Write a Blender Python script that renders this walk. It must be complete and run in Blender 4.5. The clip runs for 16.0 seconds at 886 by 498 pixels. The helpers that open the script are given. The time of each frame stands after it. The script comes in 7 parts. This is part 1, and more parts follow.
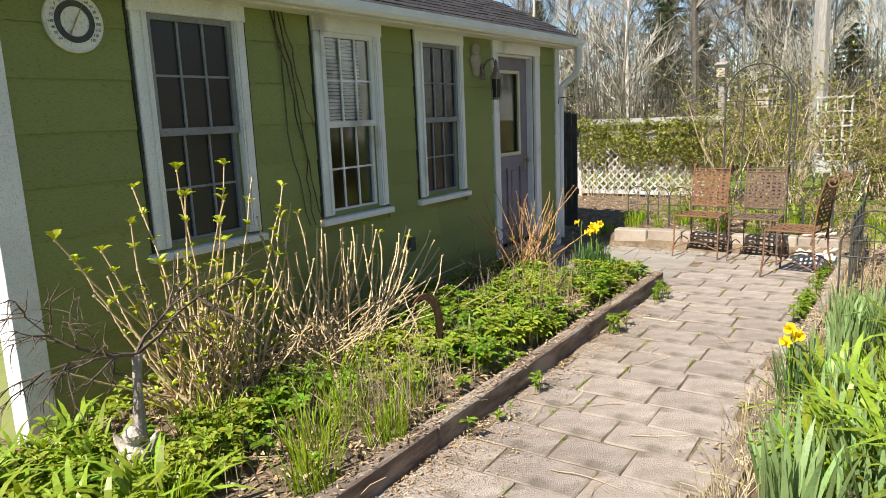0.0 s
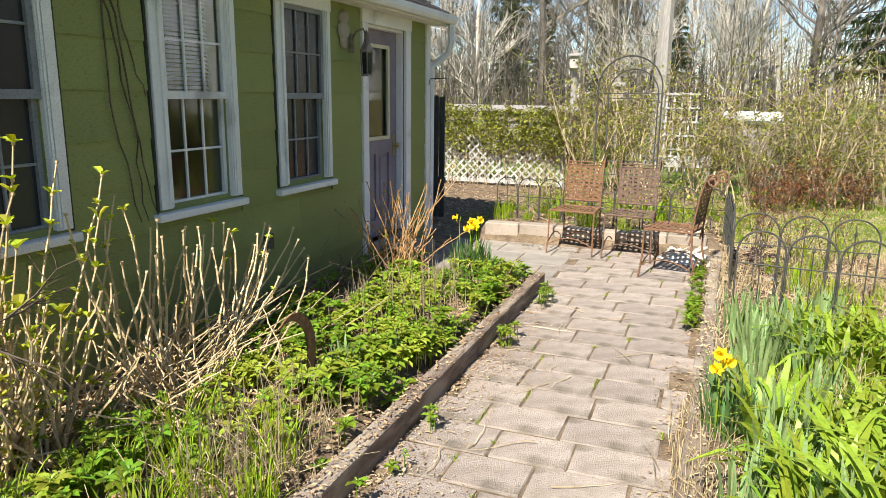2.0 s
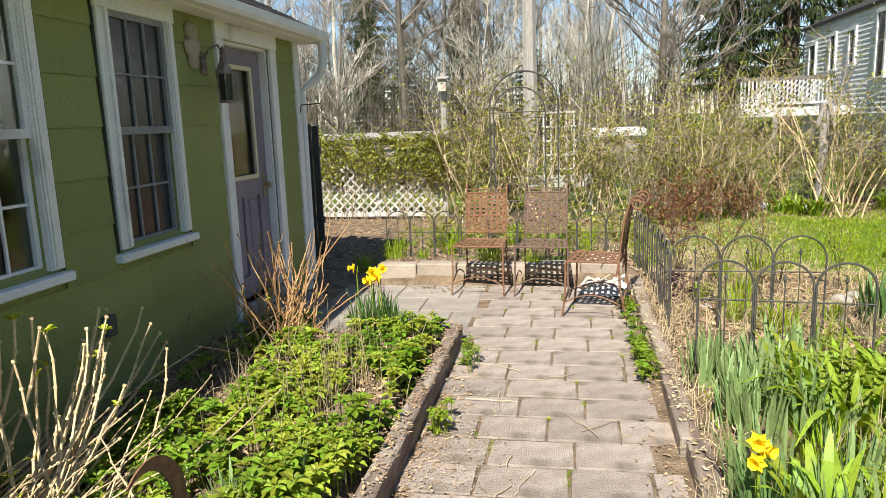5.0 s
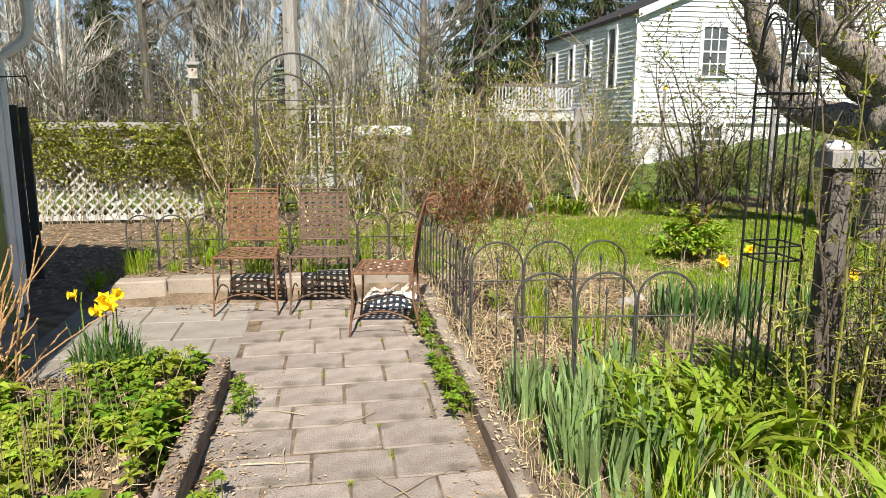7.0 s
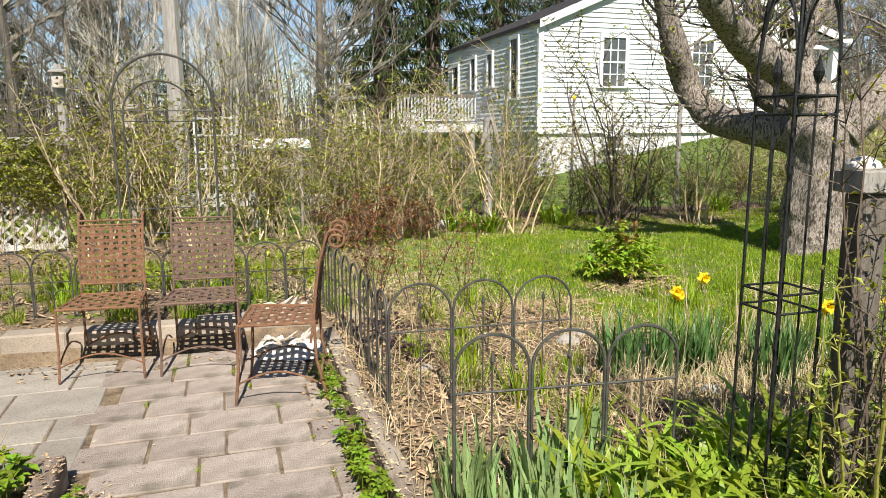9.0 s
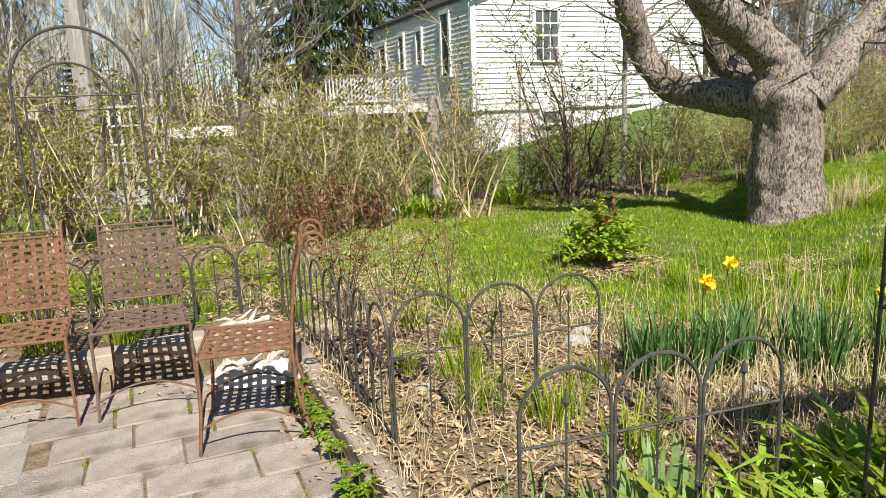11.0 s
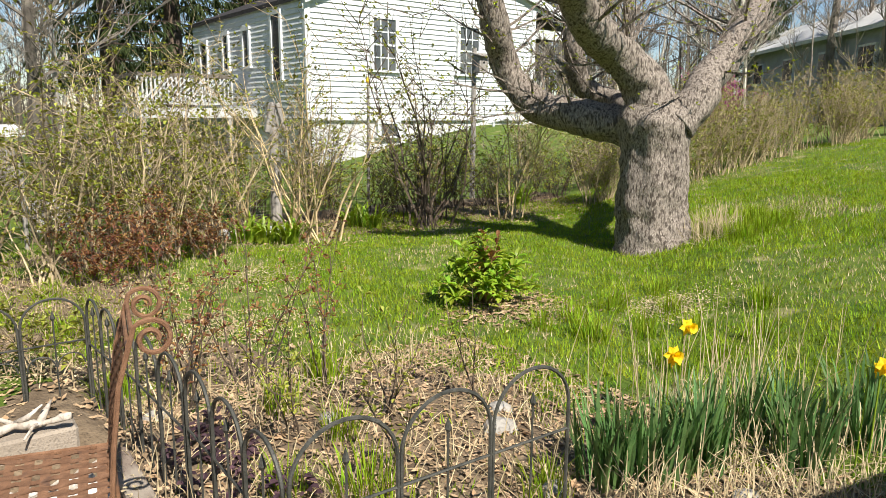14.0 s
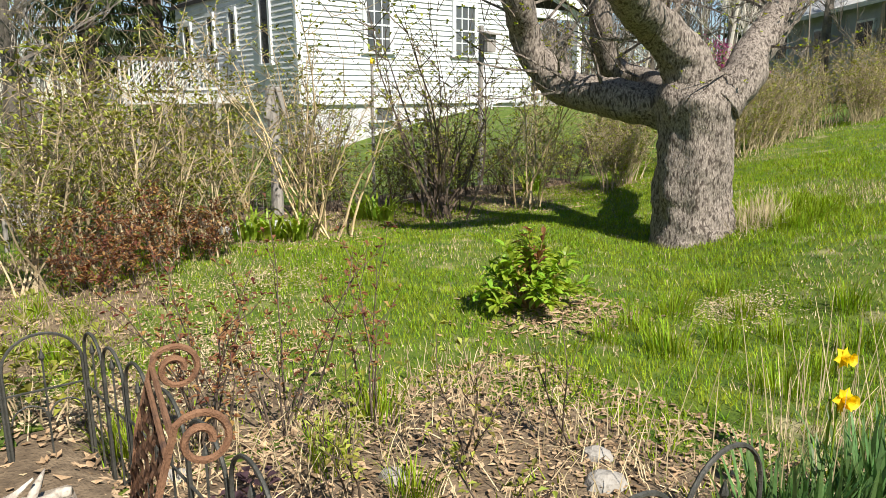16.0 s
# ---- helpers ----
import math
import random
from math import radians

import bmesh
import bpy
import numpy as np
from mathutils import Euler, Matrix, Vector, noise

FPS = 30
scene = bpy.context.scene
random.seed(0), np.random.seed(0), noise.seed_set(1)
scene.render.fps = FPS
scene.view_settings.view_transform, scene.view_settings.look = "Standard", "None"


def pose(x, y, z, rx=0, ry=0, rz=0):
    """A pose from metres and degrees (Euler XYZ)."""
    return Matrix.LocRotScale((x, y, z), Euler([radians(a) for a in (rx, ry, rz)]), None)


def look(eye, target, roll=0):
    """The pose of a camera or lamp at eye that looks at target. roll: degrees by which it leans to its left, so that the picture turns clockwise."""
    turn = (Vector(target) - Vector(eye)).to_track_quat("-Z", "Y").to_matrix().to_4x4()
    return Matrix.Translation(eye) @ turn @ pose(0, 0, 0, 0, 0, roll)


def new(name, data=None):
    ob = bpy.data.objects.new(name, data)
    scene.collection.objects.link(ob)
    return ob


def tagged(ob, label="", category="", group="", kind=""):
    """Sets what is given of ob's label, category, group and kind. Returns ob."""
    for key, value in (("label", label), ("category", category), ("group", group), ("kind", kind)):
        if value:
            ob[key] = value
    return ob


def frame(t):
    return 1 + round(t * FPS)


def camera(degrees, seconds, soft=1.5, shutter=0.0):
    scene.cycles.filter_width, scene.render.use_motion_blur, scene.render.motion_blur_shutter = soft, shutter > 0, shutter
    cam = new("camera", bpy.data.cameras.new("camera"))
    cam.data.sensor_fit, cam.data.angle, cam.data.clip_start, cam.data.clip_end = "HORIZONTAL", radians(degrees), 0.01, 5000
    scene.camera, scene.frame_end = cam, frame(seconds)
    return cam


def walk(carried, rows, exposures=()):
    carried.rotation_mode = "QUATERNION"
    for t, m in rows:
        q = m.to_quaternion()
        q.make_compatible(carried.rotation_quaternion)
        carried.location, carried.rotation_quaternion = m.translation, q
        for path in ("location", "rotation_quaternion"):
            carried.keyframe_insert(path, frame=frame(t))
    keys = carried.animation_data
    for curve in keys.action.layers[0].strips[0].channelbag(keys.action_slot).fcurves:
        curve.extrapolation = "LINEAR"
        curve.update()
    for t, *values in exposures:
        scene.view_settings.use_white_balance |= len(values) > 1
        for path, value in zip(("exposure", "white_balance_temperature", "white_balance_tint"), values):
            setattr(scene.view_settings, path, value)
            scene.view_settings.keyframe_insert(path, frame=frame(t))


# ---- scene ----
cam = camera(64.5, 16.0, soft=0.7)
PATH = [
    (0, (0.127, 0.341, 1.65), (-0.973, 1.97, 1.281), -2.4),
    (0.5, (-0.02, 0.44, 1.657), (-1.034, 2.118, 1.264), -1.2),
    (1, (-0.146, 0.637, 1.649), (-1.135, 2.321, 1.217), 0.3),
    (1.5, (-0.311, 0.831, 1.635), (-1.243, 2.547, 1.202), -0.8),
    (2, (-0.45, 0.921, 1.648), (-1.154, 2.744, 1.219), 0.7),
    (2.5, (-0.532, 1.09, 1.627), (-1.212, 2.917, 1.182), -0.6),
    (3, (-0.553, 1.28, 1.645), (-1.248, 3.116, 1.265), -1.2),
    (3.2, (-0.589, 1.349, 1.632), (-1.283, 3.187, 1.255), -1.6),
    (5.3, (-1.117, 1.934, 1.608), (-1.296, 3.893, 1.246), -1.2),
    (5.5, (-1.202, 1.996, 1.603), (-1.224, 3.962, 1.237), 0.0),
    (6, (-1.286, 2.142, 1.604), (-1.045, 4.091, 1.226), -0.7),
    (6.5, (-1.222, 2.414, 1.572), (-0.915, 4.352, 1.187), -0.8),
    (7, (-1.171, 2.684, 1.546), (-0.85, 4.624, 1.176), 0.2),
    (7.5, (-1.227, 2.885, 1.572), (-0.811, 4.806, 1.203), -0.9),
    (8, (-1.248, 3.08, 1.587), (-0.739, 4.985, 1.256), -1.2),
    (8.5, (-1.136, 3.323, 1.59), (-0.573, 5.212, 1.252), -1.7),
    (9, (-1.043, 3.573, 1.55), (-0.456, 5.455, 1.211), -0.2),
    (9.2, (-1.036, 3.657, 1.52), (-0.442, 5.537, 1.184), 0.2),
    (11.3, (-1.17, 4.423, 1.526), (-0.359, 6.205, 1.117), -1.9),
    (11.5, (-1.174, 4.478, 1.528), (-0.322, 6.24, 1.117), -1.1),
    (12, (-1.223, 4.651, 1.576), (-0.173, 6.313, 1.207), -1.3),
    (12.5, (-1.185, 4.851, 1.572), (-0.032, 6.443, 1.202), -1.2),
    (13, (-1.041, 5.04, 1.584), (0.149, 6.605, 1.218), 1.8),
    (13.5, (-0.963, 5.202, 1.558), (0.235, 6.761, 1.19), 0.9),
    (14, (-0.982, 5.446, 1.568), (0.223, 6.997, 1.191), 0.4),
    (14.5, (-1.023, 5.605, 1.57), (0.209, 7.132, 1.183), -0.2),
    (15, (-0.939, 5.798, 1.554), (0.319, 7.3, 1.152), 0.9),
    (15.5, (-0.898, 5.974, 1.564), (0.357, 7.474, 1.149), 1.6),
    (16, (-0.874, 6.233, 1.563), (0.358, 7.751, 1.14), -0.3),
]
walk(cam, [(t, look(eye, target, roll)) for t, eye, target, roll in PATH], ((0.0, 0.95), (1.0, 1.06), (3.2, 1.08), (5.5, 0.9), (7.0, 0.78), (12.0, 0.76), (16.0, 0.7)))

# ---- light ----
SUN = Vector((-0.12, -0.93, 1.0)).normalized()
sun_lamp = new("sun", bpy.data.lights.new("sun", "SUN"))
sun_lamp.data.energy, sun_lamp.data.angle, sun_lamp.data.color = 5.0, radians(0.5), (1.0, 0.955, 0.885)
sun_lamp.matrix_world = look(SUN * 50, (0, 0, 0))
world = bpy.data.worlds.new("sky")
scene.world = world
world.use_nodes = True
wn = world.node_tree.nodes
sky = wn.new("ShaderNodeTexSky")
sky.sky_type, sky.sun_disc = "NISHITA", False
sky.sun_elevation = math.asin(SUN.z)
sky.sun_rotation = math.atan2(SUN.x, SUN.y)
sky.air_density, sky.dust_density, sky.ozone_density = 1.0, 0.1, 3.0
wn["Background"].inputs[1].default_value = 0.068
world.node_tree.links.new(sky.outputs[0], wn["Background"].inputs[0])


# ---- materials ----
def surf(name, c1, c2, scale=6.0, rough=0.8, bump=0.3, fine=60.0, metal=0.0, spots=None, rnd=0.0, island=0.0, spec=0.3, stretch=(1, 1, 1), leafy=0.0, spot_at=0.6):
    """A surface with broad and fine variation, optional stains, and variation from piece to piece."""
    m = bpy.data.materials.new(name)
    m.use_nodes = True
    nt = m.node_tree
    n, l = nt.nodes, nt.links
    b = n["Principled BSDF"]
    tc, mp = n.new("ShaderNodeTexCoord"), n.new("ShaderNodeMapping")
    mp.inputs["Scale"].default_value = stretch
    l.new(tc.outputs["Object"], mp.inputs[0])

    def nz(s, detail=4.0):
        t = n.new("ShaderNodeTexNoise")
        t.inputs["Scale"].default_value, t.inputs["Detail"].default_value = s, detail
        l.new(mp.outputs[0], t.inputs["Vector"])
        return t.outputs["Fac"]

    def ramp(src, lo, hi):
        r = n.new("ShaderNodeMapRange")
        r.inputs[1].default_value, r.inputs[2].default_value = lo, hi
        l.new(src, r.inputs[0])
        return r.outputs[0]

    def mix(fac, a, c):
        x = n.new("ShaderNodeMix")
        x.data_type = "RGBA"
        for s, v in ((x.inputs[0], fac), (x.inputs[6], a), (x.inputs[7], c)):
            if isinstance(v, (float, int)):
                s.default_value = v
            elif isinstance(v, tuple):
                s.default_value = (*v, 1)
            else:
                l.new(v, s)
        return x.outputs[2]

    broad, grain = nz(scale), nz(fine, 3.0)
    col = mix(ramp(broad, 0.3, 0.7), c1, c2)
    dark = tuple(0.62 * v for v in c1)
    col = mix(ramp(grain, 0.52, 0.8), col, dark)
    if spots:
        col = mix(ramp(nz(scale * 0.45, 6.0), spot_at, spot_at + 0.12), col, spots)
    if rnd or island:
        if island:
            src = n.new("ShaderNodeNewGeometry").outputs["Random Per Island"]
        else:
            src = n.new("ShaderNodeObjectInfo").outputs["Random"]
        hs = n.new("ShaderNodeHueSaturation")
        amount = island or rnd
        r = n.new("ShaderNodeMapRange")
        r.inputs[3].default_value, r.inputs[4].default_value = 1 - amount, 1 + amount
        l.new(src, r.inputs[0])
        l.new(r.outputs[0], hs.inputs["Value"])
        if leafy:
            r2 = n.new("ShaderNodeMapRange")
            r2.inputs[3].default_value, r2.inputs[4].default_value = 0.5 - 0.03 * leafy, 0.5 + 0.02 * leafy
            l.new(src, r2.inputs[0])
            l.new(r2.outputs[0], hs.inputs["Hue"])
        l.new(col, hs.inputs["Color"])
        col = hs.outputs[0]
    l.new(col, b.inputs["Base Color"])
    b.inputs["Roughness"].default_value, b.inputs["Metallic"].default_value = rough, metal
    b.inputs["Specular IOR Level"].default_value = spec
    if bump:
        bp = n.new("ShaderNodeBump")
        bp.inputs["Strength"].default_value, bp.inputs["Distance"].default_value = bump, 0.012 if fine > 30 else 0.05
        l.new(grain, bp.inputs["Height"])
        l.new(bp.outputs[0], b.inputs["Normal"])
    if leafy:
        tr, mx = n.new("ShaderNodeBsdfTranslucent"), n.new("ShaderNodeMixShader")
        hs2 = n.new("ShaderNodeHueSaturation")
        hs2.inputs["Value"].default_value, hs2.inputs["Saturation"].default_value = 1.5, 1.15
        l.new(col, hs2.inputs["Color"])
        l.new(hs2.outputs[0], tr.inputs[0])
        mx.inputs[0].default_value = 0.27
        l.new(b.outputs[0], mx.inputs[1])
        l.new(tr.outputs[0], mx.inputs[2])
        l.new(mx.outputs[0], n["Material Output"].inputs[0])
    return m


def glass(name, tint=(0.02, 0.025, 0.03), rough=0.03):
    m = bpy.data.materials.new(name)
    m.use_nodes = True
    b = m.node_tree.nodes["Principled BSDF"]
    b.inputs["Base Color"].default_value = (*tint, 1)
    b.inputs["Roughness"].default_value = rough
    b.inputs["IOR"].default_value = 1.5
    b.inputs["Transmission Weight"].default_value = 1.0
    b.inputs["Base Color"].default_value = (0.85, 0.9, 0.9, 1)
    return m


GREEN = surf("green paint", (0.222, 0.242, 0.078), (0.268, 0.288, 0.098), 2.2, 0.7, 0.25, 90, spots=(0.13, 0.16, 0.05), rnd=0.08, stretch=(1, 0.5, 2))
WHITE = surf("white trim paint", (0.74, 0.72, 0.7), (0.82, 0.8, 0.78), 5, 0.55, 0.15, 120, spots=(0.45, 0.43, 0.41), rnd=0.05)
LAVENDER = surf("lavender grey paint", (0.2, 0.165, 0.2), (0.27, 0.23, 0.27), 4, 0.65, 0.12, 110)
BEIGE = surf("yellowed paint", (0.62, 0.55, 0.36), (0.7, 0.63, 0.45), 6, 0.55, 0.1)
DARKTRIM = surf("dark caulk", (0.04, 0.045, 0.03), (0.06, 0.06, 0.045), 8, 0.8)
SHINGLE = surf("asphalt shingle", (0.03, 0.027, 0.027), (0.06, 0.053, 0.053), 14, 0.95, 0.7, 220, rnd=0.3)
GLASS = glass("window glass")
SCREEN = surf("pane behind insect screen", (0.02, 0.021, 0.024), (0.035, 0.036, 0.04), 1.5, 0.16, 0.02, 300, spec=0.5)
SASHGREY = surf("grey sash behind screen", (0.2, 0.2, 0.21), (0.28, 0.28, 0.29), 6, 0.6, 0.1)
INTERIOR = surf("dim interior", (0.07, 0.07, 0.075), (0.1, 0.1, 0.11), 3, 0.9, 0)
CURTAIN = surf("pale blind", (0.6, 0.6, 0.57), (0.7, 0.7, 0.67), 4, 0.8, 0.1)
PAVER = surf("weathered concrete paver", (0.285, 0.23, 0.185), (0.41, 0.342, 0.285), 9, 0.95, 0.8, 150, spots=(0.185, 0.152, 0.115), rnd=0.14, spot_at=0.54)
SLATE = surf("bluestone", (0.235, 0.205, 0.168), (0.33, 0.292, 0.24), 4, 0.9, 0.4, 90, spots=(0.19, 0.165, 0.13), rnd=0.14)
TIMBER = surf("old edging timber", (0.15, 0.105, 0.078), (0.31, 0.245, 0.19), 5, 0.92, 0.7, 60, spots=(0.36, 0.3, 0.235), stretch=(5, 1, 5), spot_at=0.5)
BLOCK = surf("retaining block", (0.3, 0.245, 0.185), (0.41, 0.34, 0.265), 6, 0.93, 0.5, 110, spots=(0.27, 0.23, 0.18), rnd=0.12)
SOIL = surf("garden soil and litter", (0.1, 0.069, 0.042), (0.26, 0.19, 0.118), 9, 1.0, 0.9, 70, spots=(0.06, 0.042, 0.027))
LAWN = surf("lawn", (0.05, 0.1, 0.008), (0.14, 0.18, 0.02), 5.5, 0.95, 0.9, 60, spots=(0.32, 0.28, 0.14), spot_at=0.6)
SIDING = surf("white clapboard", (0.63, 0.64, 0.63), (0.71, 0.715, 0.7), 2, 0.6, 0.1, 80, spots=(0.55, 0.55, 0.53))
STONE = surf("foundation", (0.55, 0.54, 0.51), (0.68, 0.66, 0.63), 3, 0.9, 0.4, 40)
RUST = surf("rusty iron", (0.18, 0.09, 0.048), (0.29, 0.155, 0.085), 30, 0.85, 0.5, 260, spots=(0.1, 0.06, 0.045), metal=0.15)
RUST_GREY = surf("rusty greyed iron", (0.15, 0.1, 0.075), (0.22, 0.14, 0.1), 25, 0.8, 0.5, 240, spots=(0.2, 0.1, 0.06), metal=0.25)
IRON = surf("dark weathered iron", (0.045, 0.046, 0.038), (0.105, 0.1, 0.084), 20, 0.6, 0.3, 150, metal=0.25)
BLACK = surf("black iron", (0.012, 0.013, 0.012), (0.03, 0.03, 0.028), 20, 0.5, 0.3, 150, metal=0.3)
BARK = surf("apple bark", (0.12, 0.095, 0.074), (0.4, 0.338, 0.276), 85, 0.95, 1.0, 60, spots=(0.07, 0.054, 0.042), stretch=(1, 1, 0.36), spot_at=0.5)
GREYWOOD = surf("weathered grey wood", (0.26, 0.235, 0.205), (0.4, 0.365, 0.32), 9, 0.92, 0.6, 80, stretch=(4, 4, 0.5))
WOODS = surf("woodland bark", (0.1, 0.083, 0.066), (0.29, 0.25, 0.2), 2, 0.95, 0.3, 20, rnd=0.45)
PALEBARK = surf("pale bark", (0.42, 0.38, 0.31), (0.64, 0.58, 0.49), 1.5, 0.9, 0.4, 20)
TWIG = surf("tan twigs", (0.36, 0.27, 0.155), (0.6, 0.48, 0.29), 3, 0.85, 0.2, 60, island=0.4)
TWIG_MID = surf("fine hedge twigs", (0.23, 0.172, 0.103), (0.48, 0.375, 0.228), 8, 0.85, 0.2, 60, island=0.45)
TWIG_DARK = surf("brown twigs", (0.075, 0.052, 0.037), (0.17, 0.125, 0.088), 8, 0.85, 0.2, 60, island=0.3)
TWIG_PALE = surf("bleached stems", (0.46, 0.33, 0.17), (0.64, 0.49, 0.28), 8, 0.8, 0.2, 60, island=0.2)
ORANGE_STEM = surf("orange brown stems", (0.32, 0.17, 0.07), (0.48, 0.3, 0.14), 8, 0.8, 0.2, 60, island=0.25)
STRAW = surf("dry grass", (0.36, 0.275, 0.15), (0.57, 0.46, 0.28), 8, 0.9, 0.1, 60, island=0.4)
LEAF_DRY = surf("dry leaves", (0.25, 0.155, 0.08), (0.46, 0.33, 0.2), 10, 0.9, 0.1, 60, island=0.5)
L_COVER = surf("ground cover leaf", (0.1, 0.19, 0.014), (0.22, 0.3, 0.026), 3, 0.36, 0.05, 60, island=0.4, leafy=1)
L_LIME = surf("young lime leaf", (0.32, 0.37, 0.025), (0.44, 0.48, 0.05), 3, 0.45, 0.05, 60, island=0.3, leafy=1)
L_COVER_PALE = surf("pale ground cover leaf", (0.19, 0.26, 0.022), (0.33, 0.37, 0.045), 3, 0.4, 0.05, 60, island=0.35, leafy=1)
L_BLADE = surf("lily blade", (0.165, 0.28, 0.018), (0.32, 0.41, 0.045), 3, 0.4, 0.05, 60, island=0.3, leafy=1)
L_BLUE = surf("blue green blade", (0.19, 0.29, 0.1), (0.29, 0.38, 0.15), 3, 0.45, 0.05, 60, island=0.25, leafy=0.6)
L_NARC = surf("daffodil leaf", (0.07, 0.15, 0.045), (0.15, 0.25, 0.075), 3, 0.42, 0.05, 60, island=0.35, leafy=0.8)
L_GRASS = surf("grass blade", (0.14, 0.245, 0.01), (0.31, 0.375, 0.025), 3.5, 0.7, 0.05, 60, island=0.45, leafy=1, spec=0.15)
L_HEDGE = surf("hedge leaf", (0.175, 0.2, 0.025), (0.36, 0.35, 0.065), 3, 0.55, 0.05, 60, island=0.5, leafy=1)
L_RED = surf("red bronze leaf", (0.2, 0.08, 0.04), (0.28, 0.155, 0.055), 4, 0.6, 0.05, 60, island=0.5, leafy=1.2)
WOODS_FAR = surf("far woodland bark", (0.06, 0.05, 0.039), (0.17, 0.145, 0.115), 2, 0.95, 0.3, 20, island=0.4)
SAPBARK = surf("smooth sapling bark", (0.3, 0.23, 0.185), (0.42, 0.35, 0.29), 14, 0.8, 0.5, 60)
L_SPRUCE = surf("spruce needles", (0.022, 0.038, 0.01), (0.075, 0.095, 0.026), 4, 0.75, 0.2, 40, island=0.4)
YELLOW = surf("yellow petals", (0.85, 0.58, 0.01), (0.9, 0.68, 0.03), 8, 0.6, 0, 60, leafy=0.4, island=0.08)
PINK = surf("magenta blossom", (0.3, 0.045, 0.16), (0.43, 0.1, 0.26), 8, 0.7, 0, 60, island=0.35, leafy=0.5)
FIELDSTONE = surf("field stone", (0.3, 0.27, 0.23), (0.42, 0.39, 0.34), 9, 0.9, 0.6, 60, spots=(0.2, 0.18, 0.14))
CANE_GREEN = surf("green rose cane", (0.2, 0.2, 0.035), (0.34, 0.32, 0.07), 5, 0.6, 0.2, 60, island=0.4)
BONE = surf("bleached driftwood", (0.36, 0.3, 0.235), (0.6, 0.53, 0.44), 14, 0.85, 0.6, 60, spots=(0.25, 0.2, 0.15))
PLASTIC = surf("dark grey plastic", (0.05, 0.05, 0.05), (0.08, 0.08, 0.08), 9, 0.5, 0.1)
DIAL = surf("dial cream", (0.74, 0.72, 0.66), (0.8, 0.78, 0.72), 9, 0.4, 0)
CHROME = surf("dull brass", (0.35, 0.27, 0.14), (0.45, 0.36, 0.2), 20, 0.4, 0.1, metal=0.8)
# own dark colour of the deck's top rail; on the gate post, painted shade
DARK_SHADED_WOOD = surf("dark and shaded weathered wood", (0.11, 0.09, 0.07), (0.2, 0.17, 0.14), 9, 0.92, 0.6, 80, stretch=(4, 4, 0.5))
GREYHOUSE = surf("blue grey siding", (0.27, 0.29, 0.31), (0.36, 0.38, 0.4), 2, 0.7, 0.1)
CLOTH = surf("sun bleached cloth", (0.5, 0.45, 0.385), (0.68, 0.64, 0.58), 14, 0.85, 0.4, 60, spots=(0.4, 0.33, 0.25))
L_PURPLE = surf("dark purple leaf", (0.05, 0.03, 0.035), (0.11, 0.06, 0.07), 4, 0.4, 0.05, 60, island=0.4, leafy=0.4)
CURTAINED = surf("curtained pane", (0.05, 0.055, 0.055), (0.13, 0.135, 0.13), 1.2, 0.1, 0.02, 300, spec=0.5)
# white deck paint greyed down, so the railing's shade sits in its colour
DECK_SHADED_WHITE = surf("shaded white deck paint", (0.44, 0.43, 0.41), (0.58, 0.57, 0.54), 6, 0.75, 0.2)
LATTICE = surf("faded white lattice", (0.42, 0.41, 0.37), (0.56, 0.55, 0.5), 6, 0.8, 0.2, spots=(0.42, 0.4, 0.35))


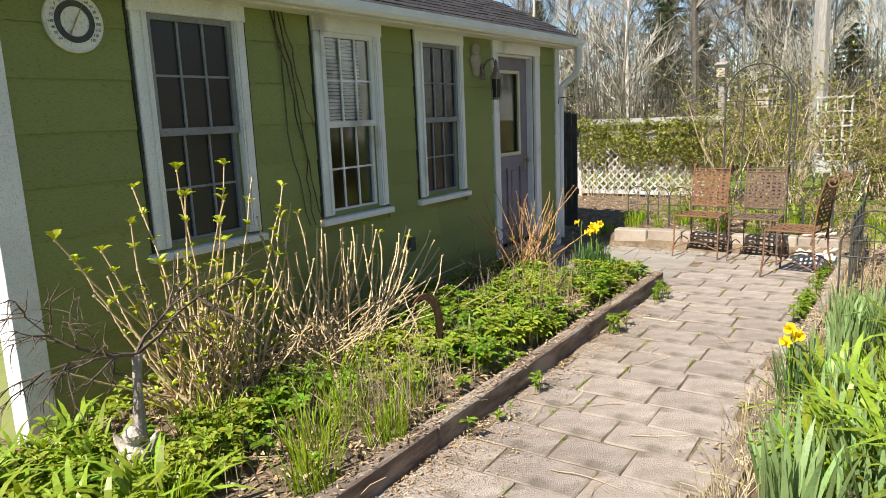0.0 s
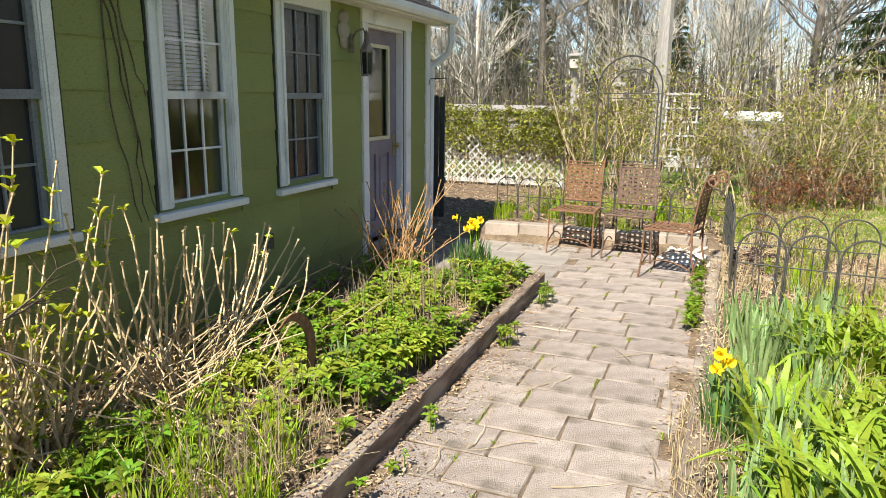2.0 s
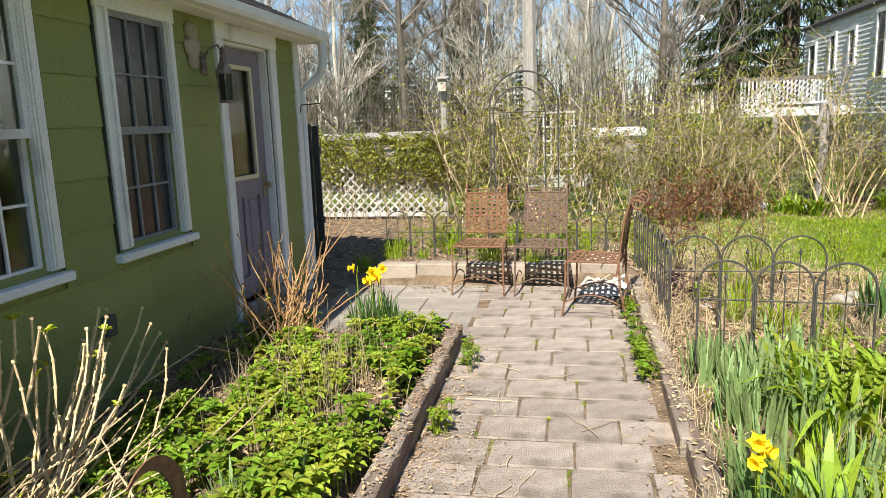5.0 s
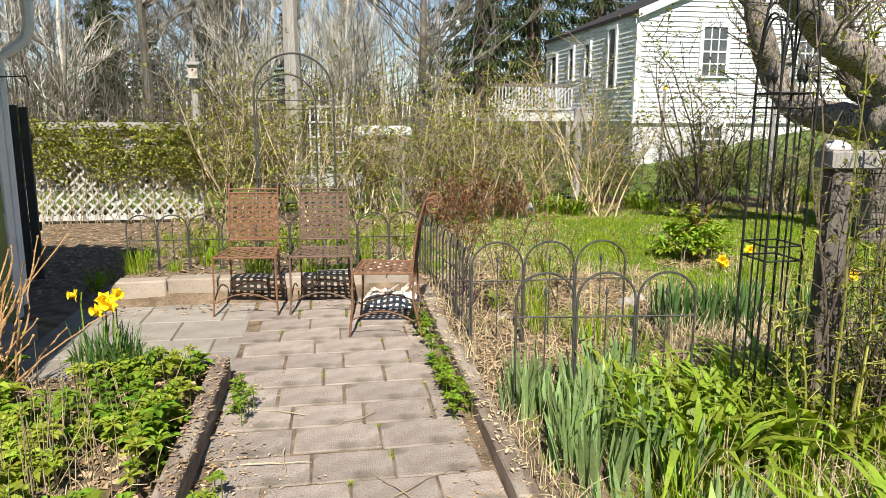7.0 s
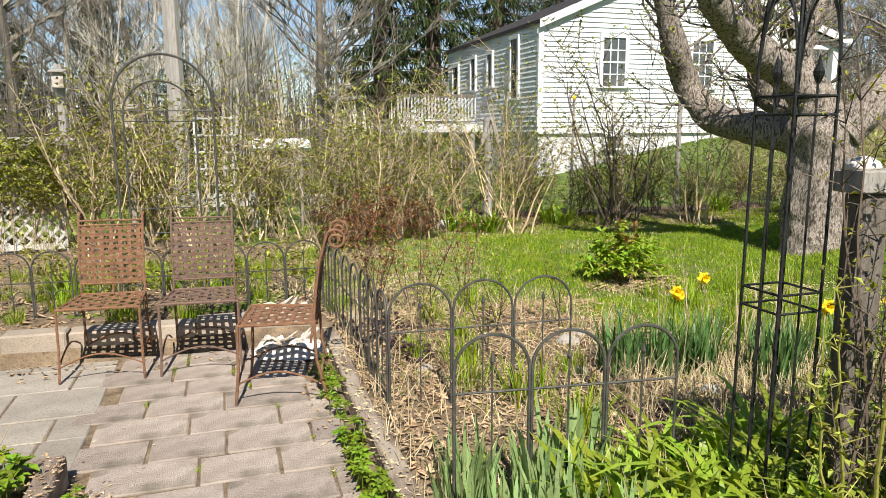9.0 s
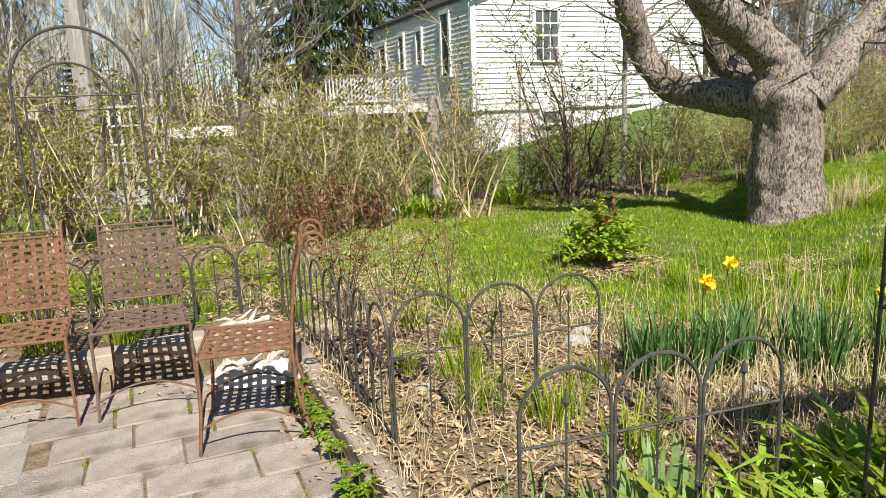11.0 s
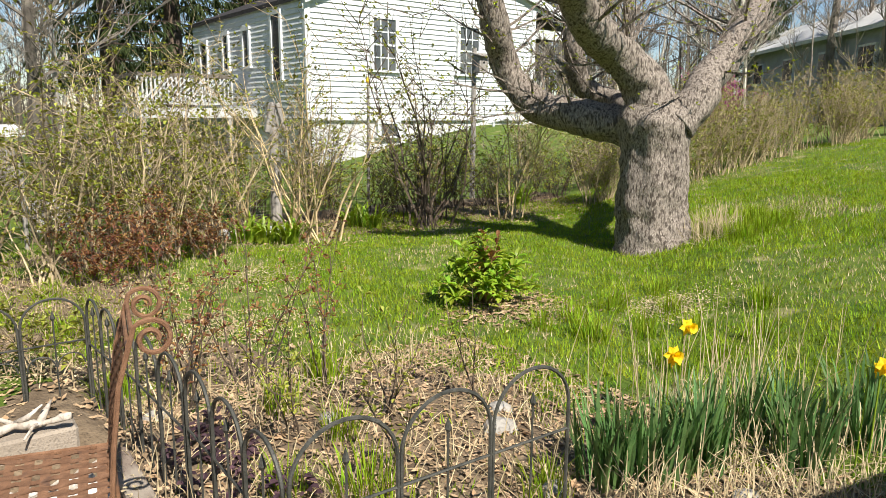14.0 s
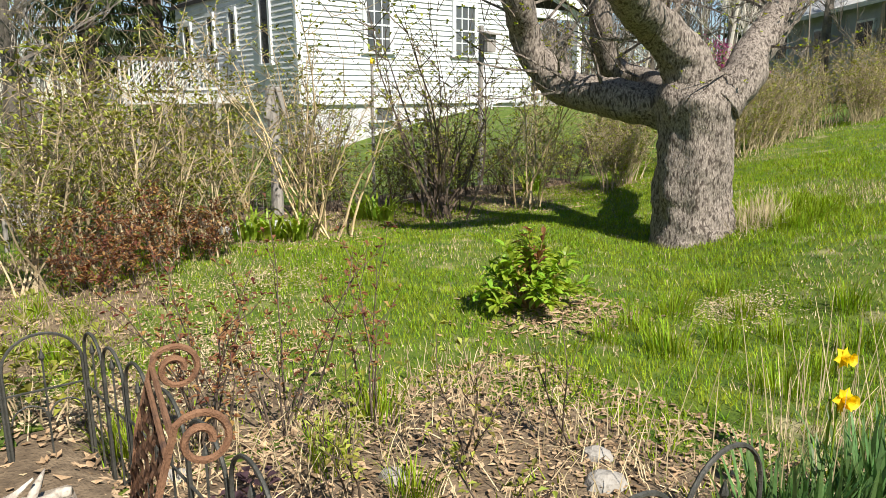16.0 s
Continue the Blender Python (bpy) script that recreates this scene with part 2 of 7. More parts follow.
# ---- mesh helpers ----
class M:
    """Collects vertices and faces for one mesh."""

    def __init__(self):
        self.v, self.f = [], []

    def face(self, *pts):
        i = len(self.v)
        self.v += [tuple(p) for p in pts]
        self.f.append(tuple(range(i, i + len(pts))))

    def box(self, c, s, r=None, bev=0.0):
        """A box at c of size s, turned by the matrix r; bev chamfers its edges."""
        c, h = Vector(c), Vector(s) / 2
        i = len(self.v)
        if not bev:
            pts = [Vector((h.x * a, h.y * b, h.z * d)) for a in (-1, 1) for b in (-1, 1) for d in (-1, 1)]
            faces = ((0, 1, 3, 2), (4, 6, 7, 5), (0, 4, 5, 1), (2, 3, 7, 6), (0, 2, 6, 4), (1, 5, 7, 3))
        else:
            bm = bmesh.new()
            bmesh.ops.create_cube(bm, size=1)
            for v in bm.verts:
                v.co = Vector((v.co.x * s[0], v.co.y * s[1], v.co.z * s[2]))
            bmesh.ops.bevel(bm, geom=bm.edges[:], offset=bev, segments=1, affect="EDGES")
            bm.verts.index_update()
            pts = [v.co.copy() for v in bm.verts]
            faces = [tuple(v.index for v in f.verts) for f in bm.faces]
            bm.free()
        self.v += [tuple(c + (r @ p if r else p)) for p in pts]
        self.f += [tuple(i + k for k in f) for f in faces]

    def span(self, lo, hi, bev=0.0):
        lo, hi = Vector(lo), Vector(hi)
        self.box((lo + hi) / 2, hi - lo, None, bev)

    def tube(self, pts, radii, n=5, cap=True):
        """A tube through pts; radii is one radius or one for each point."""
        pts = [Vector(p) for p in pts]
        if isinstance(radii, (int, float)):
            radii = [radii] * len(pts)
        i0, side = len(self.v), None
        for k, p in enumerate(pts):
            d = pts[min(k + 1, len(pts) - 1)] - pts[max(k - 1, 0)]
            d = d.normalized() if d.length > 1e-9 else Vector((0, 0, 1))
            side = d.orthogonal().normalized() if side is None else (side - d * side.dot(d)).normalized()
            up = d.cross(side)
            for j in range(n):
                a = 2 * math.pi * j / n
                self.v.append(tuple(p + (side * math.cos(a) + up * math.sin(a)) * radii[k]))
        for k in range(len(pts) - 1):
            for j in range(n):
                a, b = i0 + k * n + j, i0 + k * n + (j + 1) % n
                self.f.append((a, b, b + n, a + n))
        if cap:
            self.f.append(tuple(range(i0 + n - 1, i0 - 1, -1)))
            e = i0 + (len(pts) - 1) * n
            self.f.append(tuple(range(e, e + n)))

    def leaf(self, p, d, w, up=Vector((0, 0, 1)), fold=0.25, droop=0.15):
        """A folded, pointed leaf from p along d, w wide."""
        p, d = Vector(p), Vector(d)
        s = d.cross(up)
        s = s.normalized() if s.length > 1e-6 else Vector((1, 0, 0))
        nrm = s.cross(d).normalized()
        i = len(self.v)
        mid = p + d * 0.5
        lift = nrm * (w * fold)
        self.v += [tuple(q) for q in (p, mid + s * w * 0.5 + lift, p + d - Vector((0, 0, d.length * droop)), mid - s * w * 0.5 + lift)]
        self.f += [(i, i + 1, i + 2), (i, i + 2, i + 3)]

    def oval(self, p, d, w, up=Vector((0, 0, 1)), fold=0.22, droop=0.2):
        """A broad leaf with a folded midrib from p along d, w wide."""
        p, d = Vector(p), Vector(d)
        s = d.cross(up)
        s = s.normalized() if s.length > 1e-6 else Vector((1, 0, 0))
        lift = s.cross(d).normalized() * (w * fold)
        drop = Vector((0, 0, d.length * droop))
        i = len(self.v)
        a, b = p + d * 0.36, p + d * 0.72 - drop * 0.35
        self.v += [tuple(q) for q in (p, a, b, p + d - drop, a + s * w * 0.4 + lift, b + s * w * 0.46 + lift, a - s * w * 0.4 + lift, b - s * w * 0.46 + lift)]
        self.f += [(i, i + 4, i + 1), (i + 1, i + 4, i + 5, i + 2), (i + 2, i + 5, i + 3), (i, i + 1, i + 6), (i + 1, i + 2, i + 7, i + 6), (i + 2, i + 3, i + 7)]

    def blade(self, p, lean, h, w, curve=0.5, n=4, rng=random):
        """A strap leaf that rises from p and bows over in the direction lean."""
        p, lean = Vector(p), Vector(lean)
        s = Vector((-lean.y, lean.x, 0))
        s = s.normalized() if s.length > 1e-6 else Vector((1, 0, 0))
        i = len(self.v)
        for k in range(n + 1):
            t = k / n
            q = p + Vector((0, 0, h * (t - curve * 0.45 * t * t * t))) + lean * (h * (0.25 * t + curve * t * t))
            ww = w * (0.75 + 0.5 * t) * (1 - t ** 2.5) * 0.5
            self.v += [tuple(q - s * ww), tuple(q + s * ww)] if k < n else [tuple(q)]
        for k in range(n - 1):
            a = i + 2 * k
            self.f.append((a, a + 1, a + 3, a + 2))
        self.f.append((i + 2 * n - 2, i + 2 * n - 1, i + 2 * n))

    def lathe(self, c, profile, n=16):
        """A turned shape round the vertical through c: profile of (radius, height)."""
        i0 = len(self.v)
        for r, z in profile:
            for j in range(n):
                a = 2 * math.pi * j / n
                self.v.append((c[0] + r * math.cos(a), c[1] + r * math.sin(a), c[2] + z))
        for k in range(len(profile) - 1):
            for j in range(n):
                a, b = i0 + k * n + j, i0 + k * n + (j + 1) % n
                self.f.append((a, b, b + n, a + n))
        self.f.append(tuple(range(i0 + n - 1, i0 - 1, -1)))
        e = i0 + (len(profile) - 1) * n
        self.f.append(tuple(range(e, e + n)))

    def mesh(self, name, material, smooth=False):
        me = bpy.data.meshes.new(name)
        me.from_pydata(self.v, [], self.f)
        me.materials.append(material)
        if smooth:
            me.polygons.foreach_set("use_smooth", [True] * len(me.polygons))
        me.update()
        return me

    def part(self, name, material, parent=None, label="", smooth=False):
        ob = new(name, self.mesh(name, material, smooth))
        if parent:
            ob.parent = parent
        return tagged(ob, label)


def piece(name, mesh, parent, m):
    ob = new(name, mesh)
    ob.parent = parent
    ob.matrix_basis = m
    return ob


def thing(name, label, category, group="", at=(0, 0, 0)):
    ob = tagged(new(name), label, category, group)
    ob.location = at
    return ob


def structure(ob, label="", category=""):
    return tagged(ob, label, category, "", "structure")


def stuff(ob, label, category):
    return tagged(ob, label, category, "", "stuff")


rng = random.Random(5)


def ru(a, b):
    return rng.uniform(a, b)


def sm(a, b, x):
    t = min(1, max(0, (x - a) / (b - a)))
    return t * t * (3 - 2 * t)


def gz(x, y):
    """Height of the ground."""
    z = 0.02 + 0.03 * noise.noise(Vector((x * 0.6, y * 0.6, 0)))
    s = (x - 3.5) * 0.7 - (y - 8) * 0.6 + 0.4
    z += 0.19 * max(0, s) * sm(0, 1.2, s) * (1 - sm(15, 19, y)) * (1 - 0.6 * sm(9, 30, x))
    z += sm(14, 20, y) * 1.25 * sm(7, 15, x)
    bed = sm(-0.5, 1.0, y) * sm(-3.7, -3.5, x) * (1 - sm(-1.95, -1.85, x)) * (1 - sm(6.6, 6.9, y)) * 0.1
    bed += sm(-0.5, 1.0, y) * sm(-0.36, -0.3, x) * (1 - sm(2.2, 3.0, x)) * (1 - sm(8.6, 9.2, y)) * 0.07
    hollow = sm(0.2, 0.5, y) * sm(-3.3, -3.2, x) * (1 - sm(-0.5, -0.4, x)) * (1 - sm(8.62, 8.7, y)) * (1 - bed * 10 if bed < 0.1 else 0)
    back = sm(8.66, 8.75, y) * (1 - sm(9.5, 11, y)) * sm(-3.2, -3, x) * (1 - sm(-0.5, -0.2, x)) * 0.12
    z = z * (1 - hollow) - 0.0085 * hollow
    z += sm(20, 45, math.hypot(x, y)) * 0.35 * noise.noise(Vector((x * 0.05, y * 0.05, 3)))
    return z + bed + back


# ---- ground ----
def axis(lo, hi, step, far):
    a = list(np.arange(lo, hi, step))
    k, out = step, hi
    right, left = [], []
    while out < far:
        right.append(out)
        k *= 1.35
        out += k
    k, out = step, lo
    while out > -far:
        k *= 1.35
        out -= k
        left.append(out)
    return left[::-1] + a + right + [far]


gx, gy = axis(-5, 10, 0.12, 900), axis(-1, 16, 0.12, 900)
g = M()
g.v = [(x, y, gz(x, y)) for y in gy for x in gx]
w_ = len(gx)
for j in range(len(gy) - 1):
    for i in range(w_ - 1):
        g.f.append((j * w_ + i, j * w_ + i + 1, (j + 1) * w_ + i + 1, (j + 1) * w_ + i))
ground = structure(g.part("ground", LAWN, None, "", True), "uneven spring lawn with bare garden soil in the beds", "ground")
ground.data.materials.append(SOIL)
for p in ground.data.polygons:
    x, y, _ = p.center
    x += 0.3 * noise.noise(Vector((x * 1.3, y * 1.3, 20)))
    y += 0.3 * noise.noise(Vector((x * 1.3, y * 1.3, 30)))
    bare = (-0.4 < x < 1.9 and 1.5 < y < 6.4) or (-4.5 < x < -0.25 and -1 < y < 9.3) or (-0.4 < x < 1.6 + 0.4 * noise.noise(Vector((x, y, 7))) and 6.2 < y < 8.9 + 0.5 * noise.noise(Vector((x * 2, y * 2, 1)))) or (-8 < x < -2.3 and 8 < y < 13) or (-6 < x < 0.8 and 9 < y < 14 and noise.noise(Vector((x * 0.8, y * 0.8, 2))) > -0.25) or (2 < x < 9 and 13.2 < y < 15.5)
    p.material_index = 1 if bare else 0

# ---- green cottage ----
XW, Y0, Y1, ZT = -3.55, 1.95, 8.4, 2.46
HOLES = [(2.86, 3.46, 0.97, 2.3), (4.29, 4.865, 0.97, 2.3), (5.54, 6.115, 0.97, 2.3), (6.91, 7.76, 0.22, 2.28)]
wall = M()
ys = sorted({Y0, Y1, *[h[0] for h in HOLES], *[h[1] for h in HOLES]})
for a, b in zip(ys, ys[1:]):
    hole = [h for h in HOLES if h[0] <= a and b <= h[1]]
    for lo, hi in ((-0.1, hole[0][2]), (hole[0][3], ZT)) if hole else ((-0.1, ZT),):
        wall.span((XW - 0.16, a, lo), (XW, b, hi))
wall_east = structure(wall.part("wall_east", GREEN), "moss green painted cottage wall in wide boards", "wall")
w = M()
w.span((-8.5, Y0, -0.1), (XW - 0.16, Y0 + 0.15, ZT))
structure(w.part("wall_south", GREEN), "sunlit green end wall of the cottage", "wall")
w = M()
w.span((-8.5, Y1 - 0.15, -0.1), (XW - 0.16, Y1, ZT))
structure(w.part("wall_north", GREEN), "green end wall of the cottage", "wall")
w = M()
w.span((-8.65, Y0, -0.1), (-8.5, Y1, ZT))
structure(w.part("wall_west", GREEN), "green back wall of the cottage", "wall")
w = M()
w.span((-8.5, Y0 + 0.15, 0.0), (XW - 0.16, Y1 - 0.15, 0.1))
structure(w.part("floor", INTERIOR), "dim floor inside the cottage", "floor")
w = M()
w.span((-8.5, Y0 + 0.15, 2.4), (XW - 0.16, Y1 - 0.15, 2.45))
structure(w.part("ceiling", CURTAIN), "ceiling inside the cottage", "ceiling")

# roof, gable ends, fascia and gutter
SLOPE = 0.5
roof = M()
EX, EZ = -3.36, 2.5
for side, xe in ((1, EX), (-1, -8.93)):
    xm = (EX - 8.93) / 2
    zr = EZ + abs(xe - xm) * SLOPE
    roof.face((xe, Y0 - 0.2, EZ), (xe, Y1 + 0.16, EZ), (xm, Y1 + 0.16, zr), (xm, Y0 - 0.2, zr))
    roof.face((xe, Y0 - 0.2, EZ - 0.05), (xm, Y0 - 0.2, zr - 0.05), (xm, Y1 + 0.16, zr - 0.05), (xe, Y1 + 0.16, EZ - 0.05))
    roof.face((xe, Y0 - 0.2, EZ), (xm, Y0 - 0.2, zr), (xm, Y0 - 0.2, zr - 0.05), (xe, Y0 - 0.2, EZ - 0.05))
    roof.face((xe, Y1 + 0.16, EZ - 0.05), (xm, Y1 + 0.16, zr - 0.05), (xm, Y1 + 0.16, zr), (xe, Y1 + 0.16, EZ))
    roof.face((xe, Y0 - 0.2, EZ - 0.05), (xe, Y1 + 0.16, EZ - 0.05), (xe, Y1 + 0.16, EZ), (xe, Y0 - 0.2, EZ))
roof_ob = structure(roof.part("roof", SHINGLE), "dark grey asphalt shingle roof", "roof")
gab = M()
for yy in (Y0 + 0.05, Y1 - 0.05):
    gab.face((-8.6, yy, ZT), (XW, yy, ZT), ((EX - 8.93) / 2, yy, ZT + 1.38))
structure(gab.part("wall_gable", GREEN), "green gable ends under the roof", "wall")
tr = M()
tr.span((EX - 0.03, Y0 - 0.19, 2.395), (EX + 0.005, Y1 + 0.15, 2.49), 0.004)
tr.span((XW - 0.02, Y0 - 0.17, 2.4), (EX - 0.032, Y1 + 0.13, 2.42))
tr.span((XW - 0.01, Y1 + 0.13, 2.395), (EX - 0.03, Y1 + 0.155, 2.5))
structure(tr.part("trim", WHITE), "white fascia and soffit boards along the eave", "trim")
gut = M()
prof = [(0.0, 0.0), (0.075, 0.0), (0.095, 0.03), (0.095, 0.085), (0.085, 0.085), (0.085, 0.035), (0.07, 0.01), (0.008, 0.01), (0.008, 0.09), (0.0, 0.09)]
for (a, b), (c, d) in zip(prof, prof[1:] + prof[:1]):
    x0_ = EX + 0.007
    gut.face((x0_ + a, Y0 - 0.2, 2.41 + b), (x0_ + c, Y0 - 0.2, 2.41 + d), (x0_ + c, Y1 + 0.17, 2.41 + d), (x0_ + a, Y1 + 0.17, 2.41 + b))
gutter = tagged(gut.part("gutter", WHITE), "white metal gutter along the cottage eave", "gutter")
dsp = M()
dsp.tube([(EX + 0.05, Y1 + 0.1, 2.42), (EX + 0.05, Y1 + 0.11, 2.22), (EX + 0.0, Y1 + 0.13, 2.1), (XW + 0.1, Y1 + 0.1, 2.02), (XW + 0.02, Y1 + 0.07, 1.95), (XW + 0.02, Y1 + 0.06, 0.1)], [0.045, 0.04, 0.04, 0.04, 0.035, 0.035], 8)
dsp.part("downspout", WHITE, gutter, "white downspout with an elbow at the corner")
cb = M()
cb.span((XW - 0.12, Y0 - 0.03, -0.05), (XW + 0.03, Y0 + 0.12, ZT - 0.06), 0.004)
structure(cb.part("trim_corner", WHITE), "white painted corner board of the cottage", "trim")
cb = M()
cb.span((XW - 0.05, Y1 - 0.09, -0.05), (XW + 0.028, Y1 + 0.02, ZT - 0.06), 0.004)
structure(cb.part("trim_corner_far", WHITE), "white corner board beside the door", "trim")


def sash_window(name, y0, y1, label, blind):
    """A double hung window with outer casing y0 to y1."""
    top = thing(name, label, "window")
    structure(top)
    c = M()
    t = 0.095
    for a, b in ((y0, y0 + t), (y1 - t, y1)):
        c.span((XW - 0.01, a, 0.95), (XW + 0.035, b, 2.3), 0.004)
    c.span((XW - 0.01, y0 - 0.012, 2.3), (XW + 0.038, y1 + 0.012, 2.405), 0.004)
    for k, dz in enumerate((0.018, 0.036)):
        a, b = y0 + t - dz, y1 - t + dz
        c.span((XW + 0.036, a, 0.96), (XW + 0.046 + 0.004 * k, a + 0.014, 2.3))
        c.span((XW + 0.036, b - 0.014, 0.96), (XW + 0.046 + 0.004 * k, b, 2.3))
    c.part("casing", WHITE, top)
    s = M()
    s.span((XW - 0.12, y0 - 0.05, 0.882), (XW + 0.068, y1 + 0.028, 0.93), 0.006)
    s.part("window_sill", WHITE, top, "chipped white wooden sill")
    d = M()
    for a, b in ((y0 - 0.02, y0 - 0.006), (y1 + 0.006, y1 + 0.018)):
        d.span((XW + 0.002, a, 0.94), (XW + 0.02, b, 2.4))
    d.part("caulk_line", DARKTRIM, top)
    a, b = y0 + t, y1 - t
    mid = 1.62
    for nm, lo, hi, x in (("upper_sash", mid - 0.015, 2.3, XW + 0.004), ("lower_sash", 0.94, mid + 0.02, XW - 0.028)):
        f = M()
        r = 0.035
        f.span((x - 0.015, a, lo), (x + 0.015, a + r, hi))
        f.span((x - 0.015, b - r, lo), (x + 0.015, b, hi))
        f.span((x - 0.015, a + r, hi - r), (x + 0.015, b - r, hi))
        f.span((x - 0.015, a + r, lo), (x + 0.015, b - r, lo + r * 1.3))
        sash = f.part(nm, WHITE if blind else SASHGREY, top)
        mu = M()
        for q in (1, 2):
            yy = a + r + (b - a - 2 * r) * q / 3
            mu.span((x - 0.006, yy - 0.007, lo + r), (x + 0.007, yy + 0.007, hi - r))
        zz = (lo + hi) / 2
        mu.span((x - 0.0065, a + r, zz - 0.007), (x + 0.0075, b - r, zz + 0.007))
        mu.part("glazing_bar", WHITE if blind else SASHGREY, sash)
        p = M()
        p.span((x - 0.011, a + r, lo + r), (x - 0.008, b - r, hi - r))
        po = p.part("pane", GLASS if blind else SCREEN, sash)
        po.visible_shadow = False
    jb = M()
    for yy in (a - 0.001, b - 0.019):
        jb.span((XW - 0.158, yy - 0.02 if yy < b - 0.1 else yy + 0.02, 0.935), (XW - 0.011, yy if yy < b - 0.1 else yy + 0.04, 2.3))
    jb.part("window_frame", WHITE, top)
    if blind:
        bl = M()
        for k in range(24):
            z = 2.27 - 0.027 * k
            bl.box((XW - 0.13, (a + b) / 2, z), (0.03, b - a - 0.02, 0.0025), Euler((0, radians(38), 0)).to_matrix())
        bl.part("blind", CURTAIN, top, "pale slatted blind half drawn")
    return top


WIN = [("window_1", 2.76, 3.56, "white double hung window with dark panes", False), ("window_2", 4.19, 4.965, "white double hung window with a half drawn blind", True), ("window_3", 5.44, 6.215, "white double hung window with a dark screen", False)]
for args in WIN:
    sash_window(*args)

# door
door = thing("door_1", "lavender grey cottage door with a tall glass light", "door")
structure(door)
c = M()
c.span((XW - 0.01, 6.8, 0.12), (XW + 0.03, 6.91, 2.28), 0.004)
c.span((XW - 0.01, 7.76, 0.12), (XW + 0.03, 7.88, 2.28), 0.004)
c.span((XW - 0.01, 6.79, 2.28), (XW + 0.034, 7.89, 2.4), 0.004)
c.span((XW - 0.155, 7.735, 0.22), (XW - 0.012, 7.76, 2.28))
c.span((XW - 0.155, 6.91, 0.22), (XW - 0.012, 6.93, 2.28))
c.span((XW - 0.155, 6.93, 2.255), (XW - 0.012, 7.735, 2.28))
c.part("casing", WHITE, door, "white casing boards round the door")
s = M()
xa, xb = XW - 0.12, XW - 0.075
for lo, hi in (((6.932, 0.225), (7.02, 2.253)), ((7.55, 0.225), (7.733, 2.253)), ((7.02, 2.12), (7.55, 2.253)), ((7.02, 1.06), (7.55, 1.2)), ((7.02, 0.225), (7.55, 0.4)), ((7.25, 0.4), (7.32, 1.06))):
    s.span((xa, lo[0], lo[1]), (xb, hi[0], hi[1]))
slab = s.part("slab", LAVENDER, door)
for a, b in ((7.02, 7.25), (7.32, 7.55)):
    p = M()
    p.span((xa + 0.012, a, 0.4), (xb - 0.018, b, 1.06))
    p.span((xa + 0.02, a + 0.035, 0.435), (xb - 0.006, b - 0.035, 1.025), 0.008)
    p.part("panel", LAVENDER, door)
lf = M()
for lo, hi in (((7.02, 1.2), (7.055, 2.12)), ((7.515, 1.2), (7.55, 2.12)), ((7.055, 1.2), (7.515, 1.235)), ((7.055, 2.085), (7.515, 2.12))):
    lf.span((xb - 0.01, lo[0], lo[1]), (xb + 0.014, hi[0], hi[1]), 0.003)
lf.part("light_frame", BEIGE, door, "yellowed moulding round the glass")
p = M()
p.span((xa + 0.015, 7.05, 1.23), (xa + 0.02, 7.52, 2.09))
po = p.part("pane", GLASS, door)
po.visible_shadow = False
dk = M()
dk.span((xb, 7.63, 1.02), (xb + 0.008, 7.68, 1.24), 0.003)
dk.tube([(xb + 0.008, 7.655, 1.13), (xb + 0.03, 7.655, 1.13), (xb + 0.04, 7.655, 1.13), (xb + 0.062, 7.655, 1.13)], [0.012, 0.012, 0.028, 0.022], 12)
dk.part("door_handle", CHROME, door, "brass door knob")
st = M()
st.span((XW - 0.15, 6.86, 0.13), (XW + 0.06, 7.82, 0.22), 0.008)
st.part("threshold", GREYWOOD, door, "worn wooden threshold")
st = M()
st.span((XW + 0.002, 6.85, -0.06), (XW + 0.34, 7.85, 0.12), 0.015)
structure(st.part("step_1", SLATE), "low stone step below the cottage door", "step")

# ---- edging, retaining wall ----
ed = M()
seg = [1.2, 3.05, 5.0, 6.86]
for a, b in zip(seg, seg[1:]):
    ed.span((-1.865, a, -0.06), (-1.772, b - 0.006, 0.128 + ru(-0.01, 0.008)), 0.01)
ed.box((-2.1, 6.82, 0.03), (0.5, 0.08, 0.18), None, 0.008)
tagged(ed.part("edging_board", TIMBER), "weathered brown timber edging of the planted bed", "edging")
ed = M()
seg = [3.2, 5.1, 6.9, 8.62]
for a, b in zip(seg, seg[1:]):
    dx = 0.012 * (a - 5)
    ed.box((-0.4 + dx, (a + b) / 2, 0.015), (0.1, b - a - 0.006, 0.17 + ru(-0.01, 0.01)), Euler((0, 0, radians(-1.5))).to_matrix(), 0.008)
tagged(ed.part("edging_board", TIMBER), "weathered brown timber edging beside the path", "edging")
rw = tagged(new("wall_retaining"), "low retaining wall of tan concrete blocks behind the chairs", "wall")
structure(rw)
bl = M()
bl.box((0, 0, 0), (0.40, 0.17, 0.2), None, 0.012)
blm = bl.mesh("block", BLOCK)
x = -2.72
for k in range(7):
    if x > -0.4:
        break
    piece("block", blm, rw, pose(x, 8.76 + ru(-0.01, 0.01) + 0.06 * (x + 2.7) / 2.4, 0.1 + ru(-0.008, 0.008), 0, 0, ru(-2, 2)))
    x += 0.41


# ---- neighbour's house ----
def nb(x, y, z):
    """The neighbour's plot: distances drawn in towards the garden."""
    k = 0.89
    return (-1.0 + k * (x + 1.0), 4.0 + k * (y - 4.0), 1.55 + k * (z - 1.55))


def nspan(m, lo, hi, bev=0.0):
    m.span(nb(*lo), nb(*hi), bev)


